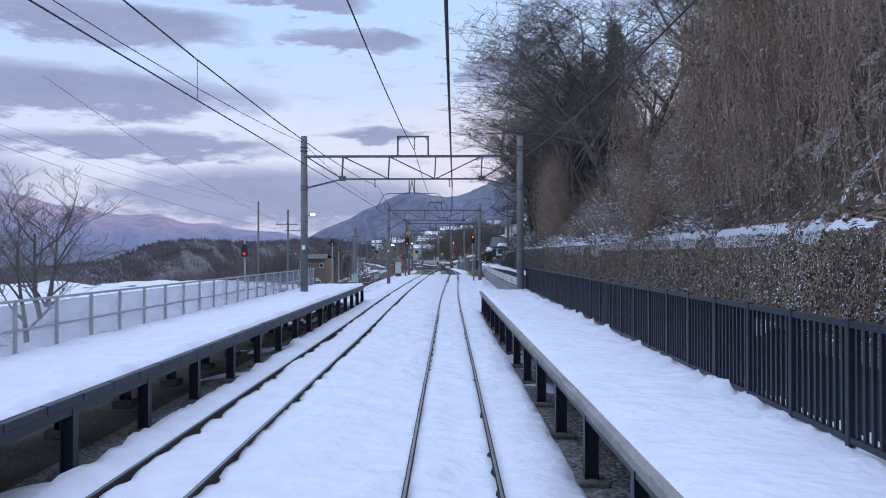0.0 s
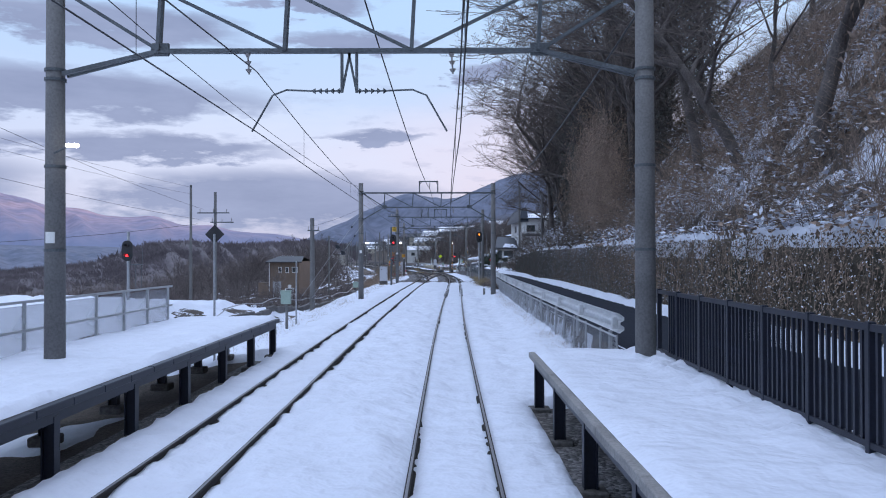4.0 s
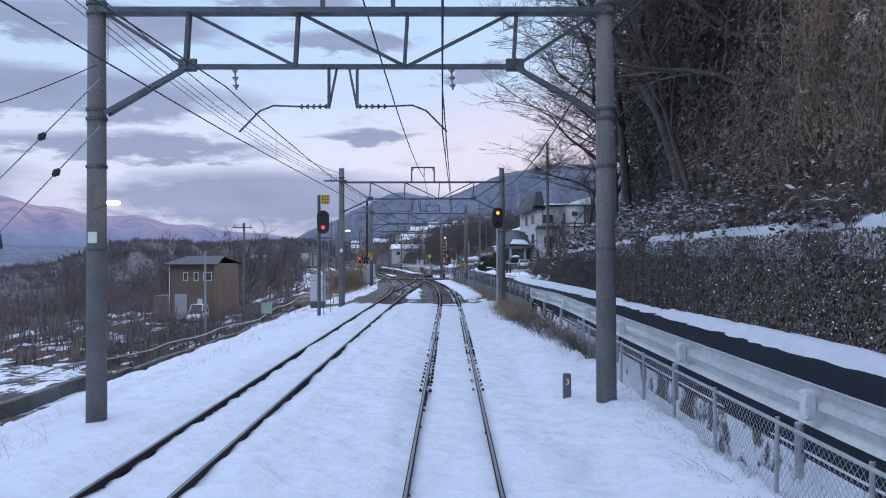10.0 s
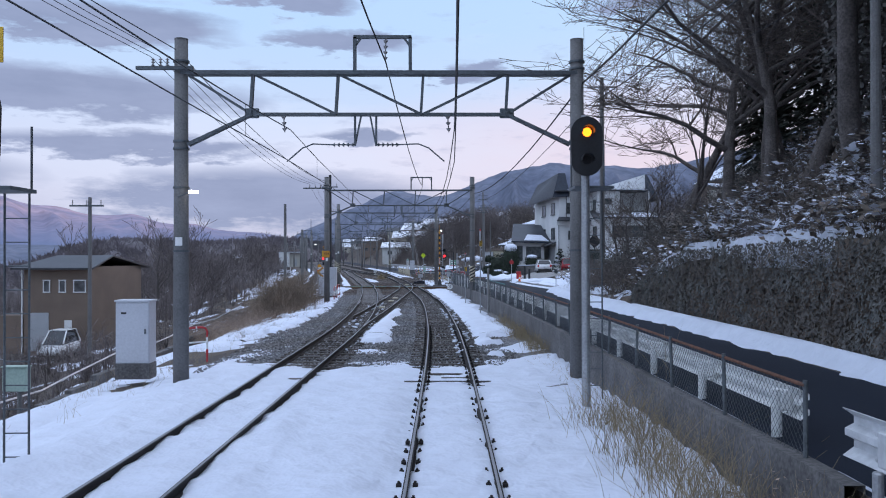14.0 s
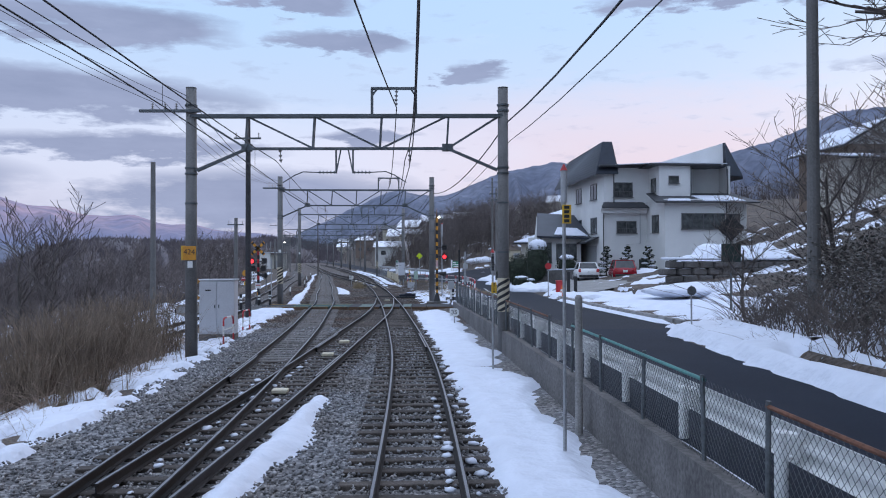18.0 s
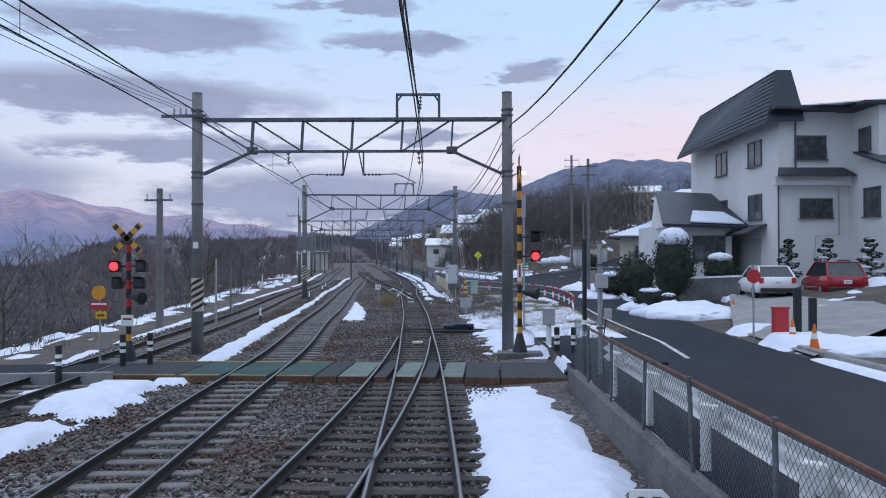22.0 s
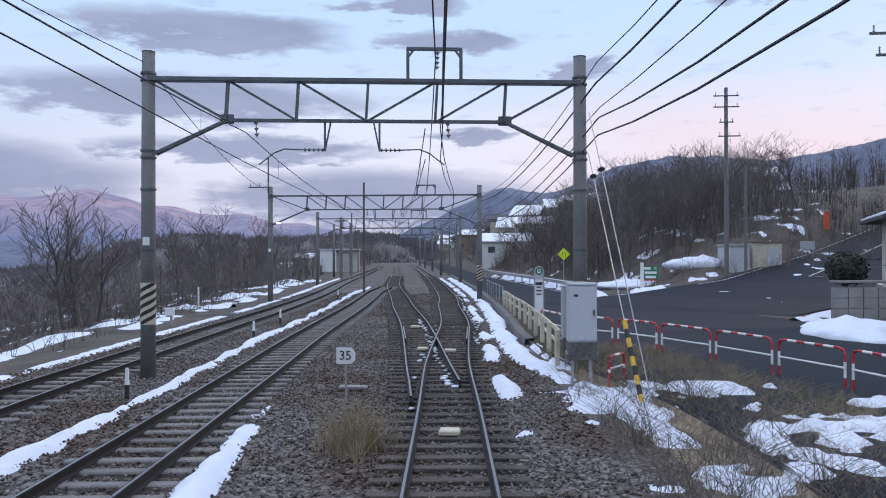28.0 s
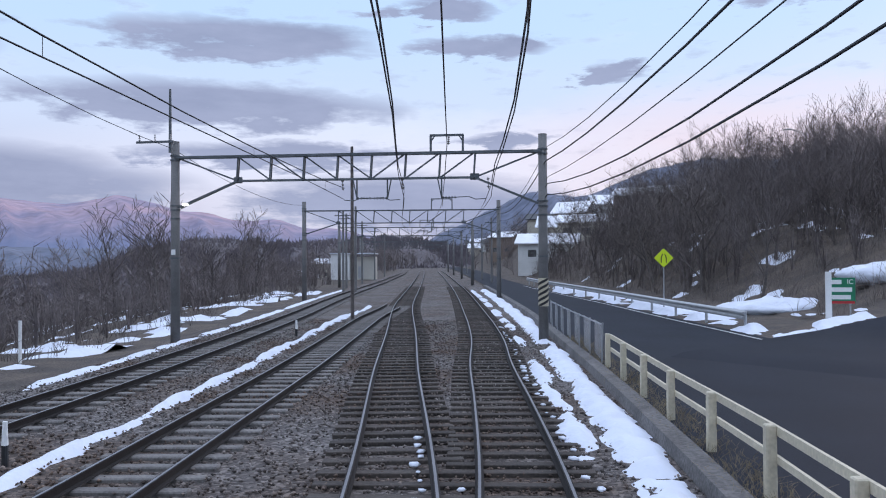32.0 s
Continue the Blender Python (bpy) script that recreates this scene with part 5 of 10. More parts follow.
# ---------------------------------------------------------------- bare trees
def grow(seed, height, spread, levels=5, first=0.32, kids=(4, 4, 4, 3, 3), r0=0.26, droop=0.0, upright=0.55, thin=0.009):
    """Trunk and branches of a leafless tree as two lists of tapered paths."""
    R = random.Random(seed)
    trunk, crown = [], []

    def branch(p, d, length, r, lev):
        n = 5 if lev < 2 else 3 if lev < 4 else 1
        P, Q = [p.copy()], [r]
        q = p.copy()
        d = d.normalized()
        for i in range(n):
            d = (d + Vector((R.gauss(0, 0.13), R.gauss(0, 0.13), R.gauss(0.03, 0.10) - droop * lev * 0.02))).normalized()
            q = q + d * (length / n)
            P.append(q.copy())
            Q.append(max(thin, r * (1 - 0.72 * (i + 1) / n)))
        (trunk if lev <= 1 else crown).append((P, Q))
        if lev >= levels:
            return
        m = kids[min(lev, len(kids) - 1)]
        for k in range(m):
            u = (first if lev == 0 else 0.25) + (1 - (first if lev == 0 else 0.25)) * (k + R.random()) / m
            i = min(n - 1, int(u * n))
            base = P[i].lerp(P[i + 1], u * n - i)
            a = R.random() * 2 * math.pi
            side = Vector((math.cos(a), math.sin(a), 0))
            nd = d * upright + side * spread * R.uniform(0.6, 1.2) + Vector((0, 0, 0.18))
            branch(base, nd, length * R.uniform(0.45, 0.68), max(0.008, r * (0.62 - 0.18 * u) * 0.8), lev + 1)

    branch(Vector((0, 0, -0.3)), Vector((R.gauss(0, 0.06), R.gauss(0, 0.06), 1)), height * 0.62, r0, 0)
    return trunk, crown


def tree_proto(seed, height, spread, twig=None, **kw):
    t, c = grow(seed, height, spread, **kw)
    V, Fc = tubes(t, 0.1, 6)
    a = bpy.data.meshes.new("trunk")
    a.from_pydata(V, [], Fc)
    a.polygons.foreach_set("use_smooth", [True] * len(Fc))
    a.materials.append(BARK)
    V, Fc = tubes(c, 0.01, 3)
    b = bpy.data.meshes.new("crown")
    b.from_pydata(V, [], Fc)
    b.materials.append(twig or TWIG)
    return a, b


def joined_trees(name, protos, places, label):
    """Many distant trees in one mesh: places are x, y, scale and turn."""
    VV, FF, base = [], [], 0
    data = []
    for a, b in protos:
        me_v, me_f = [], []
        off = 0
        for m in (a, b):
            co = np.empty(len(m.vertices) * 3)
            m.vertices.foreach_get("co", co)
            idx = np.empty(len(m.loops), int)
            m.loops.foreach_get("vertex_index", idx)
            me_v.append(co.reshape(-1, 3))
            me_f.append(idx.reshape(-1, 4) + off)
            off += len(m.vertices)
        data.append((np.vstack(me_v), np.vstack(me_f)))
    for i, (x, y, sc, rz) in enumerate(places):
        v, f = data[i % len(data)]
        c, s = math.cos(rz) * sc, math.sin(rz) * sc
        VV.append(np.stack((v[:, 0] * c - v[:, 1] * s + x, v[:, 0] * s + v[:, 1] * c + y, v[:, 2] * sc + ground_z(x, y)), 1))
        FF.append(f + base)
        base += len(v)
    V, Fq = np.vstack(VV), np.vstack(FF)
    me = bpy.data.meshes.new(name)
    me.vertices.add(len(V))
    me.vertices.foreach_set("co", V.reshape(-1))
    me.loops.add(Fq.size)
    me.loops.foreach_set("vertex_index", Fq.reshape(-1))
    me.polygons.add(len(Fq))
    me.polygons.foreach_set("loop_start", np.arange(0, Fq.size, 4))
    me.update()
    me.materials.append(TWIGFAR)
    return tagged(new(name, me), label, "trees", kind="stuff")


def plant(protos, x, y, z, scale, rz, lean, label, group, name="bare_tree"):
    a, b = protos
    t = new(name)
    t.matrix_basis = pose(x, y, z, lean[0], lean[1], rz) @ Matrix.Diagonal((scale, scale, scale, 1))
    tagged(t, label, "tree", group)
    for nm, me in (("trunk", a), ("crown", b)):
        o = new(nm, me)
        o.parent = t
    return t


TALL = [tree_proto(s, 16, 0.85, kids=(8, 5, 5, 4, 3), upright=0.42, droop=0.6, thin=0.011) for s in (1, 2, 3)]
SLIM = [tree_proto(s, 13, 0.40, kids=(5, 4, 4, 3), levels=4, r0=0.17) for s in (5, 6)]
LOW = [tree_proto(s, 7, 0.75, kids=(6, 5, 4, 3), levels=4, first=0.15, r0=0.13) for s in (8, 9, 10)]
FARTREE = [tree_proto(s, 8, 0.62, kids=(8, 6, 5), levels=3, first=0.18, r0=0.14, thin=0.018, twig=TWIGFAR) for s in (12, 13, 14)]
GROVE = [tree_proto(s, 15, 0.5, kids=(8, 6, 5, 3), levels=4, first=0.2, r0=0.16, thin=0.014, twig=TWIGFAR) for s in (15, 16)]
R = random.Random(21)
WOOD = "bare winter trees"
# big bare trees on the bank above the road
for i in range(46):
    y = 26 + 105 * (i + R.random()) / 46
    d = R.uniform(1.5, 9) if i % 2 else R.uniform(8, 22)
    if y < 46 and i % 3 == 0 or 46 <= y < 84 and i % 3 and d < 12:
        continue
    x = float(WALLX(y)) + d
    plant(R.choice(TALL if i % 3 else SLIM), x, y, ground_z(x, y), R.uniform(0.8, 1.15), R.uniform(0, 360), (R.uniform(-6, 6), R.uniform(-12, 2)), "tall leafless grey-brown tree on the steep bank", WOOD)
for x, y, s, ly in ((12.6, 44, 1.15, -14), (12.2, 52, 1.2, -16), (12.4, 59, 1.1, -15), (12.6, 66, 1.25, -15), (12.4, 78, 1.3, -17), (12.8, 90, 1.3, -14), (12.6, 101, 1.3, -16), (13.0, 112, 1.35, -13), (13.0, 122, 1.3, -12), (11.9, 84, 1.3, -20), (11.8, 95, 1.35, -21), (12.0, 106, 1.35, -20), (12.2, 117, 1.3, -18)):
    plant(TALL[int(y) % 3], x + 0.4, y, ground_z(x, y), s * 1.02, y * 37 % 360, (0, ly * 0.8), "large leafless tree leaning out over the road", WOOD)
for x, y, s, ly in ((14.8, 140.5, 1.3, -8), (13.2, 128, 1.2, -8), (18.8, 138, 1.2, -3), (20.5, 146, 1.1, -2), (16.5, 131, 1.1, -6), (22, 134, 1.2, 0)):
    plant(TALL[int(y) % 3], x, y, ground_z(x, y), s, y * 53 % 360, (0, ly), "large leafless tree with dark leaning trunk above the road", WOOD)
# trees on the right beyond the junction
for i in range(64):
    y = R.uniform(254, 340)
    x = float(WALLX(y)) + R.uniform(2.5, 34) * (0.5 + 0.5 * R.random())
    if x > 8 and y < 262:
        continue
    plant(R.choice(LOW), x, y, ground_z(x, y), R.uniform(0.75, 1.2), R.uniform(0, 360), (R.uniform(-4, 4), R.uniform(-4, 4)), "slender leafless tree in a roadside thicket", WOOD)
# tall grove behind the junction
for i in range(64):
    y = R.uniform(255, 300)
    x = float(WALLX(y)) + 1.5 + R.uniform(0, 1) * (9 + (y - 255) * 0.55)
    d, z, w = side_road(x, y)
    if d < w + 3.5:
        continue
    plant(R.choice(GROVE), x, y, ground_z(x, y), R.uniform(0.36, 0.58), R.uniform(0, 360), (R.uniform(-3, 3), R.uniform(-3, 3)), "tall leafless tree in the grove by the junction", WOOD)
for x, y in ((31, 181), (33.5, 184), (35, 179), (29, 176), (32.5, 176), (37, 182)):
    plant(LOW[int(x) % 3], x, y, ground_z(x, y), R.uniform(0.8, 1.1), R.uniform(0, 360), (0, 0), "bare garden tree on the slope behind the white house", WOOD)
for x, y, k in ((11.6, 139, 0.75), (12.6, 145, 0.8), (14.2, 148.5, 0.85), (11.0, 148, 0.6), (13.5, 141, 0.9), (16, 146, 0.95), (17.5, 150, 1.0)):
    plant(LOW[int(y) % 3], x, y, ground_z(x, y), k, R.uniform(0, 360), (0, 0), "leafless tree among dark bushes on the bank", WOOD)
# trees below the line on the left
for i in range(54):
    y = R.uniform(168, 300)
    x = float(LEFT(y)) - R.uniform(11, 42)
    plant(R.choice(FARTREE), x, y, ground_z(x, y), R.uniform(0.75, 1.3), R.uniform(0, 360), (R.uniform(-3, 3), R.uniform(-3, 3)), "leafless spreading tree on the slope below the line", WOOD)
spots = []
for i in range(190):
    y = R.uniform(120, 420)
    x = float(LEFT(y)) - R.uniform(9 if y > 175 else 15, 75)
    if abs(y - 152) < 14 and x > -45:
        continue
    spots.append((x, y, R.uniform(0.35, 0.75), R.uniform(0, 6.28)))
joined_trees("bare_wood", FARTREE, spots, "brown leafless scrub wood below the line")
spots = []
for i in range(70):
    y = R.uniform(335, 470)
    spots.append((R.choice((-1, 1)) * R.uniform(12, 60) + (float(T1(min(y, 420))) if y < 420 else -48), y, R.uniform(0.7, 1.2), R.uniform(0, 6.28)))
joined_trees("bare_wood", FARTREE, spots, "leafless trees among the houses of the town")
for x, y, s in ((-17, 34, 0.95), (-20, 40, 1.1), (-24, 36, 1.1), (-28, 46, 1.2), (-14.5, 28, 0.8)):
    plant(LOW[int(y) % 3], x, y, ground_z(x, y), s, R.uniform(0, 360), (0, 0), "broad leafless tree behind the snowy platform", WOOD)


# ---------------------------------------------------------------- undergrowth
REED = material("withered_reed", (0.33, 0.255, 0.19), 0.95, var=0.45, scale=1.0, fine=6, bump=0, base2=(0.15, 0.11, 0.082))
def brush(name, n, where, h, mat, label, cat, bend=0.5, r=0.006, seg=4, fan=3):
    """Clumps of thin stems: dead grass, brambles and shoots."""
    paths = []
    for _ in range(n):
        x, y = where()
        z = ground_z(x, y)
        for _ in range(fan):
            hh = h * R.uniform(0.4, 1.2)
            dx, dy = R.gauss(0, bend) * hh, R.gauss(0, bend) * hh
            x0, y0 = x + R.gauss(0, 0.12), y + R.gauss(0, 0.12)
            P = [(x0 + dx * (k / seg) ** 1.6, y0 + dy * (k / seg) ** 1.6, z - 0.03 + hh * (k / seg) * (1 - 0.25 * (k / seg) * abs(bend))) for k in range(seg + 1)]
            paths.append((P, [r * (1 - 0.7 * k / seg) for k in range(seg + 1)]))
    return tagged(soup(name, *tubes(paths, r, 3), mat), label, cat, kind="stuff")


def hill_place():
    y = R.uniform(22, 148)
    return float(WALLX(y)) + 0.6 + 24 * R.random() ** 1.5, y


brush("undergrowth", 6500, hill_place, 1.5, TWIG, "tangled brown undergrowth on the steep bank", "undergrowth", 0.55, 0.010, 3, 4)
brush("undergrowth", 1700, lambda: (lambda y: (float(WALLX(y)) + 0.8 + 12 * R.random(), y))(R.uniform(30, 76)), 2.3, VINE, "tall withered shoots and brambles on the snowy bank", "undergrowth", 0.6, 0.010, 4, 5)
brush("undergrowth", 800, lambda: (lambda y: (float(WALLX(y)) + 0.3 + 7 * R.random(), y))(R.uniform(126, 148)), 1.3, TWIG, "dense dark brambles on the bank above the road", "undergrowth", 0.7, 0.012, 3, 5)
brush("undergrowth", 2500, lambda: (lambda y: (float(WALLX(y)) + 0.3 + 22 * R.random(), y))(R.uniform(246, 330)), 1.6, TWIG, "brown brambles and shoots under roadside trees", "undergrowth", 0.5, 0.012, 3, 4)
brush("undergrowth", 5000, lambda: (lambda y: (float(LEFT(y)) - R.uniform(5.5 if y < 120 or y > 160 else 9, 45), y))(R.uniform(118, 300)), 1.0, TWIG, "brown scrub and brambles on the slope", "undergrowth", 0.5, 0.012, 3, 4)
brush("dry_grass", 420, lambda: (lambda y: (float(EDGE(y)) - R.uniform(0.25, 0.8), y))(R.uniform(44, 118)), 0.28, STRAW, "yellow dead grass poking through the snow", "grass", 0.45, 0.004, 4, 5)
brush("dry_grass", 500, lambda: (lambda y: (float(LEFT(y)) - R.uniform(2.6, 5.0), y))(R.uniform(50, 165)), 0.5, STRAW, "yellow dead grass along the edge of the trackbed", "grass", 0.45, 0.004, 4, 5)
brush("dry_grass", 260, lambda: (R.gauss(3.9, 0.35), R.uniform(101, 109)), 0.9, STRAW, "tall straw-coloured grass at the end of the guardrail", "grass", 0.35, 0.005, 4, 6)
brush("dry_grass", 90, lambda: (R.gauss(-5.75, 0.25), R.gauss(199.2, 0.3)), 0.75, STRAW, "clump of straw-coloured grass between the tracks", "grass", 0.3, 0.005, 4, 6)
brush("shrub_stems", 260, lambda: (lambda y: (R.uniform(float(RIGHT(y)) + 2.6, float(RIGHT(y)) + 5.0), y))(R.uniform(186, 205)), 0.75, TWIG, "bare twiggy shrubs on the waste ground", "shrubs", 0.7, 0.006, 3, 7)
brush("dry_grass", 2600, lambda: (lambda y: (R.uniform(float(RIGHT(y)) + 3.0, float(EDGE(y)) + 3.6), y))(R.uniform(177, 212)), 0.32, STRAW, "dead grass on the waste ground by the road", "grass", 0.8, 0.004, 3, 6)
brush("dry_grass", 700, lambda: (lambda y: (float(EDGE(y)) + R.uniform(0.1, 0.7), y))(R.uniform(210, 240)), 0.2, STRAW, "dead grass below the cream fence", "grass", 0.6, 0.004, 3, 5)
brush("brambles", 700, lambda: (lambda y: (float(EDGE(y)) - 0.1 - R.random() ** 1.5 * 0.9 * smooth(86, 95, y), y))(R.uniform(86, 103.5)), 0.55, TWIG, "dark brambles under the end of the guardrail", "brambles", 0.38, 0.006, 3, 6)
V, Fc = [], []
for _ in range(9000):
    y = R.uniform(86, 103.8)
    if noise.noise(Vector((y * 0.8, 0.3, 5.0))) < R.uniform(-0.4, 0.3):
        continue
    x = float(EDGE(y)) - 0.05 - R.random() ** 1.4 * 0.85 * smooth(86, 94, y)
    p = Vector((x, y + R.gauss(0, 0.1), ground_z(x, y) + 0.75 * R.random() ** 1.3 * (0.5 + 0.5 * smooth(86, 94, y))))
    q = Vector((R.gauss(0, 1), R.gauss(0, 1), R.gauss(0, 0.7))).normalized()
    w = q.cross(Vector((0.2, 0.1, 1))).normalized()
    k = R.uniform(0.015, 0.045)
    b = len(V)
    V += [tuple(p - q * k), tuple(p + w * k * 0.7), tuple(p + q * k), tuple(p - w * k * 0.7)]
    Fc.append((b, b + 1, b + 2, b + 3))
tagged(soup("bramble_leaves", V, Fc, VINE), "withered brown bramble leaves under the guardrail", "brambles", kind="stuff")
brush("dry_grass", 420, lambda: (lambda y: (float(EDGE(y)) - 0.25 - R.random() * 0.35, y))(R.uniform(43, 100)), 0.30, VINE, "brown dead creepers along the wire fence", "creepers", 0.6, 0.005, 3, 5)
brush("dry_grass", 260, lambda: (lambda y: (float(EDGE(y)) - 0.22 - R.random() ** 2 * 0.5, y))(R.choice((119.5, 121, 123.5, 124.2, 127, 129.5)) + R.gauss(0, 0.5)), 0.5, STRAW, "pale dry grass tufts at the foot of the concrete wall", "grass", 0.4, 0.004, 4, 5)
brush("undergrowth", 110, lambda: (lambda y: (float(ROADR(y)) + 0.6 + R.random() * 2.2, y))(R.uniform(128, 149)), 0.55, TWIG, "dark twigs poking through the snow on the road verge", "undergrowth", 0.8, 0.006, 3, 5)
brush("pampas_grass", 900, lambda: (R.gauss(-8.5, 0.75), R.uniform(141, 150.5)), 2.2, REED, "tall dry pampas grass beside the line", "grass", 0.26, 0.008, 5, 5)
brush("brambles", 800, lambda: (R.gauss(-9.6, 1.3), R.uniform(134, 154)), 1.0, VINE, "brown collapsed grass beside the line", "grass", 0.9, 0.006, 5, 6)


# ---------------------------------------------------------------- vines hanging over the bank
def vine_curtain(x, y, top, width, n, label):
    paths, LV, LF = [], [], []
    for _ in range(int(n * 1.7)):
        a = R.uniform(-1, 1)
        yy, xx = y + a * width, x + R.gauss(0, 0.5) - 1.2 * (1 - a * a) * R.random()
        zt = top * (1 - 0.35 * a * a) * R.uniform(0.75, 1.05)
        zb = zt - R.uniform(0.2, 1.0) ** 1.3 * (zt - 2.8)
        P = []
        wander = R.gauss(0, 1.5)
        for k in range(7):
            u = k / 6
            P.append((xx - 0.5 * math.sin(u * 2.4) + R.gauss(0, 0.25), yy + wander * u * u + R.gauss(0, 0.34), zt + (zb - zt) * u + R.gauss(0, 0.30)))
        paths.append((P, [R.uniform(0.003, 0.009)] * 7))
        for _2 in range(10):
            q = Vector(P[R.randrange(1, 7)]) + Vector((R.gauss(0, 0.2), R.gauss(0, 0.25), R.gauss(0, 0.4)))
            a2, b2 = Vector((R.gauss(0, 1), R.gauss(0, 1), R.gauss(0, 1))) * 0.07, Vector((R.gauss(0, 1), R.gauss(0, 1), R.gauss(0, 1))) * 0.07
            i0 = len(LV)
            LV.extend((tuple(q), tuple(q + a2), tuple(q + b2)))
            LF.append((i0, i0 + 1, i0 + 2))
    V, Fc = tubes(paths, 0.012, 3)
    Fc += [tuple(i + len(V) for i in f) for f in LF]
    return tagged(soup("hanging_vines", V + LV, Fc, VINE), label, "vines", kind="stuff")


for x, y, top, w, n in ((11.2, 33, 15, 1.2, 240), (10.2, 40, 12, 0.6, 110), (11.4, 28, 17, 1.6, 330), (11.8, 22, 19, 2.2, 300), (10.2, 36, 6.5, 1.2, 110), (14.4, 31, 17, 4.0, 220),
                         (11.6, 78, 12, 1.8, 190), (11.8, 83, 14, 2.4, 260), (12.2, 89, 13, 2.4, 220), (12.8, 95, 13, 3.0, 120), (13.2, 102, 11, 3, 80)):
    vine_curtain(x, y, top, w, n, "curtain of dry brown vines hanging from the trees")


# ---------------------------------------------------------------- ivy-clad trunks and leafy scrub on the bank
SCRUB = material("scrub_leaf", (0.095, 0.085, 0.066), 0.75, var=0.5, scale=0.5, fine=4, bump=0, base2=(0.185, 0.14, 0.108))


def ivy_trunk(x, y, h, r, lean):
    """A tall trunk wrapped in ivy, thicker in its middle, with a few bare limbs above."""
    z = ground_z(x, y)
    t = thing("ivy_clad_tree", (x, y, z), "tall trunk wrapped in dark evergreen ivy on the bank", "tree", "ivy-clad trees")
    top = (lean * h, 0, h)
    soup("trunk", *tubes([([(0, 0, -0.4), (lean * h * 0.5, 0, h * 0.5), top], [0.22, 0.16, 0.05])], 0.2, 7), BARK, t)
    V, Fc = [], []
    for _ in range(int(560 * h * r)):
        u = R.random() ** 0.85
        rr = r * (0.55 + 0.9 * math.sin(math.pi * min(1, 0.15 + u * 0.85)) * (0.6 + 0.5 * noise.noise(Vector((x, y, u * h * 0.55))))) * (0.45 + 0.55 * R.random())
        a = R.random() * 6.283
        p = Vector((lean * h * u + rr * math.cos(a), rr * math.sin(a), h * u + R.gauss(0, 0.2)))
        q = Vector((R.gauss(0, 1), R.gauss(0, 1), R.gauss(0, 1))).normalized()
        w = q.cross(Vector((math.cos(a), math.sin(a), 0.6))).normalized()
        k = R.uniform(0.045, 0.11)
        b = len(V)
        V += [tuple(p - q * k), tuple(p + w * k * 0.7), tuple(p + q * k), tuple(p - w * k * 0.7)]
        Fc.append((b, b + 1, b + 2, b + 3))
    soup("ivy", V, Fc, DARKIVY, t, "matted dark ivy leaves")
    for _ in range(7):
        a, u = R.random() * 6.283, R.uniform(0.55, 1.0)
        p = Vector((lean * h * u, 0, h * u))
        P = [p]
        d = Vector((math.cos(a), math.sin(a), 0.9))
        for _2 in range(4):
            p = p + d * R.uniform(0.5, 0.9)
            d = d + Vector((R.gauss(0, 0.25), R.gauss(0, 0.25), R.gauss(0.05, 0.2)))
            P.append(p)
        soup("limb", *tubes([(P, [0.05, 0.04, 0.03, 0.02, 0.01])], 0.03, 4), BARK, t)


for x, y, h, r, ln in ((12.0, 93, 14, 0.9, -0.08), (13.0, 97, 15, 1.1, -0.05), (12.4, 102, 14, 1.0, -0.07), (14.0, 105, 15, 1.2, -0.04), (12.8, 109, 13, 1.0, -0.05), (14.6, 90, 15, 1.2, -0.04),
                       (13.2, 115, 13, 1.0, -0.05), (15.0, 112, 14, 1.2, -0.03), (14.2, 120, 12, 1.0, -0.04), (16.0, 100, 15, 1.3, -0.03), (15.2, 82, 14, 1.2, -0.04), (16.4, 76, 14, 1.2, -0.03), (16.5, 41, 15, 1.2, -0.05), (15.8, 33, 16, 1.2, -0.05)):
    ivy_trunk(x, y, h, r, ln)


def scrub_bank(n, y0, y1, x0, x1, hmax, mat, name, label, cat, snow=False, size=1.0):
    """Clumped leaf litter, evergreen shoots or caught snow over the bank."""
    V, Fc = [], []
    while n > 0:
        y = R.uniform(y0, y1)
        x = float(WALLX(y)) + x0 + (x1 - x0) * R.random() ** 1.3
        if noise.noise(Vector((x * 0.45, y * 0.32, 3.0))) < R.uniform(-0.35, 0.25):
            continue
        g = ground_z(x, y)
        hh = hmax * (0.35 + 0.65 * abs(noise.noise(Vector((x * 0.5, y * 0.4, 8.0)))) * 2)
        for _ in range(16):
            n -= 1
            p = Vector((x + R.gauss(0, 0.45), y + R.gauss(0, 0.5), g + (hh * R.random() if not snow else hh * R.uniform(0.4, 1.1))))
            q = Vector((R.gauss(0, 1), R.gauss(0, 1), R.gauss(0, 0.45 if not snow else 0.25))).normalized()
            w = q.cross(Vector((R.gauss(0, 0.4), R.gauss(0, 0.4), 1))).normalized()
            k = R.uniform(0.05, 0.14) if not snow else R.uniform(0.04, 0.15)
            k *= size
            b = len(V)
            V += [tuple(p - q * k), tuple(p + w * k * 0.6), tuple(p + q * k), tuple(p - w * k * 0.6)]
            Fc.append((b, b + 1, b + 2, b + 3))
    return tagged(soup(name, V, Fc, mat), label, cat, kind="stuff")


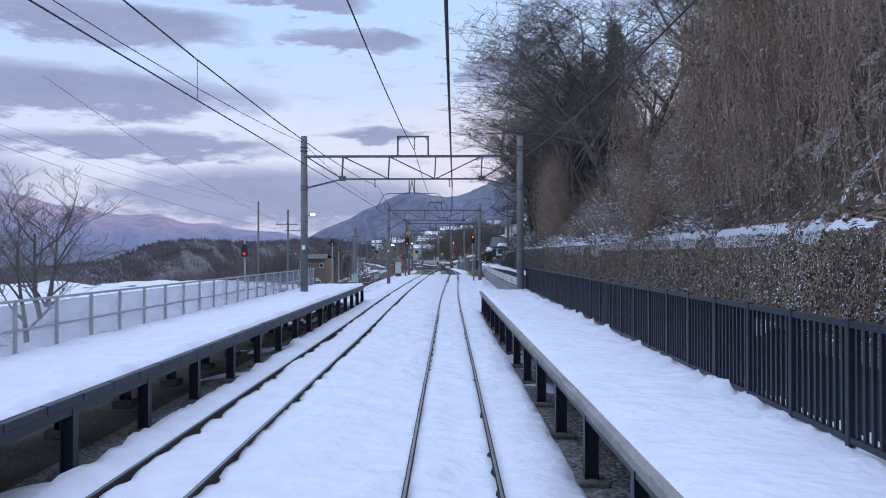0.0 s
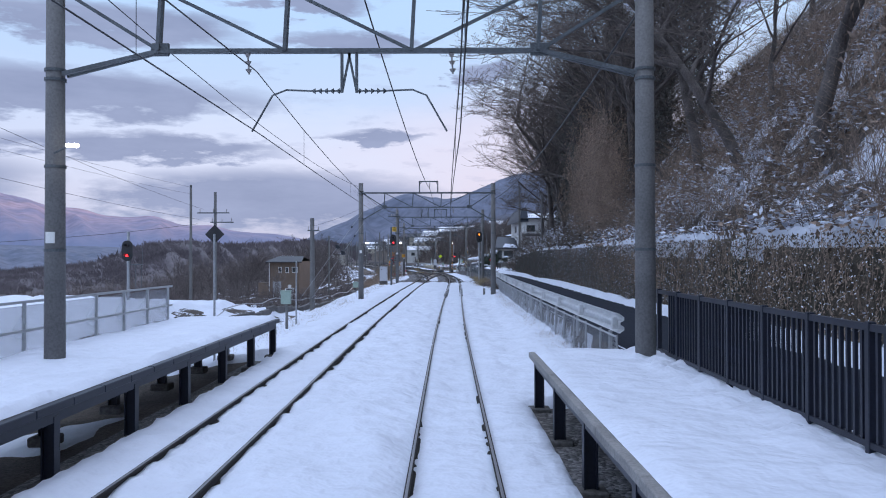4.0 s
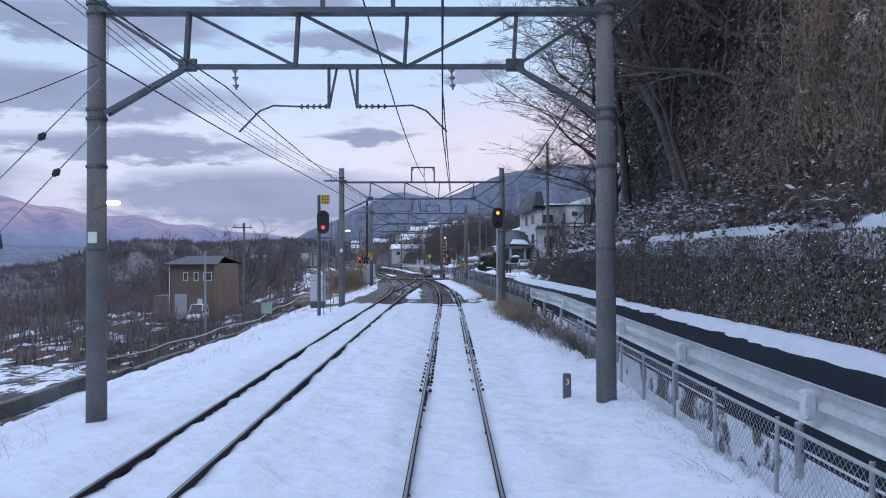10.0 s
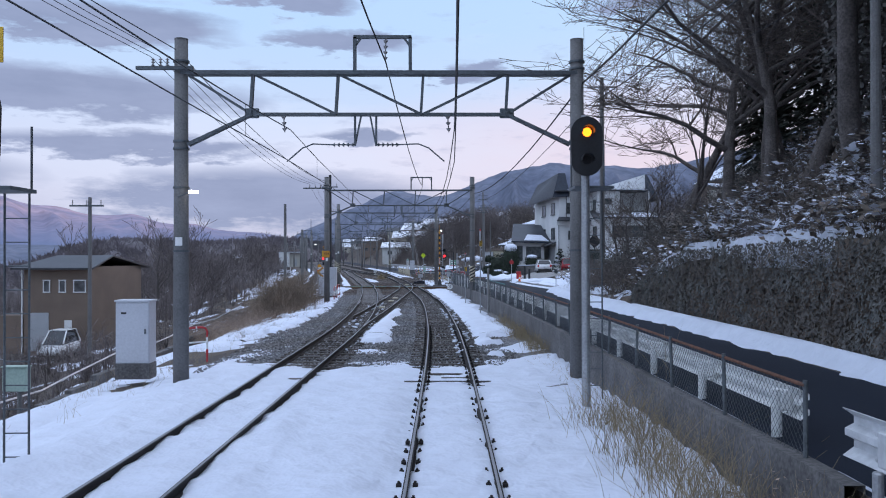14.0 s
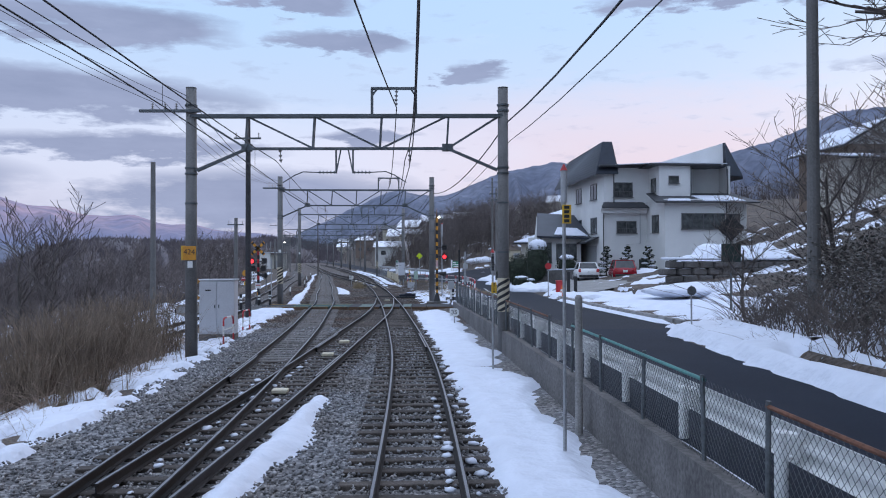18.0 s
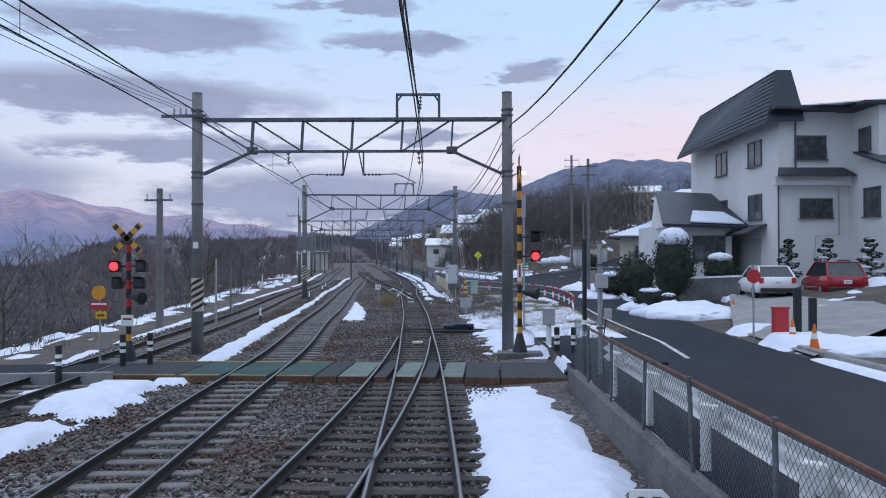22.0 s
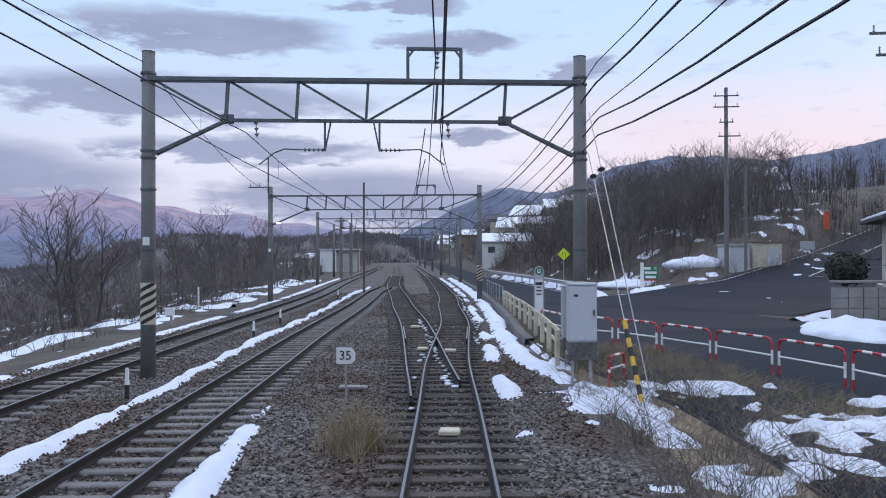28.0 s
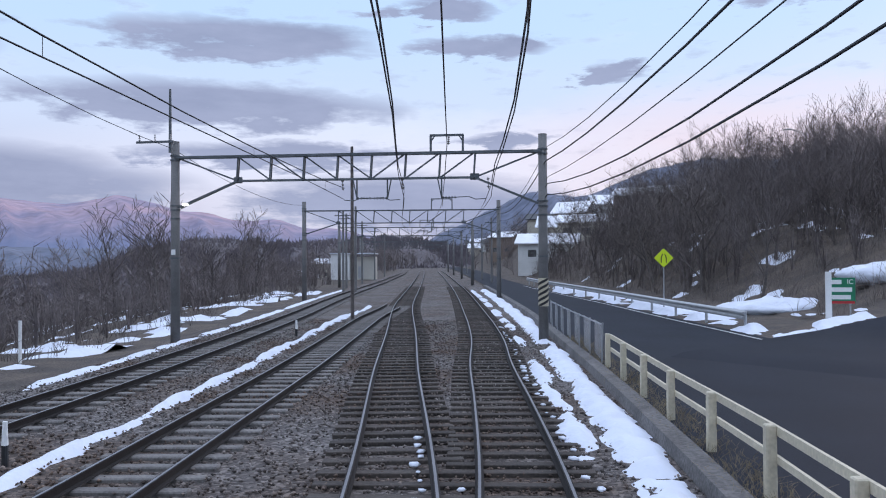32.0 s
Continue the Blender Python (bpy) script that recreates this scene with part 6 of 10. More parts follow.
scrub_bank(30000, 72, 132, 0.3, 11, 1.5, SCRUB, "bank_scrub", "dark leafy scrub and dead leaves matting the steep bank", "scrub")
scrub_bank(14000, 16, 74, 0.3, 11, 1.1, VINE, "bank_scrub", "thin leafy scrub and dead leaves on the steep bank", "scrub")
scrub_bank(9000, 30, 128, 0.4, 10, 1.3, SNOW, "snow_on_scrub", "small lumps of snow caught on the leafy scrub", "snow", True)
scrub_bank(11000, 30, 75, 0.4, 10, 0.9, SNOW, "snow_on_scrub", "snow caught on the leafy scrub in a clearing", "snow", True)
scrub_bank(9000, 97, 131, 0.6, 13, 1.3, SNOW, "snow_on_scrub", "snow caught on the steep leafy bank under tall trees", "snow", True, 1.2)
scrub_bank(44000, 131, 149.5, 1.4, 9, 2.8, DARKIVY, "bank_scrub", "dark leafy bushes on the bank above the road", "scrub", False, 0.5)

# ---------------------------------------------------------------- dark evergreens on the bank and distant woods
def cedar_proto(seed, h):
    Q = random.Random(seed)
    V, Fc = [], []
    for _ in range(3200):
        u = Q.random() ** 0.8
        z = h * (0.12 + 0.88 * u)
        rad = 2.6 * (1 - u) ** 0.75 * Q.uniform(0.25, 1.0) + 0.15
        a = Q.random() * 2 * math.pi
        p = Vector((rad * math.cos(a), rad * math.sin(a), z - 0.25 * rad))
        d = Vector((math.cos(a), math.sin(a), -0.5)) * Q.uniform(0.3, 0.7)
        w = Vector((-math.sin(a), math.cos(a), Q.uniform(-0.3, 0.3))) * Q.uniform(0.10, 0.24)
        b = len(V)
        V += [tuple(p - w), tuple(p + w), tuple(p + d)]
        Fc.append((b, b + 1, b + 2))
    c = bpy.data.meshes.new("foliage")
    c.from_pydata(V, [], Fc)
    c.materials.append(CEDAR)
    V, Fc = tubes([([(0, 0, -0.5), (0, 0, h * 0.5), (0, 0, h * 0.97)], [0.24, 0.15, 0.03])], 0.2, 8)
    t = bpy.data.meshes.new("trunk")
    t.from_pydata(V, [], Fc)
    t.materials.append(BARK)
    return t, c


CEDAR = material("cedar_foliage", (0.060, 0.068, 0.054), 0.9, var=0.5, scale=1.2, fine=6, bump=0)
CEDARS = [cedar_proto(3, 14), cedar_proto(4, 11)]
for x, y, s in ((18.5, 122, 1.1), (21, 128, 1.1), (24, 120, 1.2), (22, 138, 1.1), (20.5, 142, 1.0), (23, 131, 1.2)):
    plant(R.choice(CEDARS), x, y, ground_z(x, y), s, R.uniform(0, 360), (0, 0), "dark evergreen cedar among the bare trees", "dark evergreens", "cedar_tree")


def far_wood(name, n, where, h, label):
    """Distant leafless wood: many thin forked stems in one sheet of geometry."""
    V, Fc = [], []
    for _ in range(n):
        x, y = where()
        z = ground_z(x, y) - 0.4
        hh = h * R.uniform(0.6, 1.25)
        for k in range(6):
            a, e = R.random() * 6.28, R.uniform(0.25, 0.95)
            r = hh * 0.34 * R.random()
            p = Vector((x, y, z + hh * 0.15 * k / 4))
            q = Vector((x + r * math.cos(a), y + r * math.sin(a), z + hh * (0.55 + 0.45 * R.random())))
            w = Vector((math.cos(a + 1.57), math.sin(a + 1.57), 0)) * hh * 0.012
            m = p.lerp(q, 0.55)
            b = len(V)
            V += [tuple(p - w), tuple(p + w), tuple(q)]
            Fc.append((b, b + 1, b + 2))
            for _2 in range(6):
                s = p.lerp(q, R.uniform(0.25, 1.0))
                t = s + Vector((R.gauss(0, 0.15), R.gauss(0, 0.15), R.uniform(0.0, 0.17))) * hh
                b = len(V)
                V += [tuple(s - w * 0.6), tuple(s + w * 0.6), tuple(t)]
                Fc.append((b, b + 1, b + 2))
    return tagged(soup(name, V, Fc, TWIGFAR), label, "woods", kind="stuff")


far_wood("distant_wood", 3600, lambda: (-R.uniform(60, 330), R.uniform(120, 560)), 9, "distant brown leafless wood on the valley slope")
far_wood("distant_wood", 1500, lambda: (lambda y: (float(WALLX(min(y, 3000))) + R.uniform(8, 120), y))(R.uniform(300, 700)), 8, "distant brown leafless wood on the hillside")
far_wood("thicket", 1500, lambda: (lambda y: (float(LEFT(y)) - R.uniform(8, 40), y))(R.uniform(165, 330)), 3.2, "dense brown thicket below the line")
far_wood("thicket", 500, lambda: (lambda y: (float(LEFT(y)) - R.uniform(9, 30), y))(R.uniform(118, 140)), 2.4, "dense brown thicket below the line")
far_wood("thicket", 900, lambda: (lambda y: (float(WALLX(y)) + R.uniform(1.5, 30), y))(R.uniform(256, 335)), 3.5, "dense brown thicket beside the road")

# ---------------------------------------------------------------- distance
def ridge(name, dist, spans, base, mat, seed, rough, label, depth=500):
    """A mountain range as a relief sheet that rises to a crest of given angles: azimuth and height in degrees from the line's middle."""
    az0, az1 = spans[0][0], spans[-1][0]
    f = curve(spans)
    V, Fc = [], []
    n, m = int((az1 - az0) * 6), 22
    for i in range(n + 1):
        a = az0 + (az1 - az0) * i / n
        h = dist * math.tan(math.radians(float(f(a)))) + 2.8
        for j in range(m + 1):
            u = j / m
            d = dist + depth * (u - 1)
            prof = u ** 0.8
            x0, y0 = d * math.sin(math.radians(a)), 110 + d * math.cos(math.radians(a))
            rg = 1 - abs(noise.noise(Vector((a * 0.42 + seed + 0.5 * u, u * 1.6, seed)))) * 1.9
            z = base + (h - base) * prof + rough * (h - base) * (rg - 0.5) * (0.25 + 0.6 * u) * (1.0 - 0.92 * smooth(0.6, 1.0, u)) + rough * 0.16 * (1 - 0.8 * smooth(0.75, 1.0, u)) * (h - base) * noise.fractal(Vector((a * 1.3, u * 4, seed)), 1.0, 2.0, 3)
            V.append((x0, y0, z))
    for i in range(n):
        for j in range(m):
            k = i * (m + 1) + j
            Fc.append((k, k + m + 1, k + m + 2, k + 1))
    return tagged(soup(name, V, Fc, mat, smooth=True), label, "mountain", kind="structure")


MT_SNOW = material("haze_tinted_snow_mountain", (0.43, 0.30, 0.34), 1.0, var=0.25, scale=0.006, fine=0.02, bump=0, base2=(0.27, 0.225, 0.30))
# pink dusk glow on high snow, blue haze on lower flanks, painted by height
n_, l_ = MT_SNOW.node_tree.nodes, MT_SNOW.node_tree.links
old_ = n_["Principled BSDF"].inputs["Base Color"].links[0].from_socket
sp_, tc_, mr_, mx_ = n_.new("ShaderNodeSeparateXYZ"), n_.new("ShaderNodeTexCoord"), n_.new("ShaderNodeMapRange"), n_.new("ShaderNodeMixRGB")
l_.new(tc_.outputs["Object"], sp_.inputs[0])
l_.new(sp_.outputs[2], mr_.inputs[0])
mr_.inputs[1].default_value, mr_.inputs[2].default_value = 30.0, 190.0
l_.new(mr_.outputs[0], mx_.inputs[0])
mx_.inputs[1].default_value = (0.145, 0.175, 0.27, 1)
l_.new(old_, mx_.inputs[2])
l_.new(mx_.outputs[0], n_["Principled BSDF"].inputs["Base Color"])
# blue and violet shift in these base colours replaces distance haze
MT_BLUE = material("haze_tinted_mountain", (0.150, 0.165, 0.22), 1.0, var=0.3, scale=0.006, fine=0.03, bump=0, base2=(0.11, 0.128, 0.18))
MT_NEAR = material("hazy_wooded_mountain", (0.085, 0.092, 0.125), 1.0, var=0.25, scale=0.01, fine=0.08, bump=0, base2=(0.06, 0.07, 0.10))
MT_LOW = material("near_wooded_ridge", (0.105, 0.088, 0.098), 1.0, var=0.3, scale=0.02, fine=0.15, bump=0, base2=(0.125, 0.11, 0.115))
ridge("mountain_range", 3800, [(-60, 5), (-44, 4.4), (-37, 3.9), (-33, 3.7), (-31.5, 4.0), (-30.2, 4.25), (-29, 4.0), (-28, 3.75), (-26.5, 3.3), (-25, 3.25), (-23.5, 2.85), (-21.8, 2.75), (-20.3, 2.8), (-18.5, 2.25), (-16.5, 2.2), (-15, 1.85), (-12, 1.6), (-8, 0.9), (0, 0.6)], -60, MT_SNOW, 3.1, 0.20, "snow-dusted mountain range coloured with pink dusk glow and blue haze", 1500)
ridge("mountain_range", 2600, [(-60, 1.2), (-40, 1.0), (-24, 0.7), (-14, 0.5), (-10.5, 1.1), (-8.2, 2.2), (-5.8, 3.3), (-3.6, 4.3), (-2.1, 4.6), (-0.8, 4.3), (0.8, 4.3), (2.5, 4.9), (4.5, 5.7), (6.5, 6.1), (9, 6.5), (12, 6.3), (16, 6.1), (20, 6.8), (24, 7.8), (27, 9.0), (30, 9.0), (34, 8.4), (40, 8.5), (60, 8)], -60, MT_BLUE, 9.4, 0.36, "wooded mountains beyond the town coloured with blue distance haze", 900)
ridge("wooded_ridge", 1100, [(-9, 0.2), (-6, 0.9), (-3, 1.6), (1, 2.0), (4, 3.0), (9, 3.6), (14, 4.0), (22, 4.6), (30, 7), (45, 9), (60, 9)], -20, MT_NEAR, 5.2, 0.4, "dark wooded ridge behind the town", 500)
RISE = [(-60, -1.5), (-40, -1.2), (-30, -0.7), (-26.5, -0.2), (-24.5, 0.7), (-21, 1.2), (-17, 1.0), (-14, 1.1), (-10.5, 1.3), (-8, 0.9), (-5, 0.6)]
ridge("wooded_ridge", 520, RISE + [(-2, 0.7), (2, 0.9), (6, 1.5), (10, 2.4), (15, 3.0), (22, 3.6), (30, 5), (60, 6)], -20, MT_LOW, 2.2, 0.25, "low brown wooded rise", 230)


# leafless woods standing on the low rise, their colour lightened as if through haze
f_rise = curve(RISE)
RW = random.Random(61)
V, Fc = [], []
for _ in range(9000):
    a_, u_ = RW.uniform(-50, -6), RW.uniform(0.35, 1.0)
    d_ = 520 + 230 * (u_ - 1)
    h_ = 520 * math.tan(math.radians(float(f_rise(a_)))) + 2.8
    zz = -20 + (h_ + 20) * u_ ** 0.8 - 1.5
    x_, y_ = d_ * math.sin(math.radians(a_)), 110 + d_ * math.cos(math.radians(a_))
    for _2 in range(5):
        x1, w1, t1 = x_ + RW.gauss(0, 2.6), RW.uniform(0.3, 0.9), RW.uniform(1.5, 4.5) * (0.7 + 0.5 * math.sin(a_ * 2.1) ** 2)
        b = len(V)
        V += [(x1 - w1, y_, zz), (x1 + w1, y_, zz), (x1 + RW.gauss(0, 1.9), y_, zz + t1)]
        Fc.append((b, b + 1, b + 2))
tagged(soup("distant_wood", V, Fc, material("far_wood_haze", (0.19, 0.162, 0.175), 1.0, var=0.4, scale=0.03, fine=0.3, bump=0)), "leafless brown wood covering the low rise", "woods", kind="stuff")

# ---------------------------------------------------------------- small builders
def letters(body, size, at, parent, mat, rz=0.0, depth=0.004):
    """Raised lettering that faces back along the line."""
    cu = bpy.data.curves.new("lettering", "FONT")
    cu.body, cu.size, cu.extrude, cu.align_x, cu.align_y = body, size, depth, "CENTER", "CENTER"
    cu.materials.append(mat)
    ob = new("lettering", cu)
    ob.parent = parent
    ob.matrix_basis = pose(*at, 90, 0, rz)
    return ob


def single(name, at, label, category, mat, build, group="", rz=0.0, smooth_=False):
    """A thing made of one mesh."""
    bm = B()
    build(bm)
    ob = part(name, bm, mat, None, "", smooth_)
    ob.matrix_basis = pose(*at, 0, 0, rz)
    return tagged(ob, label, category, group)


def bx(name, parent, mat, c, s, bev=0.0, label="", rz=0.0, rx=0.0, ry=0.0):
    bm = B()
    box(bm, c, s, rz, rx, ry, bev)
    return part(name, bm, mat, parent, label)


def rd(name, parent, mat, a, b, r, r2=None, seg=10, label=""):
    bm = B()
    rod(bm, a, b, r, r2, seg)
    return part(name, bm, mat, parent, label)


def plain_pole(x, y, z0, z1, r, mat, label, arms=(), group="line-side poles", name="utility_pole"):
    p = thing(name, (x, y, 0), label, "pole", group)
    rd("shaft", p, mat, (0, 0, z0), (0, 0, z1), r, r * 0.75, 12)
    for z, a, b in arms:
        bx("crossarm", p, STEEL, ((a + b) / 2, -0.12, z), (b - a, 0.07, 0.08))
        for k in range(3):
            xx = a + (b - a) * (k + 0.2) / 2.4
            bm = B()
            insulator(bm, (xx, -0.12, z + 0.04), (xx, -0.12, z + 0.28), 3, 0.05)
            part("insulator", bm, PORCELAIN, p)
    return p


def oval(bm, w, h, d, c=(0, 0, 0), seg=20):
    """Upright plate with rounded top and bottom, facing along y."""
    pts = []
    for i in range(seg):
        a = 2 * math.pi * i / seg
        pts.append((w / 2 * math.cos(a), (h / 2 - w / 2) * (1 if math.sin(a) >= 0 else -1) + w / 2 * math.sin(a)))
    f = [bm.verts.new((c[0] + x, c[1] - d / 2, c[2] + z)) for x, z in pts]
    g = [bm.verts.new((c[0] + x, c[1] + d / 2, c[2] + z)) for x, z in pts]
    bm.faces.new(f[::-1])
    bm.faces.new(g)
    for i in range(seg):
        j = (i + 1) % seg
        bm.faces.new((f[i], f[j], g[j], g[i]))
    return bm


DARKLENS = material("dark_lens", (0.02, 0.02, 0.022), 0.15, var=0.1, bump=0)


def colour_signal(x, y, z0, ztop, zhead, lit, lamp, label, board=False, n=2, r=0.085):
    """Railway colour-light signal: post, oval backboard, hooded lamps, ladder and stage."""
    s = thing("railway_signal", (x, y, 0), label, "signal", "railway signals")
    rd("post", s, GALV if not board else STEEL, (0, 0, z0), (0, 0, ztop), r, r * 0.9, 12)
    bm = B()
    oval(bm, 0.60, 1.12, 0.05, (0.22 if board else 0, -0.14, zhead))
    head = part("backboard", bm, BLACKP, s)
    bx("lamp_case", s, BLACKP, (0.22 if board else 0, 0.0, zhead), (0.34, 0.24, 0.86), 0.03)
    for k in range(n):
        z = zhead + 0.26 - 0.52 * k if n == 2 else zhead + 0.3 - 0.3 * k
        xx = 0.22 if board else 0
        bm = B()
        rod(bm, (xx, -0.17, z), (xx, -0.185, z), 0.085, seg=16)
        part("lens", bm, lamp if k == lit else DARKLENS, head, "glowing lamp lens" if k == lit else "dark lamp lens")
        bm = B()
        for i in range(9):
            a = math.pi * i / 8
            box(bm, (xx + 0.115 * math.cos(a), -0.27, z + 0.115 * math.sin(a)), (0.045, 0.22, 0.008), 0, 0, 90 - math.degrees(a))
        part("hood", bm, BLACKP, head)
    zf = zhead - 0.75
    bx("stage", s, STEEL, (0.18, 0.38, zf), (0.75, 0.7, 0.05))
    for dx in (-0.15, 0.5):
        rd("stage_rail", s, STEEL, (dx, 0.7, zf), (dx, 0.7, zf + 0.9), 0.016, seg=6)
    for dx in (0.12, 0.46):
        rd("ladder_rail", s, STEEL, (dx, 0.72, z0), (dx, 0.72, zf), 0.016, seg=6)
    for k in range(int((zf - z0) / 0.33)):
        rd("rung", s, STEEL, (0.12, 0.72, z0 + 0.2 + 0.33 * k), (0.46, 0.72, z0 + 0.2 + 0.33 * k), 0.01, seg=5)
    if board:
        b = bx("sign_board", s, YELLOW, (0.32, -0.1, ztop - 0.22), (0.42, 0.02, 0.46), 0.006, "yellow board with rows of dark writing")
        for i in range(3):
            for j in range(3):
                bx("writing", b, BLACKP, (0.20 + 0.12 * j, -0.113, ztop - 0.08 - 0.14 * i), (0.075 if (i + j) % 2 else 0.055, 0.006, 0.07))
    return s


colour_signal(-5.22, 105.4, -0.5, 5.75, 4.45, 1, LAMP_R, "two-lamp railway signal glowing red under a yellow board", True)
colour_signal(3.72, 110.1, -0.3, 5.45, 4.85, 0, LAMP_O, "two-lamp railway signal glowing amber on a steel post", False)
colour_signal(-17.2, 69.2, -4.0, 4.2, 3.15, 1, LAMP_R, "distant railway signal glowing red above snowy slope")

# ---------------------------------------------------------------- level crossing
GREENP = material("green_rubber_panel", (0.022, 0.072, 0.060), 0.8, var=0.35, scale=1.5, fine=15, bump=0.3, bump_dist=0.01, rnd=0.15)
PALEP = material("pale_green_panel", (0.155, 0.205, 0.18), 0.8, var=0.3, scale=1.5, fine=15, bump=0.3, bump_dist=0.01, rnd=0.12)
DARKP = material("dark_rubber_panel", (0.030, 0.031, 0.036), 0.8, var=0.35, scale=1.5, fine=15, bump=0.3, bump_dist=0.01, rnd=0.15)
RUSTP = material("rusty_panel_edge", (0.17, 0.10, 0.06), 0.85, 0.1, var=0.4, scale=2, fine=20, bump=0.2)
xing = thing("level_crossing", (0, 0, 0), "level crossing deck of green and dark panels across the tracks", "level crossing")
CY, CW = 169.65, 2.55
c1, c2, cx = float(T1(CY)), float(T2(CY)), float(X1(CY))
spans = [(-9.2, c2 - 1.7, DARKP), (c2 - 1.66, c2 - 0.64, GREENP), (c2 - 0.49, c2 + 0.49, GREENP), (c2 + 0.64, c2 + 1.6, GREENP), (c2 + 1.64, cx - 1.36, DARKP), (cx - 1.32, cx - 0.64, PALEP), (cx - 0.47, c1 - 0.64, DARKP),
         (c1 - 0.47, cx + 0.49, PALEP), (cx + 0.63, c1 + 0.50, DARKP), (c1 + 0.64, c1 + 1.15, PALEP), (c1 + 1.2, c1 + 2.0, DARKP), (c1 + 2.04, 2.55, DARKP)]
for a, b, m in spans:
    if b - a < 0.05:
        continue
    p = bx("panel", xing, m, ((a + b) / 2, CY, -0.10), (b - a, CW, 0.16), 0.012)
    bx("edge_strip", p, RUSTP, ((a + b) / 2, CY - CW / 2 - 0.03, -0.105), (b - a, 0.045, 0.17))
    bx("edge_strip", p, RUSTP, ((a + b) / 2, CY + CW / 2 + 0.03, -0.105), (b - a, 0.045, 0.17))
for a, b in ((-9.3, c2 - 1.75), (c2 - 1.6, c2 - 0.66), (c2 - 0.47, c2 + 0.47), (c2 + 0.66, c2 + 1.55)):
    bx("yellow_line", xing, YELLOW, ((a + b) / 2, CY - CW / 2 + 0.07, -0.014), (b - a, 0.04, 0.006))
    bx("yellow_line", xing, YELLOW, ((a + b) / 2, CY + CW / 2 - 0.07, -0.014), (b - a, 0.04, 0.006))
path = thing("footpath", (0, 0, 0), "worn asphalt path leading to the level crossing", "path")
bx("surface", path, ASPHALT, (-11.2, CY - 0.5, -0.16), (4.0, 2.3, 0.25), 0.01, rz=8)
bx("surface", path, ASPHALT, (3.6, CY + 0.3, 0.03), (2.4, 2.5, 0.3), 0.01, ry=-6)
bx("kerb", path, CONCRETE, (-10.6, CY - 1.75, -0.1), (4.6, 0.16, 0.35), 0.01, rz=8)


ORANGEP = material("orange_yellow_paint", (0.70, 0.30, 0.025), 0.5, var=0.15, scale=2, fine=20, bump=0.03)


def crossing_signal(x, y, side, label, cross_front):
    """Striped crossing post with crossbuck, warning lamps and loudspeaker box."""
    s = thing("crossing_signal", (x, y, 0), label, "crossing signal", "level crossing signals")
    top = 5.4 if not cross_front else 3.4
    n = int(top / 0.24)
    for i in range(n):
        rd("band", s, BLACKP if i % 2 else (ORANGEP if not cross_front or i < 6 else RED), (0, 0, i * top / n), (0, 0, (i + 1) * top / n), 0.07, seg=12)
    zc = top - 0.1
    for a in (45, -45):
        bm = B()
        box(bm, (0, -0.1 if cross_front else 0, zc), (1.05, 0.02, 0.15) if cross_front else (0.02, 1.05, 0.15), 0, 0 if cross_front else a, a if cross_front else 0)
        p = part("crossbuck_arm", bm, ORANGEP, s)
        for k in (-0.42, -0.14, 0.14, 0.42):
            bm = B()
            c, q = math.cos(math.radians(a)), math.sin(math.radians(a))
            if cross_front:
                box(bm, (k * c, -0.113 - 0.001 * (a > 0), zc - k * q), (0.11, 0.008, 0.151), 0, 0, a)
            else:
                box(bm, (-0.013, k * c, zc + k * q), (0.008, 0.11, 0.151), 0, a, 0)
            part("stripe", bm, BLACKP, p)
    lamps = ((0.46, 2.78, True), (0.46, 3.34, False)) if not cross_front else ((-0.36, 2.55, True), (0.36, 2.55, False), (-0.3, 2.1, None), (0.3, 2.1, None))
    for dx, z, on in lamps:
        dx *= side
        rd("lamp_arm", s, BLACKST, (0, 0, z), (dx, 0, z), 0.025, seg=6)
        bx("lamp_case", s, BLACKP, (dx, 0.0, z), (0.30, 0.2, 0.30), 0.03)
        bm = B()
        rod(bm, (dx, -0.10, z), (dx, -0.13, z), 0.115, seg=18)
        part("lens", bm, LAMP_R if on else DARKLENS, s, "glowing red lens" if on else "dark red lens")
        bx("hood", s, BLACKP, (dx, -0.18, z + 0.16), (0.30, 0.2, 0.012), 0, rx=-8)
    bx("plate", s, WHITEP, (0, -0.09, 2.3 if not cross_front else 1.1), (0.13, 0.012, 0.5) if not cross_front else (0.34, 0.012, 0.3), 0.004, "white plate with red and dark writing")
    bx("writing", s, RED, (0, -0.1, 2.35 if not cross_front else 1.14), (0.06, 0.008, 0.36) if not cross_front else (0.24, 0.008, 0.05))
    bm = B()
    rod(bm, (0.1 * side, -0.1, 1.75), (0.5 * side, -0.3, 1.70), 0.06, 0.17, 14)
    part("loudspeaker", bm, BLACKP, s)
    rd("flared_foot", s, BLACKP, (0, 0, 0.0), (0, 0, 0.55), 0.23, 0.085, seg=14)
    bx("base", s, DARKCONC, (0, 0, -0.12), (1.3, 0.7, 0.26), 0.03)
    return s


crossing_signal(1.48, 173.1, 1, "yellow and black level crossing post with a glowing red lamp", False)
crossing_signal(-9.06, 170.7, 1, "level crossing post with yellow crossbuck and red lamp lit", True)
board = thing("warning_sign", (-9.75, 170.5, 0), "orange round light above a red and yellow warning board", "sign")
rd("post", board, GALV, (0, 0, -0.4), (0, 0, 1.9), 0.03)
rd("round_lamp", board, material("orange_disc", (0.8, 0.35, 0.03), 0.4, bump=0), (0, -0.04, 1.85), (0, -0.09, 1.85), 0.19, seg=20)
bx("red_board", board, RED, (0, -0.05, 1.5), (0.5, 0.02, 0.2), 0.005)
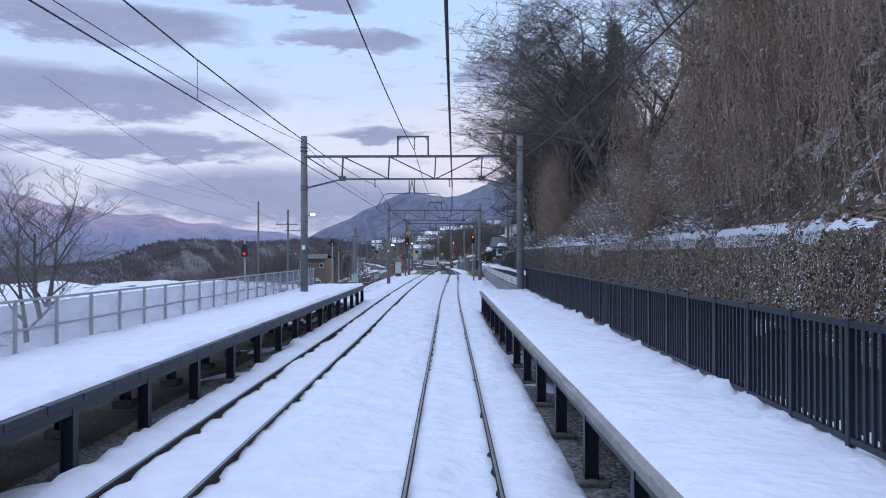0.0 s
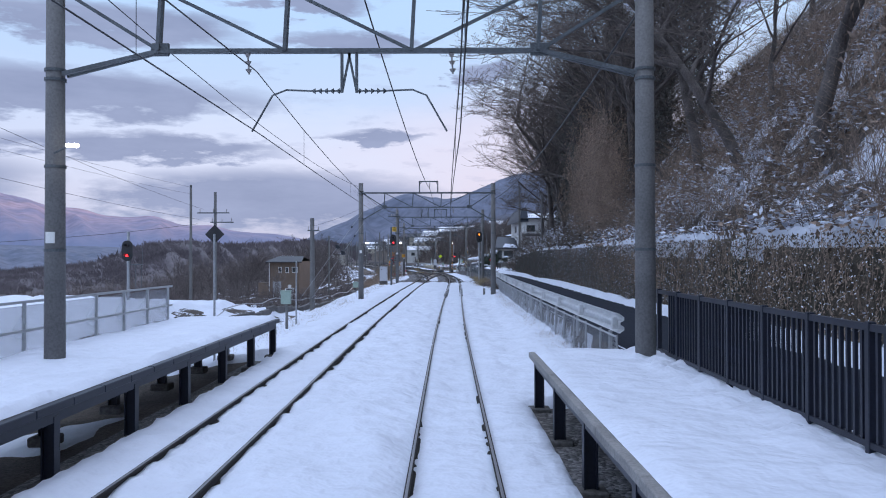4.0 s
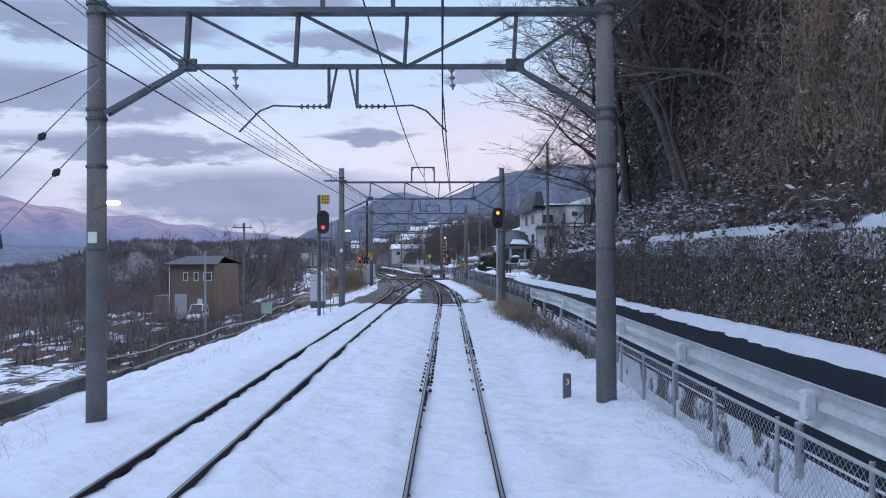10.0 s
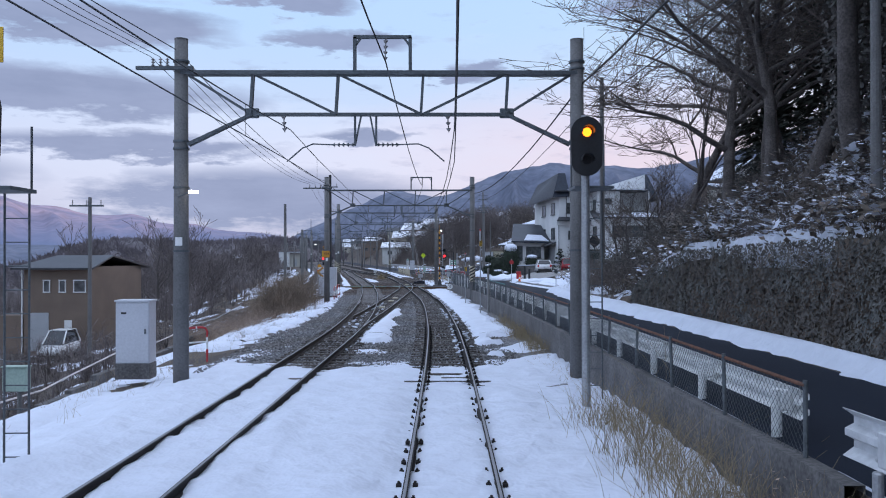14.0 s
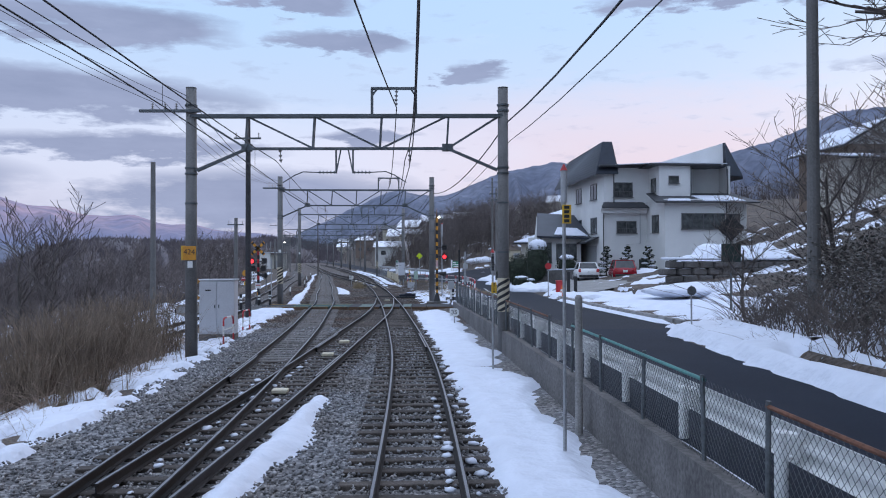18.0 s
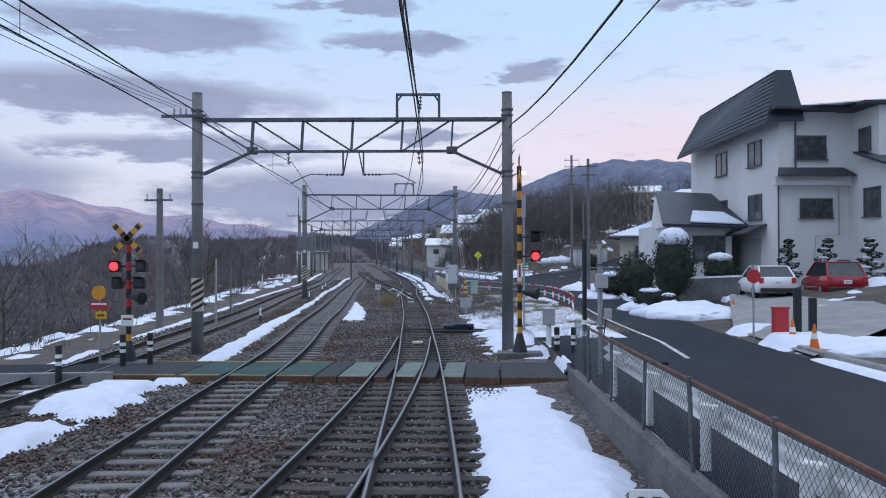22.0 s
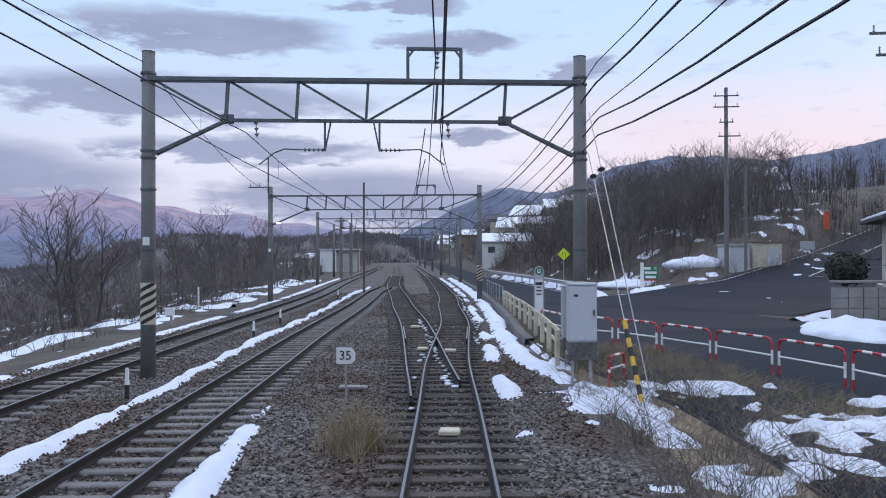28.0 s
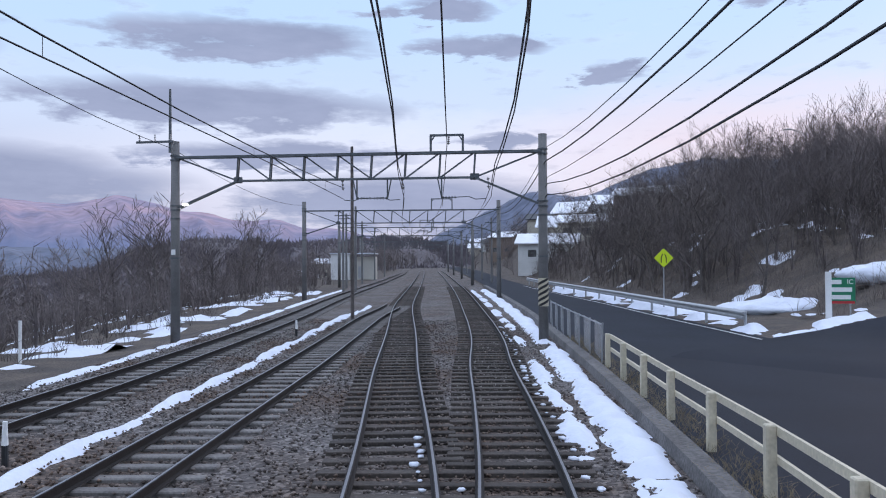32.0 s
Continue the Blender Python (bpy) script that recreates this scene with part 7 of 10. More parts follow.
bx("writing", board, WHITEP, (0, -0.063, 1.55), (0.42, 0.006, 0.05))
bx("yellow_board", board, YELLOW, (0.05, -0.05, 1.25), (0.3, 0.02, 0.2), 0.005)
bx("writing", board, BLACKP, (0.05, -0.063, 1.25), (0.2, 0.006, 0.05))


det = thing("detector_post", (2.98, 167.0, 0.3), "grey steel post with small boxes beside the crossing", "detector post")
rd("post", det, GALV, (0, 0, -0.3), (0, 0, 2.75), 0.055, seg=12)
bx("box", det, GREYP, (0.02, -0.1, 1.95), (0.26, 0.16, 0.30), 0.015)
bx("box", det, GREYP, (0.16, -0.02, 1.25), (0.16, 0.14, 0.22), 0.012)
bx("clamp", det, STEEL, (0, 0, 2.3), (0.16, 0.14, 0.05), 0.006)
bx("clamp", det, STEEL, (0, 0, 0.95), (0.16, 0.14, 0.05), 0.006)
soup("conduit", *tubes([[(0.06, -0.02, -0.2), (0.07, -0.03, 0.8), (0.12, -0.02, 1.12)]], 0.014, 6), BLACKP, det)
dk = thing("marker_post", (2.68, 167.25, 0.3), "slim black post with white bands beside the crossing", "marker post")
rd("post", dk, BLACKP, (0, 0, -0.3), (0, 0, 2.85), 0.05, seg=12)
for z in (0.75, 1.0):
    rd("band", dk, WHITEP, (0, 0, z), (0, 0, z + 0.1), 0.053, seg=12)


def bollard(x, y, z, h=0.85):
    b = thing("bollard", (x, y, z), "black round bollard with white reflective bands", "bollard", "crossing bollards")
    rd("body", b, BLACKP, (0, 0, -0.1), (0, 0, h), 0.075, seg=14)
    for k in (0.45, 0.65):
        rd("reflective_band", b, WHITEP, (0, 0, h * k), (0, 0, h * k + 0.09), 0.078, seg=14)


for x, y, z in ((-8.85, 169.9, -0.05), (-8.3, 170.3, -0.05), (-9.4, 167.8, -0.1), (2.45, 171.9, -0.02), (2.86, 171.4, 0.02)):
    bollard(x, y, z)
ub = thing("junction_box", (2.35, 173.6, 0), "pale grey box on a round post beside the crossing", "control box")
rd("post", ub, WHITEP, (0, 0, -0.2), (0, 0, 0.75), 0.08)
bx("box", ub, GREYP, (0, 0, 1.0), (0.36, 0.3, 0.5), 0.02)


# ---------------------------------------------------------------- cabinets, boards and posts beside the line
def cabinet(x, y, z, w, d, h, mat, label, rz=0.0, doors=2, plinth=0.1, group="trackside cabinets"):
    c = thing("equipment_cabinet", (x, y, z), label, "cabinet", group, rz)
    bx("plinth", c, DARKCONC, (0, 0, plinth / 2 - 0.15), (w * 1.02, d * 1.05, plinth + 0.3), 0.01)
    bx("body", c, mat, (0, 0, plinth + h / 2), (w, d, h), 0.012)
    bx("roof", c, mat, (0, 0, plinth + h + 0.025), (w * 1.06, d * 1.1, 0.05), 0.01)
    for k in range(doors):
        dw = w / doors - 0.03
        xx = -w / 2 + w / doors * (k + 0.5)
        p = bx("door", c, mat, (xx, -d / 2 - 0.012, plinth + h / 2), (dw, 0.02, h * 0.94), 0.006)
        bx("handle", p, STEEL, (xx + dw * (0.4 if k == 0 else -0.4), -d / 2 - 0.035, plinth + h * 0.52), (0.04, 0.03, 0.13), 0.006)
    bx("writing", c, BLACKP, (-w * 0.25, -d / 2 - 0.025, plinth + h * 0.82), (w * 0.16, 0.004, 0.05))
    return c


LIGHTGREY = material("light_grey_paint", (0.52, 0.53, 0.56), 0.5, var=0.08, scale=1.2, fine=18, bump=0.03)
cab_d = cabinet(-6.74, 153.2, -0.15, 1.28, 0.63, 1.98, LIGHTGREY, "grey steel cabinet with two doors beside the line", 2)
cabinet(-6.75, 115.6, 0.0, 0.85, 0.5, 1.55, LIGHTGREY, "grey steel cabinet at the foot of a pole", 0, 1)
cabinet(-2.05, 208.4, 0.55, 0.62, 0.42, 1.3, GREYP, "grey equipment box raised on a steel stand", 6, 1)
cab2 = cabinet(-2.0, 205.25, 0.78, 0.62, 0.40, 1.25, LIGHTGREY, "pale grey equipment cabinet raised on a steel stand", 6, 1)
for x, y in ((-2.25, 208.4), (-1.85, 208.4), (-2.2, 205.3), (-1.8, 205.3)):
    single("cabinet_stand", (x, y, 0), "galvanised steel stand under an equipment cabinet", "stand", GALV, lambda bm: (box(bm, (0, 0, 0.15), (0.07, 0.07, 1.0)), box(bm, (0, 0, 0.62), (0.3, 0.4, 0.05))), "cabinet stands")


def small_box(x, y, zg, zb, w, h, mat, label, post=None):
    s = thing("terminal_box", (x, y, 0), label, "control box", "trackside boxes")
    rd("post", s, post or POLECONC, (0, 0, zg - 0.3), (0, 0, zb + h * 0.5), 0.06)
    bx("box", s, mat, (0, -0.16, zb), (w, 0.24, h), 0.02)
    bx("lid", s, mat, (0, -0.17, zb + h / 2 + 0.015), (w * 1.08, 0.29, 0.03), 0.005)
    return s


small_box(-6.75, 60.0, -0.6, 1.05, 0.42, 0.55, GREENBOX, "pale green box on a concrete post in the snow")
small_box(-9.9, 116.0, -1.9, -0.35, 0.62, 0.62, GREENBOX, "pale green box on a thick dark post")
small_box(-0.18, 189.2, -0.1, 1.25, 0.34, 0.62, GREENBOX, "pale green box on a concrete post above dead grass")
small_box(-0.62, 190.0, -0.1, 0.42, 0.55, 0.42, GREYP, "grey box with dark writing in the grass", GALV)
small_box(-20.85, 224.6, -0.6, 0.05, 0.42, 0.35, WHITEP, "small white box on a post beside the siding", GALV)


def speed_board(x, y, z, label):
    s = thing("speed_board", (x, y, 0), label, "sign", "speed limit boards")
    rd("post", s, GALV, (0, 0, -0.3), (0, 0, z), 0.025)
    bm = B()
    w, h, c = 0.40, 0.34, 0.09
    pts = [(-w / 2, -h / 2), (w / 2 - c, -h / 2), (w / 2, -h / 2 + c), (w / 2, h / 2 - c), (w / 2 - c, h / 2), (-w / 2, h / 2)]
    f = [bm.verts.new((px, -0.03, z + pz)) for px, pz in pts]
    g = [bm.verts.new((px, -0.015, z + pz)) for px, pz in pts]
    bm.faces.new(f)
    bm.faces.new(g[::-1])
    for i in range(6):
        j = (i + 1) % 6
        bm.faces.new((f[j], f[i], g[i], g[j]))
    p = part("plate", bm, WHITEP, s)
    letters("35", 0.27, (-0.01, -0.036, z), p, BLACKP)
    return s


speed_board(2.15, 157.3, 0.42, "white speed board with black figures standing in the snow")
speed_board(-6.91, 203.4, 0.72, "white speed board with black figures between the tracks")
sg = thing("number_board", (-6.16, 147.6, 0), "yellow plate with dark figures fixed on a concrete pole", "sign")
yb = bx("plate", sg, YELLOW, (0, -0.02, 2.93), (0.46, 0.02, 0.44), 0.006)
letters("424", 0.24, (0, -0.036, 3.02), yb, BLACKP)
bx("writing", yb, BLACKP, (0, -0.034, 2.79), (0.26, 0.006, 0.06))
bx("white_plate", sg, WHITEP, (0, -0.02, 2.58), (0.16, 0.02, 0.18), 0.004)

# arrow plate behind the pole
single("arrow_sign", (-6.9, 150.5, 1.7), "worn orange arrow-shaped plate beside the line", "sign", material("worn_orange", (0.55, 0.26, 0.05), 0.6, var=0.3, scale=4, bump=0.05),
       lambda bm: (box(bm, (0, 0, 0.16), (0.5, 0.02, 0.13), 0, 0, -38), box(bm, (0, 0, -0.16), (0.5, 0.02, 0.13), 0, 0, 38)))


def approach_post(x, y, z0, z1, label, plate=None, words="", r=0.045, long=0.9):
    """Grey tube with a lamp cylinder, a louvred dark face and a red cap; a small yellow plate on some."""
    s = thing("warning_light_post", (x, y, 0), label, "lamp post", "warning light posts")
    rd("post", s, GALV, (0, 0, z0), (0, 0, z1 - long), r * 0.55, seg=12)
    cyl = rd("cylinder", s, GREYP, (0, 0, z1 - long), (0, 0, z1 - 0.06), r, seg=18)
    rd("collar", s, GALV, (0, 0, z1 - long - 0.05), (0, 0, z1 - long), r * 0.75, seg=14)
    rd("cap", s, RED, (0, 0, z1 - 0.06), (0, 0, z1 + 0.03), r * 1.18, r * 0.25, 16)
    if words:
        n = int((long - 0.12) / 0.032)
        for k in range(n):
            bx("louvre", cyl, BLACKP if k % 2 else DARKLENS, (0, -r * 0.72, z1 - long + 0.04 + 0.032 * k), (r * 1.5, r * 0.75, 0.026), 0.004)
    if plate:
        p = bx("plate", s, YELLOW, (0.03, -r - 0.01, plate), (0.13, 0.012, 0.27), 0.004, "yellow plate with a column of dark characters")
        for k in range(4):
            if words:
                letters(words[k], 0.062, (0.03, -r - 0.019, plate + 0.098 - 0.065 * k), p, BLACKP)
            else:
                bx("writing", p, BLACKP, (0.03, -r - 0.018, plate + 0.098 - 0.065 * k), (0.075, 0.006, 0.045))
    return s


approach_post(3.16, 134.55, 0.0, 4.09, "tall thin warning post with a grey cylinder and red cap", 3.40, "", 0.047, 0.52)
approach_post(2.78, 143.5, -0.1, 2.95, "short steel warning post with red cap and yellow plate", 2.0, "\u8e0f\u5207\u4e2d\u7d99", 0.047, 0.54)
approach_post(1.85, 179.2, -0.2, 5.1, "tall grey warning post with white cylinder and red cap", None, "", 0.07, 0.9)
single("wall_post", (3.66, 136.2, 0), "stout round concrete post beside the retaining wall", "post", CONCRETE, lambda bm: (rod(bm, (0, 0, -0.2), (0, 0, 2.12), 0.065, 0.062, 14), rod(bm, (0, 0, 2.12), (0, 0, 2.16), 0.062, 0.035, 14)))
mk = thing("road_sign", (8.62, 145.9, 0), "small round dark sign on a low post beside the road", "road sign")
rd("post", mk, GALV, (0, 0, 0.3), (0, 0, 1.95), 0.025)
rd("disc", mk, STEEL, (0, -0.03, 1.80), (0, -0.045, 1.80), 0.13, seg=24)
np_ = bx("number_plate", SPANS[3], ORANGEP, (0, -0.19, 2.92), (0.40, 0.02, 0.42), 0.008, "orange plate with black figures")
letters("424", 0.23, (0, -0.203, 2.95), np_, BLACKP)
bx("small_plate", SPANS[3], WHITEP, (0.02, -0.19, 2.58), (0.15, 0.02, 0.20), 0.004, "small white enamel plate")
dm = thing("road_sign", (12.6, 153.6, 0), "dark back of a diamond road sign on its post", "road sign")
rd("post", dm, STEEL, (0, 0, 0.3), (0, 0, 4.3), 0.04)
bx("diamond", dm, BLACKP, (0, -0.03, 3.85), (0.75, 0.02, 0.75), 0.01, ry=45)
bx("board", dm, material("dark_green_board", (0.02, 0.035, 0.03), 0.6, bump=0.05), (0, -0.03, 2.9), (0.75, 0.02, 0.7), 0.01)

# poles along the line
BLACKBARK = material("creosoted_wood", (0.055, 0.052, 0.056), 0.9, var=0.35, scale=2, fine=20, bump=0.4, bump_dist=0.015)
plain_pole(-9.0, 80.5, -2.2, 5.45, 0.19, POLECONC, "short round concrete pole on the snowy bank", ((4.6, -0.3, 0.5),))
plain_pole(-10.5, 157.0, -0.9, 6.8, 0.13, POLECONC, "dark concrete pole among dry grass")
plain_pole(-7.73, 162.3, -0.4, 9.55, 0.15, BLACKBARK, "tall dark wooden pole with a crossarm near the crossing", ((8.55, -0.65, 0.65),))
plain_pole(-13.4, 183.1, -0.7, 5.7, 0.17, POLECONC, "concrete pole with a bracket arm beside the siding", ((5.2, -0.6, 0.6),))
plain_pole(-10.55, 181.9, -0.4, 2.7, 0.05, GALV, "thin grey post between the tracks")
plain_pole(-15.4, 133.3, -3.6, 5.6, 0.11, POLECONC, "slim concrete utility pole below the line", ((5.2, -0.9, 0.7),))
plain_pole(-22.4, 96.65, -5.5, 9.2, 0.14, POLECONC, "tall plain utility pole below the line")
plain_pole(-15.8, 81.0, -4.5, 7.3, 0.13, POLECONC, "tall utility pole with crossarms below the line", ((5.85, -1.2, 1.0), (5.2, -0.3, 1.3)))
cable([(-16.6, 81, 6.1), (-15, 30, 9.5)], 0.5, 0.009, "thin wire from a utility pole below the line")
cable([(-16.9, 81, 5.4), (-19, 30, 7.8)], 0.5, 0.009, "thin wire from a utility pole below the line")
cable([(-17.0, 81, 5.1), (-24, 36, 2.5)], 0.5, 0.012, "thin wire from a utility pole below the line")
for z_ in (9.0, 8.4):
    cable([(-22.4, 96.6, z_), (-24, 20, z_ + 2)], 0.8, 0.008, "thin wire from a utility pole below the line")
dm = thing("warning_sign", (-7.0, 49.9, 0), "back of a dark diamond warning sign on a post", "sign")
rd("post", dm, GALV, (0, 0, -0.4), (0, 0, 3.5), 0.035, seg=8)
bx("plate", dm, BLACKP, (0, 0.03, 3.5), (0.42, 0.02, 0.42), 0.0, "", 0, 0, 45)
plain_pole(-16.8, 127.0, -3.6, 3.2, 0.10, GALV, "leaning grey lamp post in the yard")
plain_pole(-6.8, 62.5, -0.9, 2.6, 0.04, GALV, "thin grey post in the snow")
plain_pole(-12.6, 190, -0.6, 2.2, 0.06, POLECONC, "leaning old fence post")
plain_pole(-20.8, 238.6, 6.9, 9.3, 0.06, STEEL, "thin steel mast on top of a gantry pole", ((7.3, -1.3, 0.2),))
plain_pole(-16.9, 250, -0.4, 8.6, 0.10, BARK, "dark wooden pole beside the siding")
plain_pole(-27.5, 285, -0.4, 7.6, 0.13, POLECONC, "concrete pole beside a white shed", ((7.1, -0.8, 0.8),))
plain_pole(-26.0, 284, -0.4, 7.9, 0.13, POLECONC, "concrete pole beside a white shed")
for y in (300, 318, 340, 365):
    plain_pole(float(T0(y)) - 3.0, y, -0.4, 8.2, 0.14, POLECONC, "distant concrete pole beside the line", ((7.6, -0.8, 0.8),))
    plain_pole(float(T1(y)) + 3.2, y + 9, -0.4, 8.0, 0.14, POLECONC, "distant concrete pole beside the line", ((7.4, -0.8, 0.8),))
UZ = plain_pole(10.3, 247.0, 0.5, 14.8, 0.17, POLECONC, "tall concrete utility pole with several crossarms", ((14.2, -0.9, 0.9), (13.4, -0.9, 0.9), (11.3, -0.6, 1.0), (12.3, -0.5, 0.5)))
plain_pole(11.7, 247.3, 0.8, 9.2, 0.12, POLECONC, "plain concrete pole beside a roadside shed")
lz = plain_pole(12.2, 276.8, 0.0, 12.6, 0.09, GALV, "tall slim grey street lamp post", name="street_lamp")
rd("arm", lz, GALV, (0, 0, 12.5), (-1.1, 0, 12.9), 0.04)
bx("lamp_head", lz, GALV, (-1.35, 0, 12.9), (0.6, 0.2, 0.12), 0.03)
XW = plain_pole(8.4, 214.5, 0.0, 10.5, 0.15, POLECONC, "utility pole with crossarms near the annex", ((9.9, -0.8, 0.8), (9.2, -0.6, 0.6)))

# lamp and marker lights on gantry poles
for x, y, z in ((-6.75, 39.3, 4.75), (-5.6, 80.95, 3.75), (1.25, 173.7, 5.25), (-20.3, 238.3, 4.9), (-5.05, 113.8, 4.3)):
    s = thing("pole_lamp", (x, y, z), "small white lamp glowing on a bracket", "lamp", "pole lamps")
    rd("bracket", s, STEEL, (-0.1, 0.1, -0.1), (0.25, -0.1, 0.0), 0.02, seg=6)
    bx("lens", s, LAMP_W, (0.32, -0.12, 0.0), (0.22, 0.10, 0.07), 0.02)
for x, y in ((-16.7, 241), (-14.15, 221), (-13.15, 215), (-11.5, 203), (-9.9, 186)):
    s = thing("track_marker", (x, y, -0.15), "small white post with a black band in snow", "marker post", "track marker posts")
    rd("post", s, WHITEP, (0, 0, 0.25), (0, 0, 0.6), 0.05, 0.035)
    rd("base_band", s, BLACKP, (0, 0, -0.1), (0, 0, 0.25), 0.05)
km = thing("kilometre_post", (2.85, 81.9, 0), "small dark kilometre post with a white figure", "marker post")
bx("post", km, DARKCONC, (0, 0, 0.2), (0.15, 0.12, 0.75), 0.02)
letters("3", 0.16, (0, -0.065, 0.42), km, WHITEP)
single("white_post", (-23.6, 234, 0), "thin white wooden post on the bank", "post", WHITEP, lambda bm: box(bm, (0, 0, 0.2), (0.08, 0.08, 1.4), bev=0.01))

# point machine and rodding
pm = thing("point_machine", (-0.55, 181.2, 0), "black point machine beside the track with steel rods", "point machine")
bx("motor_case", pm, BLACKST, (0, 0, 0.0), (0.55, 0.42, 0.32), 0.05)
bx("gear_case", pm, BLACKST, (-0.45, 0.05, -0.03), (0.45, 0.3, 0.22), 0.03)
bm = B()
rod(bm, (0.28, 0, 0.02), (0.5, -0.05, 0.02), 0.13, seg=12)
part("cover", bm, BLACKST, pm, "", True)
for dy in (-0.35, 0.3):
    bx("timber", pm, BLACKP, (-0.1, dy, -0.14), (1.9, 0.2, 0.12), 0.01)
for dy in (0.0, 0.16):
    rd("rod", pm, BLACKST, (-0.5, dy, -0.07), (-2.6, dy, -0.07), 0.022, seg=6)
single("snow_lump", (-0.6, 182.3, -0.1), "small lump of snow beside the point machine", "snow", SNOW, lambda bm: bmesh.ops.create_icosphere(bm, subdivisions=2, radius=0.2, matrix=Matrix.Diagonal((1.2, 0.8, 0.5, 1))), smooth_=True)
for f, ys in ((X1, (140.5, 147.0, 150.6)), (T1L, (211.8, 219.4)), (T1, (176.5, 200.2, 211.4))):
    for y in ys:
        single("track_box", (float(f(y)), y, -0.10), "flat pale box lying between the rails", "track device", CREAM, lambda bm: box(bm, (0, 0, 0), (0.34, 0.3, 0.09), bev=0.02), "track devices")
ch = single("cable_lid", (-7.05, 204.6, -0.13), "flat concrete cable lid in the gravel", "lid", CONCRETE, lambda bm: box(bm, (0, 0, 0), (0.62, 0.25, 0.06), bev=0.01))


# ---------------------------------------------------------------- pipe barriers and cream fence
def pipe_barrier(x0, y0, x1, y1, z, label, h=0.82):
    """Low hoop of white tube with red ends and a mid rail."""
    s = thing("pipe_barrier", (x0, y0, z), label, "barrier", "red and white barriers")
    d = Vector((x1 - x0, y1 - y0, 0))
    L = d.length
    u = d / L
    for k in (0, 1):
        p = u * (L * k)
        q = 1 if k == 0 else -1
        soup("bend", *tubes([[p + Vector((0, 0, h - 0.28)), p + Vector((0, 0, h - 0.12)), p + u * q * 0.05 + Vector((0, 0, h - 0.03)), p + u * q * 0.16 + Vector((0, 0, h)), p + u * q * 0.3 + Vector((0, 0, h))]], 0.03, 8), RED, s)
        rd("foot", s, RED, p + Vector((0, 0, -0.15)), p + Vector((0, 0, 0.2)), 0.03, seg=8)
        rd("upright", s, WHITEP, p + Vector((0, 0, 0.2)), p + Vector((0, 0, h - 0.28)), 0.03, seg=8)
    rd("top_tube", s, WHITEP, u * 0.3 + Vector((0, 0, h)), u * (L - 0.3) + Vector((0, 0, h)), 0.03, seg=8)
    for k in (0.36, 0.64) if L > 1.6 else ():
        rd("red_band", s, RED, u * (L * k - 0.13) + Vector((0, 0, h)), u * (L * k + 0.13) + Vector((0, 0, h)), 0.032, seg=8)
    rd("mid_tube", s, WHITEP, Vector((0, 0, h * 0.5)), u * L + Vector((0, 0, h * 0.5)), 0.022, seg=8)
    return s


chain = [(4.55, 188.2), (4.75, 190.6), (4.8, 193.0), (4.75, 195.4), (4.65, 197.8), (4.5, 200.2), (4.15, 202.6), (3.5, 204.8), (2.6, 206.9), (1.6, 209.0), (0.5, 211.0), (-0.6, 212.6), (-1.75, 213.5)]
for a, b in zip(chain, chain[1:]):
    u = Vector((b[0] - a[0], b[1] - a[1])).normalized() * 0.12
    pipe_barrier(a[0] + u.x, a[1] + u.y, b[0] - u.x, b[1] - u.y, 0.0, "low white tubular barrier with red ends at the roadside")
pipe_barrier(-2.02, 213.8, -2.9, 216.5, 0.0, "low red and white banded tubular barrier at the roadside")
pipe_barrier(-6.05, 151.2, -5.98, 152.3, -0.15, "small red and white tubular barrier by a cabinet")
pipe_barrier(-6.26, 154.95, -6.2, 155.85, -0.15, "small red and white tubular barrier by the track")
pipe_barrier(-6.0, 117.2, -5.5, 117.6, 0.0, "small red and white tubular barrier in the snow")
pipe_barrier(-1.4, 205.2, -1.0, 206.0, 0.0, "short white tubular barrier beside a cabinet", 0.55)

cream = thing("cream_fence", (0, 0, 0), "worn cream-painted post and rail fence along the road", "fence")
FENCE = line([(200, -1.7), (208.9, -2.5), (214, -2.92), (217.5, -3.28), (220.3, -3.55), (222.5, -3.82), (225, -4.15), (228.3, -4.53), (232.5, -5.0), (239, -5.95), (250, -7.4)])
cy = np.arange(208.6, 232.5, 2.35)
for y in cy:
    x = float(FENCE(y))
    bx("post", cream, CREAM, (x, y, 0.28), (0.13, 0.13, 1.10), 0.015, rz=7)
for z, r in ((0.76, 0.055), (0.42, 0.045)):
    for y0, y1 in zip(cy, cy[1:]):
        bm = B()
        beam(bm, (float(FENCE(y0)) + 0.08, y0, z), (float(FENCE(y1)) + 0.08, y1, z), 0.045, r * 2)
        part("rail", bm, CREAM, cream)
net_fence(FENCE, 233, 246, line([(230, 1.0), (250, 1.0)]), 1.0, 2.0, GALV, GALV, "short run of wire fence by a gantry pole")
soup_k = soup("low_wall", *swept(EDGE, np.arange(214, 300, 1.0), ((0.16, -0.3), (0.16, 0.04), (-0.14, 0.02), (-0.20, -0.4))), DARKCONC)
tagged(soup_k, "low stained concrete kerb wall below the fence", "kerb", kind="structure")
beam_rail("guardrail", lambda y: ROADR(y) + 0.15, 243, 300, line([(236, 0.78), (300, 0.85)]), 4.0, GREYP, "grey steel guardrail along the far side of the road", 0.9, 1.0, 1)
stay = thing("guy_cover", (-0.95, 203.0, -0.1), "leaning yellow and black striped guy-wire cover", "guy wire")
gd = Vector((-0.85, 2.95, 5.25)).normalized()
for k in range(9):
    rd("band", stay, BLACKP if k % 2 else YELLOW, gd * (0.2 * k), gd * (0.2 * (k + 1)), 0.05, seg=10)

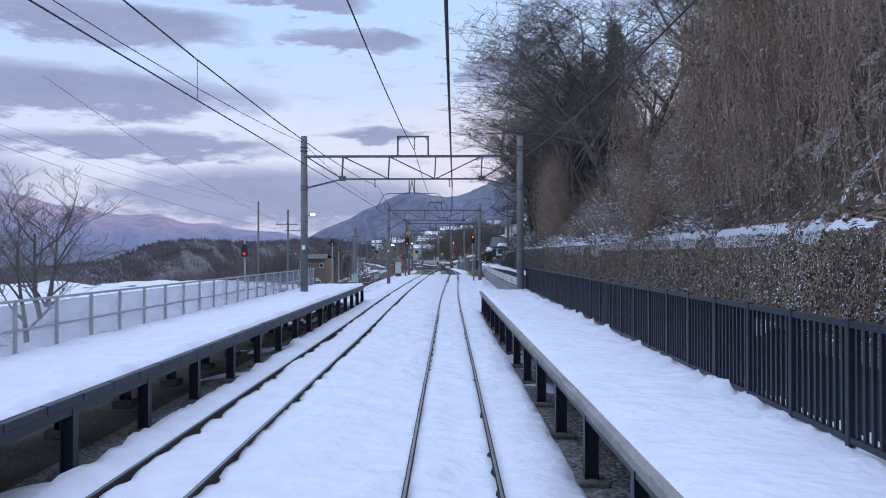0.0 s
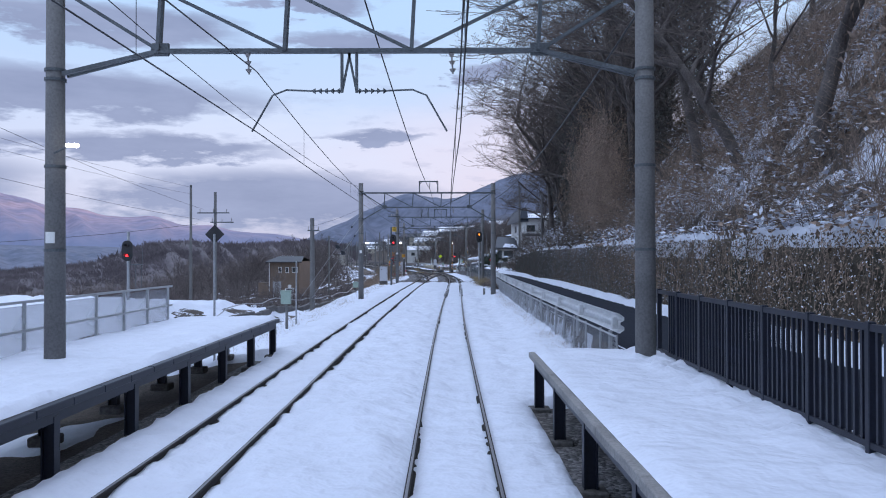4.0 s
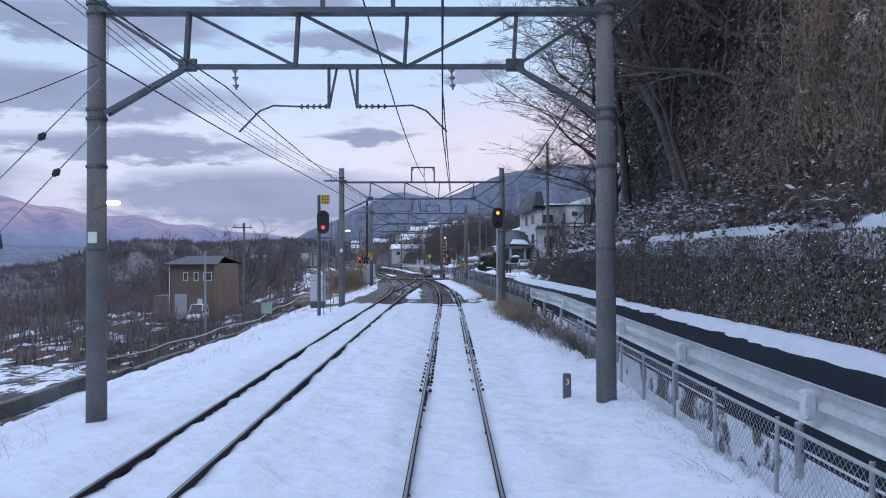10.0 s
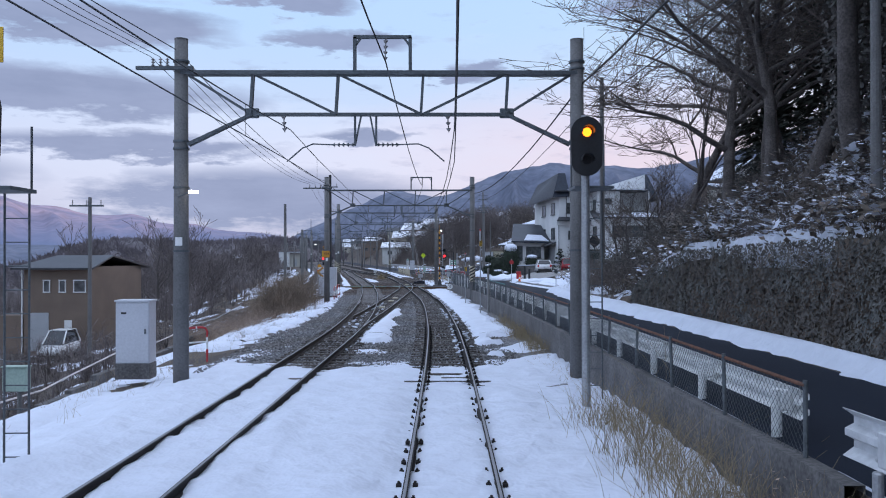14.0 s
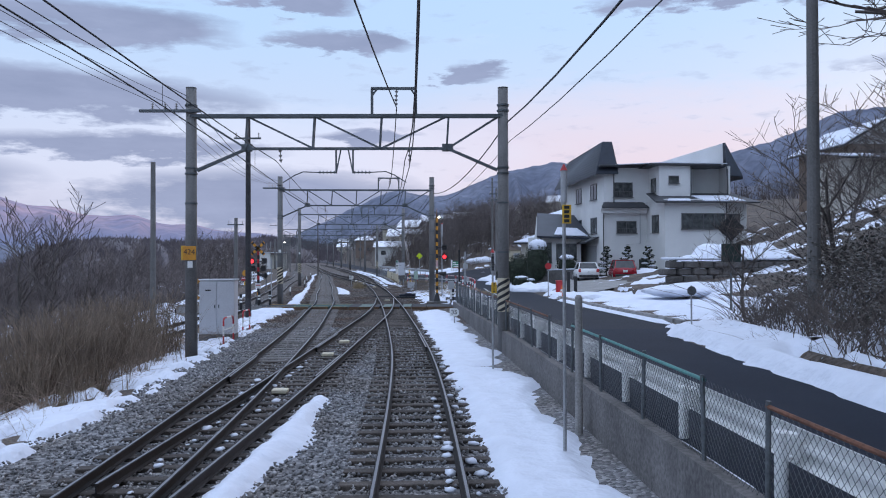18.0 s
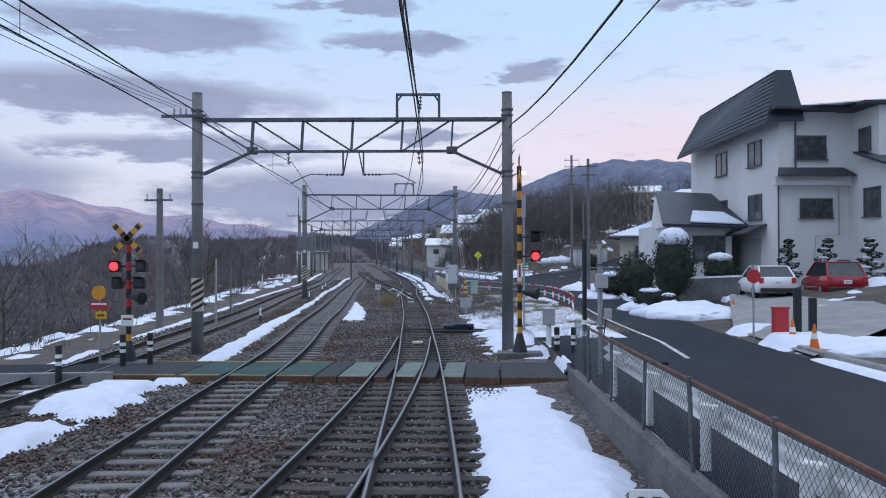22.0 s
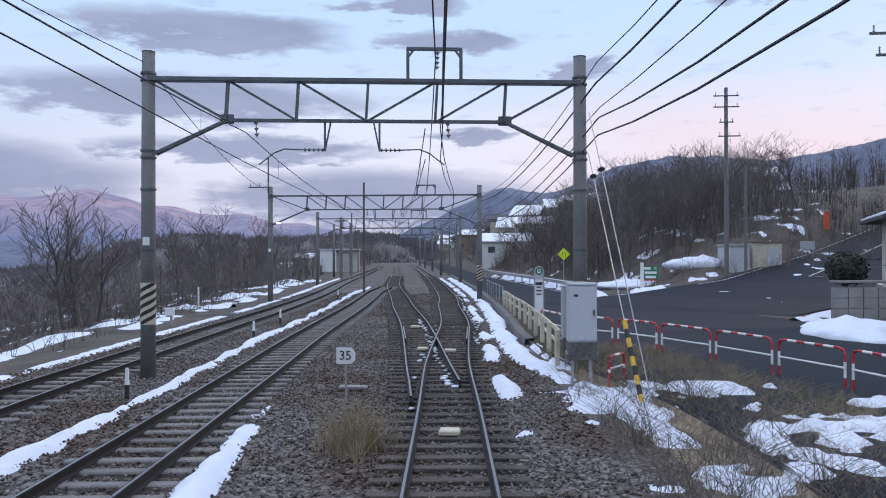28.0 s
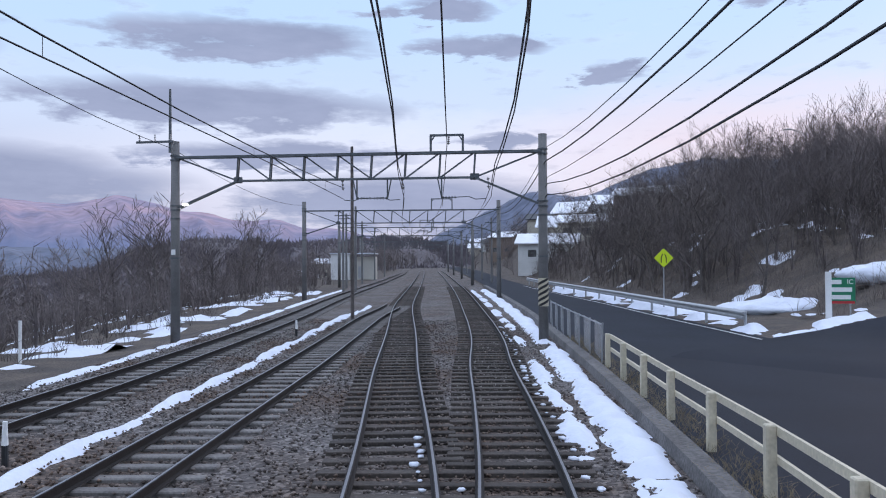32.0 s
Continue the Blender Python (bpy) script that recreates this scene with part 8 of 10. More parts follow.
# bus stop, road signs
bs = thing("bus_stop_sign", (-2.98, 216.9, 0), "white bus stop pillar with a green disc and timetable", "bus stop", rz=4)
for dx in (-0.165, 0.165):
    rd("tube", bs, GALV, (dx, 0, -0.1), (dx, 0, 2.2), 0.025, seg=8)
bx("panel", bs, WHITEP, (0, 0, 1.05), (0.30, 0.03, 1.7), 0.004)
GREENS = material("sign_green", (0.01, 0.20, 0.10), 0.45, var=0.1, bump=0)
soup("arch", *tubes([[(0.165 * math.cos(math.pi * k / 12), 0, 2.2 + 0.165 * math.sin(math.pi * k / 12)) for k in range(13)]], 0.025, 8), GALV, bs)
bx("panel", bs, LIGHTGREY, (0, 0.005, 2.05), (0.30, 0.025, 0.55), 0.004)
dsc = rd("disc", bs, GREENS, (0, 0.0, 2.2), (0, -0.03, 2.2), 0.135, seg=24)
bx("bus_shape", dsc, WHITEP, (0, -0.036, 2.2), (0.12, 0.008, 0.14), 0.003)
bx("bus_window", dsc, GREENS, (0, -0.042, 2.22), (0.09, 0.006, 0.05))
for k, (w, h) in enumerate(((0.26, 0.10), (0.18, 0.045), (0.2, 0.045), (0.18, 0.045))):
    bx("writing", bs, BLACKP, (0, -0.018, 1.75 - 0.13 * k), (w, 0.005, h))
gs = thing("direction_sign", (4.6, 244.2, ground_z(4.6, 244.2) + 0.1), "green road sign with white writing and a red strip", "road sign")
for dx in (-0.35, 0.35):
    rd("post", gs, GALV, (dx, 0.04, -0.3), (dx, 0.04, 1.3), 0.03)
gp = bx("board", gs, GREENS, (0, 0, 0.95), (1.05, 0.03, 1.0), 0.01)
letters("IC", 0.26, (0.33, -0.022, 1.28), gp, WHITEP)
for z, w in ((1.28, 0.46), (0.98, 0.8), (0.68, 0.7)):
    bx("writing", gp, WHITEP, (-0.22 if w < 0.5 else 0, -0.018, z), (w, 0.005, 0.17))
bx("red_strip", gp, RED, (0, -0.017, 0.48), (1.0, 0.004, 0.1))
wp = thing("timetable_post", (3.95, 243.6, ground_z(3.95, 243.6)), "slim white post behind the green sign", "post")
bx("post", wp, WHITEP, (0, 0, 0.9), (0.22, 0.08, 1.9), 0.01)
YG = material("sign_yellow_green", (0.60, 0.75, 0.02), 0.4, var=0.05, bump=0)
yd = thing("road_sign", (-1.06, 254.6, 0), "bright yellow-green diamond road narrows sign", "road sign")
rd("post", yd, GALV, (0, 0.03, -0.2), (0, 0.03, 3.1), 0.035)
dp = bx("diamond", yd, YG, (0, 0, 2.86), (0.72, 0.02, 0.72), 0.01, ry=45)
for s in (-1, 1):
    bx("symbol", dp, BLACKP, (s * 0.13, -0.013, 2.75), (0.05, 0.006, 0.3), 0, ry=0)
    bx("symbol", dp, BLACKP, (s * 0.09, -0.013, 2.98), (0.05, 0.006, 0.22), 0, ry=-s * 20)
orange = thing("banner", (21.9, 262.0, 4.2), "upright orange-red banner beside the climbing road", "banner")
rd("pole", orange, GALV, (0, 0, -0.5), (0, 0, 2.6), 0.025)
bx("cloth", orange, material("orange_cloth", (0.75, 0.10, 0.02), 0.8, var=0.1, bump=0.05), (0.28, 0, 1.6), (0.5, 0.015, 1.6))
nb = thing("notice_board", (17.4, 252.0, 2.2), "small grey notice board on two posts", "sign")
for dx in (-0.4, 0.4):
    rd("post", nb, GALV, (dx, 0, -0.5), (dx, 0, 1.6), 0.03)
bx("board", nb, GREYP, (0, -0.02, 1.3), (1.1, 0.03, 0.65), 0.01)

# side road surface and markings
V, Fc = [], []
P = []
for (x0, y0, z0, w0), (x1, y1, z1, w1) in zip(SIDE, SIDE[1:]):
    for k in range(6):
        u = k / 6
        P.append((x0 + (x1 - x0) * u, y0 + (y1 - y0) * u, z0 + (z1 - z0) * u, w0 + (w1 - w0) * u))
for i, (x, y, z, w) in enumerate(P):
    a, b = P[max(0, i - 1)], P[min(len(P) - 1, i + 1)]
    d = Vector((b[0] - a[0], b[1] - a[1])).normalized()
    for k in range(9):
        o = w * (k / 4 - 1)
        V.append((x + d.y * o, y - d.x * o, z + (0.05 if i else -0.15)))
for i in range(len(P) - 1):
    for k in range(8):
        Fc.append((i * 9 + k, i * 9 + k + 1, (i + 1) * 9 + k + 1, (i + 1) * 9 + k))
tagged(soup("side_road", V, Fc, ASPHALT, smooth=True), "dark asphalt side road climbing from the junction", "road", kind="structure")
PAINT = material("road_paint", (0.62, 0.62, 0.60), 0.7, var=0.3, scale=2, fine=12, bump=0.05)


def paint_line(pts, w, label):
    V, Fc = [], []
    for i, p in enumerate(pts):
        a, b = Vector(pts[max(0, i - 1)]), Vector(pts[min(len(pts) - 1, i + 1)])
        d = (b - a).normalized()
        n = Vector((d.y, -d.x, 0)) * w / 2
        V += [tuple(Vector(p) + n), tuple(Vector(p) - n)]
    for i in range(len(pts) - 1):
        Fc.append((2 * i, 2 * i + 1, 2 * i + 3, 2 * i + 2))
    return tagged(soup("road_marking", V, Fc, PAINT), label, "road marking", "road markings")


def side_pt(i, o):
    x, y, z, w = P[i]
    a, b = P[max(0, i - 1)], P[min(len(P) - 1, i + 1)]
    d = Vector((b[0] - a[0], b[1] - a[1])).normalized()
    return (x + d.y * o, y - d.x * o, z + 0.06)


paint_line([side_pt(i, 0.3) for i in range(13, 34)], 0.14, "white centre line up the side road")
paint_line([side_pt(i, -P[i][3] + 0.5) for i in range(10, 34)], 0.12, "white edge line along the side road")
paint_line([side_pt(13, 0.3), side_pt(13, 4.0)], 0.4, "white stop line at the junction")
paint_line([(float(ROADL(y)) + 0.55, y, float(ROADZ(y)) + 0.006) for y in np.arange(170, 193, 1.5)], 0.13, "worn white edge line on the road")
paint_line([(float(ROADR(y)) - 0.5, y, float(ROADZ(y)) + 0.006) for y in np.arange(238, 300, 2.0)], 0.13, "worn white edge line on the road")
for k in range(3):
    i = 15 + 2 * k
    paint_line([side_pt(i, 1.4), side_pt(i, 3.2)], 0.5, "worn white lettering painted on the road")

# ---------------------------------------------------------------- houses
STUCCO = material("white_stucco", (0.70, 0.70, 0.69), 0.8, var=0.10, scale=0.5, fine=30, bump=0.12, bump_dist=0.006)
STUCCO2 = material("cream_stucco", (0.55, 0.52, 0.46), 0.85, var=0.12, scale=0.6, fine=25, bump=0.1, bump_dist=0.006)
BROWNW = material("brown_cladding", (0.20, 0.145, 0.11), 0.8, var=0.15, scale=0.8, fine=20, bump=0.1)
DARKROOF = material("dark_metal_roof", (0.035, 0.042, 0.058), 0.45, 0.3, var=0.25, scale=1.0, fine=12, bump=0.1)
TILE = material("dark_roof_tile", (0.045, 0.048, 0.055), 0.55, var=0.3, scale=1, fine=10, bump=0.2)
FRAME = material("window_frame", (0.10, 0.10, 0.105), 0.5, 0.3, var=0.1, bump=0)
PANE = material("window_pane", (0.10, 0.11, 0.11), 0.08, var=0.5, scale=1.2, fine=3, bump=0)


def window_part(parent, c, w, h, axis, n=2, sill=True, mat=None):
    """A framed sliding window on a wall: axis 'y' faces back along the line, 'x' faces the tracks."""
    def o(dx, dout, dz, sx, sout, sz):
        return ((c[0] + dx, c[1] - dout, c[2] + dz), (sx, sout, sz)) if axis == "y" else ((c[0] - dout, c[1] + dx, c[2] + dz), (sout, sx, sz))
    fr = bx("window", parent, PANE, *o(0, 0.0, 0, w, 0.06, h))
    for dz in (-h / 2, h / 2):
        bx("frame", fr, FRAME, *o(0, 0.03, dz, w + 0.08, 0.07, 0.07))
    for k in range(n + 1):
        bx("frame", fr, FRAME, *o(-w / 2 + w * k / n, 0.03, 0, 0.06, 0.065, h))
    if sill:
        bx("sill", fr, FRAME, *o(0, 0.10, -h / 2 - 0.02, w + 0.2, 0.14, 0.05))
    return fr


def slope(name, parent, mat, pts, thick=0.12, label=""):
    """A flat roof plane through corner points, given some thickness."""
    bm = B()
    top = [bm.verts.new(p) for p in pts]
    bot = [bm.verts.new((p[0], p[1], p[2] - thick)) for p in pts]
    bm.faces.new(top)
    bm.faces.new(bot[::-1])
    n = len(pts)
    for i in range(n):
        j = (i + 1) % n
        bm.faces.new((top[j], top[i], bot[i], bot[j]))
    bmesh.ops.recalc_face_normals(bm, faces=bm.faces[:])
    return part(name, bm, mat, parent, label)


# white three-storey house: corner at the origin, front along +x, side along +y
H = thing("house", (16.55, 195.2, 0), "large white three-storey house with a dark mansard roof and snow", "house", rz=4.5)
bx("wall", H, STUCCO, (4.2, 7.4, 5.95), (8.4, 14.8, 9.7))
bx("wall", H, STUCCO, (6.6, -1.6, 4.35), (5.4, 6.0, 6.5))
bx("wall", H, STUCCO, (9.9, 1.0, 4.35), (3.4, 9.0, 6.5))
# skirt roofs
slope("skirt_roof", H, TILE, [(-0.5, -1.0, 7.15), (3.8, -1.0, 7.15), (3.6, 0.05, 7.65), (0.0, 0.05, 7.65)])
bx("string_course", H, STUCCO, (1.7, -0.25, 6.85), (4.2, 0.5, 0.5))
slope("skirt_roof", H, TILE, [(2.9, -5.2, 7.35), (12.0, -5.2, 7.35), (11.4, -1.2, 8.35), (3.5, -1.2, 8.35)])
slope("roof_snow", H, SNOW, [(4.0, -5.0, 7.47), (6.0, -5.0, 7.47), (6.2, -4.2, 7.68), (4.4, -4.2, 7.68)], 0.08, "thin white snow on the roof")
slope("roof_snow", H, SNOW, [(7.2, -5.0, 7.47), (10.8, -5.0, 7.47), (10.4, -2.6, 8.07), (7.0, -2.6, 8.07)], 0.08, "thin white snow on the roof")
# upper storey and main roof
bx("wall", H, STUCCO, (5.55, -1.1, 9.2), (2.8, 3.0, 3.2))
bx("wall", H, STUCCO, (9.2, 3.0, 9.3), (4.6, 5.6, 3.0))
bx("wall", H, STUCCO, (10.9, -0.2, 9.3), (0.16, 3.0, 2.9))
bx("eave_board", H, TILE, (5.6, 5.2, 10.80), (12.4, 12.4, 0.20), 0.02)
bx("eave_board", H, TILE, (6.4, -1.4, 10.72), (6.4, 3.2, 0.18), 0.02)
slope("roof_snow", H, SNOW, [(0.9, -0.9, 10.93), (4.2, -2.6, 10.93), (10.4, -2.4, 10.93), (11.0, 5.5, 11.5), (1.0, 5.5, 11.5)], 0.06, "thin white snow on the roof")
# mansard end facing the tracks, with seams
slope("mansard", H, DARKROOF, [(-1.1, 14.6, 9.95), (-0.9, -0.6, 10.15), (0.0, 0.3, 13.1), (0.0, 12.8, 12.7)], 0.16, "dark blue-grey ribbed metal roof")
slope("mansard", H, DARKROOF, [(-0.9, -0.6, 10.15), (1.15, -0.6, 10.2), (0.85, 0.3, 13.1), (0.0, 0.3, 13.1)], 0.10)
slope("mansard", H, DARKROOF, [(0.0, 0.3, 13.1), (0.85, 0.3, 13.1), (0.85, 12.8, 12.7), (0.0, 12.8, 12.7)], 0.1)
slope("mansard", H, DARKROOF, [(0.85, 0.3, 13.1), (1.2, -0.4, 10.6), (1.2, 14, 10.6), (0.85, 12.8, 12.7)], 0.1)
for k in range(12):
    u = (k + 0.5) / 12
    bm = B()
    p0 = Vector((-1.1, 14.6, 9.95)).lerp(Vector((0.0, 12.8, 12.7)), u)
    p1 = Vector((-0.9, -0.6, 10.15)).lerp(Vector((0.0, 0.3, 13.1)), u)
    beam(bm, p0 + Vector((-0.03, 0, 0)), p1 + Vector((-0.03, 0, 0)), 0.03, 0.03)
    part("roof_seam", bm, DARKROOF, H)
slope("mansard", H, DARKROOF, [(12.2, -1.6, 9.9), (12.2, 4.5, 9.9), (10.9, 4.0, 12.9), (10.9, -0.9, 12.95)], 0.3)
slope("mansard", H, DARKROOF, [(10.9, -0.9, 12.95), (10.7, -1.6, 10.0), (12.2, -1.6, 9.9)], 0.1)
slope("gable", H, STUCCO, [(10.75, -0.8, 10.9), (10.75, -0.7, 12.9), (5.6, 1.0, 11.35), (5.6, 1.0, 11.1)], 0.1)
for z in (5.6, 8.75):
    for yy in (3.2, 8.6):
        window_part(H, (-0.02, yy, z), 1.9, 1.45, "x")
window_part(H, (-0.02, 12.2, 5.4), 1.2, 1.2, "x")
for x, z, w, h in ((2.05, 5.35, 1.75, 1.05), (1.75, 8.7, 1.7, 1.3)):
    window_part(H, (x, -0.02, z), w, h, "y")
    for k in range(12):
        bx("balcony_bar", H, FRAME, (x - w / 2 + w * k / 11, -0.2, z - h * 0.28), (0.02, 0.02, 0.42))
    bx("balcony_rail", H, FRAME, (x, -0.2, z - h * 0.10), (w + 0.1, 0.03, 0.03))
window_part(H, (3.88, -2.4, 5.55), 1.5, 1.5, "x")
window_part(H, (7.25, -4.62, 5.7), 3.75, 1.3, "y", 4)
window_part(H, (10.4, -3.52, 5.6), 1.1, 1.5, "y", 1)
window_part(H, (5.45, -2.62, 9.4), 0.85, 0.65, "y", 1)
window_part(H, (4.13, -1.3, 9.0), 1.1, 1.2, "x", 1)
window_part(H, (7.3, 0.18, 8.9), 0.6, 1.4, "y", 1)
for x, y, z0, z1 in ((-0.06, -0.06, 1.6, 7.1), (0.9, -0.08, 7.6, 10.2), (9.26, -4.66, 1.6, 7.3), (7.0, -2.66, 8.0, 10.6), (10.7, -1.75, 8.0, 10.5)):
    rd("downpipe", H, FRAME, (x, y, z0), (x, y, z1), 0.05, seg=8)
soup("wall_pipe", *tubes([[(3.3, -0.08, 6.6), (3.3, -0.08, 3.9), (2.0, -0.08, 3.8), (1.9, -0.08, 2.4)]], 0.035, 6), GREYP, H)
sh = bx("shutter_door", H, GREYP, (-0.03, 4.2, 2.6), (0.06, 3.6, 2.3))
for k in range(16):
    bx("slat", sh, GREYP, (-0.065, 4.2, 1.52 + 0.14 * k), (0.02, 3.58, 0.11))
slope("porch_roof", H, TILE, [(-1.3, 1.6, 4.05), (-1.3, 8.6, 4.05), (0.05, 8.6, 4.6), (0.05, 1.6, 4.6)])
bx("basement_window", H, PANE, (3.6, -0.04, 2.0), (0.8, 0.06, 1.0))
bx("meter_box", H, GREYP, (4.6, -4.68, 2.2), (0.5, 0.2, 0.7), 0.02)

# annex with a sweeping dark roof
A = thing("house", (11.6, 199.6, 0), "white annex with a steep dark roof and large windows", "house", rz=2)
bx("wall", A, STUCCO, (1.85, 4.5, 2.6), (3.7, 9.0, 4.2))
slope("roof", A, DARKROOF, [(-0.7, -0.9, 4.7), (4.5, -0.9, 4.5), (4.3, 6.0, 7.0), (0.5, 6.0, 7.2)], 0.16)
slope("roof_snow", A, SNOW, [(1.0, -0.7, 4.86), (4.2, -0.7, 4.72), (3.6, 1.3, 5.5), (1.7, 1.3, 5.6)], 0.08, "white snow sliding down the roof")
slope("gable_side", A, STUCCO, [(-0.5, -0.7, 4.55), (0.45, 6.0, 7.0), (0.2, 6.0, 4.5), (-0.3, -0.6, 4.3)], 0.06)
window_part(A, (2.3, -0.02, 3.2), 1.9, 1.5, "y", 3)
window_part(A, (0.45, -0.02, 3.1), 0.8, 1.9, "y", 1)
window_part(A, (-0.02, 1.6, 3.0), 2.2, 1.9, "x", 3)
W = thing("house", (16.9, 224.8, ground_z(15.6, 226.0) - 0.2), "two-storey cream house with snow-covered tiled roofs behind a block wall", "house", rz=-14)
bx("wall", W, STUCCO2, (0, 0, 1.7), (8.2, 6.6, 3.9))
bx("wall", W, STUCCO2, (1.6, 0.6, 5.2), (4.4, 4.4, 3.2))


def hipped(parent, cx, cy, hx, hy, z0, z1, r):
    """Low hipped roof with tile ribs under snow, over a box of half sizes hx and hy."""
    c = [(cx - hx, cy - hy, z0), (cx + hx, cy - hy, z0), (cx + hx, cy + hy, z0), (cx - hx, cy + hy, z0)]
    a, b = (cx - hx + r, cy, z1), (cx + hx - r, cy, z1)
    for pts in ([c[0], c[1], b, a], [c[2], c[3], a, b], [c[1], c[2], b], [c[3], c[0], a]):
        slope("roof", parent, TILE, pts, 0.16)
        m = Vector((sum(p[0] for p in pts) / len(pts), sum(p[1] for p in pts) / len(pts), 0))
        slope("roof_snow", parent, SNOW, [(p[0] + (m.x - p[0]) * 0.04, p[1] + (m.y - p[1]) * 0.04, p[2] + 0.10) for p in pts], 0.09, "white snow covering the tiles")
    for k in range(int(hx * 2 / 0.34)):
        x = cx - hx + 0.17 + 0.34 * k
        u = min(1.0, (hx - abs(x - cx)) / r)
        bm = B()
        beam(bm, (x, cy - hy + 0.05, z0 + 0.11), (x, cy - hy + u * hy * 0.97, z0 + 0.10 + u * (z1 - z0)), 0.13, 0.05)
        part("tile_ridge", bm, SNOW, parent)


hipped(W, 0, 0, 5.0, 4.2, 3.5, 5.0, 4.0)
hipped(W, 1.6, 0.6, 3.0, 3.0, 6.8, 7.8, 2.6)
window_part(W, (-1.8, -3.32, 2.0), 1.8, 1.3, "y")
window_part(W, (1.9, -3.32, 1.9), 2.2, 1.6, "y", 3)
window_part(W, (1.5, -1.62, 5.9), 1.9, 0.9, "y")
window_part(W, (-4.12, 0.6, 2.0), 1.7, 1.3, "x")
window_part(W, (-0.62, 0.6, 5.9), 1.6, 0.9, "x")
bx("dark_porch", W, GLASS, (-0.1, -3.33, 1.3), (1.3, 0.05, 2.1))
# house up the slope, its gable towards the road
U = thing("house", (38.6, 189, 7.0), "brown and white gabled house with snowy roofs on the slope", "house", rz=3)
bx("wall", U, BROWNW, (0, 4, 2.4), (6.6, 8, 5.2))
slope("gable", U, STUCCO, [(-3.2, -0.06, 5.0), (3.2, -0.06, 5.0), (0, -0.06, 6.9)], 0.05)
for s_ in (-1, 1):
    slope("roof", U, TILE, [(s_ * 4.1, -0.9, 4.75), (0, -0.9, 7.2), (0, 8.8, 7.2), (s_ * 4.1, 8.8, 4.75)])
    slope("roof_snow", U, SNOW, [(s_ * 4.0, -0.7, 4.92), (s_ * 0.4, -0.7, 7.07), (s_ * 0.4, 8.6, 7.07), (s_ * 4.0, 8.6, 4.92)], 0.07)
window_part(U, (-0.6, -0.03, 3.9), 1.8, 1.1, "y")
bx("wall", U, STUCCO2, (-0.8, -2.4, 1.2), (10.0, 4.4, 4.2))
slope("roof", U, TILE, [(-6.4, -5.2, 3.25), (4.8, -5.2, 3.25), (4.8, 0.0, 4.1), (-6.4, 0.0, 4.1)])
slope("roof_snow", U, SNOW, [(-6.2, -5.1, 3.38), (4.6, -5.1, 3.38), (4.6, -0.4, 4.15), (-6.2, -0.4, 4.15)], 0.1)
window_part(U, (1.6, -4.63, 1.9), 1.6, 1.6, "y", 2)
# stone retaining wall and yard walls by the drive
yard = thing("stone_wall", (0, 0, 0), "dark dry-stone wall with snow on top beside the drive", "wall")
for k in range(9):
    for j in range(4):
        bm = B()
        box(bm, (15.0 + 0.95 * k + 0.4 * (j % 2), 170.3 + 0.15 * k, 1.0 + 0.42 * j), (0.9, 0.6, 0.40), rng.uniform(8, 26), rng.uniform(-5, 5), rng.uniform(-5, 5), 0.07)
        part("stone", bm, DARKCONC, yard)
bm = B()
box(bm, (19.2, 171.0, 2.62), (8.9, 1.0, 0.16), 9, bev=0.06)
part("snow_cap", bm, SNOW, yard)
bw = thing("block_wall", (0, 0, 0), "low grey block wall in front of the house", "wall")
for a, b in (((10.2, 192.6), (15.4, 192.2)),):
    bm = B()
    beam(bm, (*a, 0.95), (*b, 1.15), 0.16, 1.15)
    part("wall", bm, DARKCONC, bw)
    bm = B()
    beam(bm, (*a, 1.57), (*b, 1.77), 0.22, 0.09)
    part("snow_cap", bm, SNOW, bw)
cw = thing("block_wall", (0, 0, 0), "grey concrete block wall on the corner of the junction", "wall")
for j in range(3):
    for k in range(7):
        bx("block", cw, CONCRETE, (8.8 + 0.62 * k, 220.6 + 0.15 * k, 0.45 + 0.42 * j), (0.60, 0.2, 0.40), 0.01, rz=13)
bx("coping", cw, CONCRETE, (10.7, 221.05, 1.72), (4.6, 0.3, 0.1), 0.02, rz=13)
kerb = thing("kerb", (0, 0, 0), "rough stone kerb between the road and the lot", "kerb")
for k in range(26):
    y = 150 + 0.85 * k
    x = float(ROADR(y)) + 0.35
    bx("kerb_stone", kerb, CONCRETE, (x, y, float(ROADZ(y)) + 0.06), (0.16, 0.82, 0.26), 0.03, rz=rng.uniform(-3, 3))
# drive and parked cars
dr = soup("driveway", [(8.6, 170, 0.30), (9.0, 178, 0.22), (12.5, 190.6, 0.80), (22, 190.2, 1.25), (26, 178, 1.9), (13, 174.5, 0.8)], [(0, 1, 2, 5), (2, 3, 4, 5)], CONCRETE)
tagged(dr, "pale concrete drive rising from the road to the house", "driveway", kind="structure")


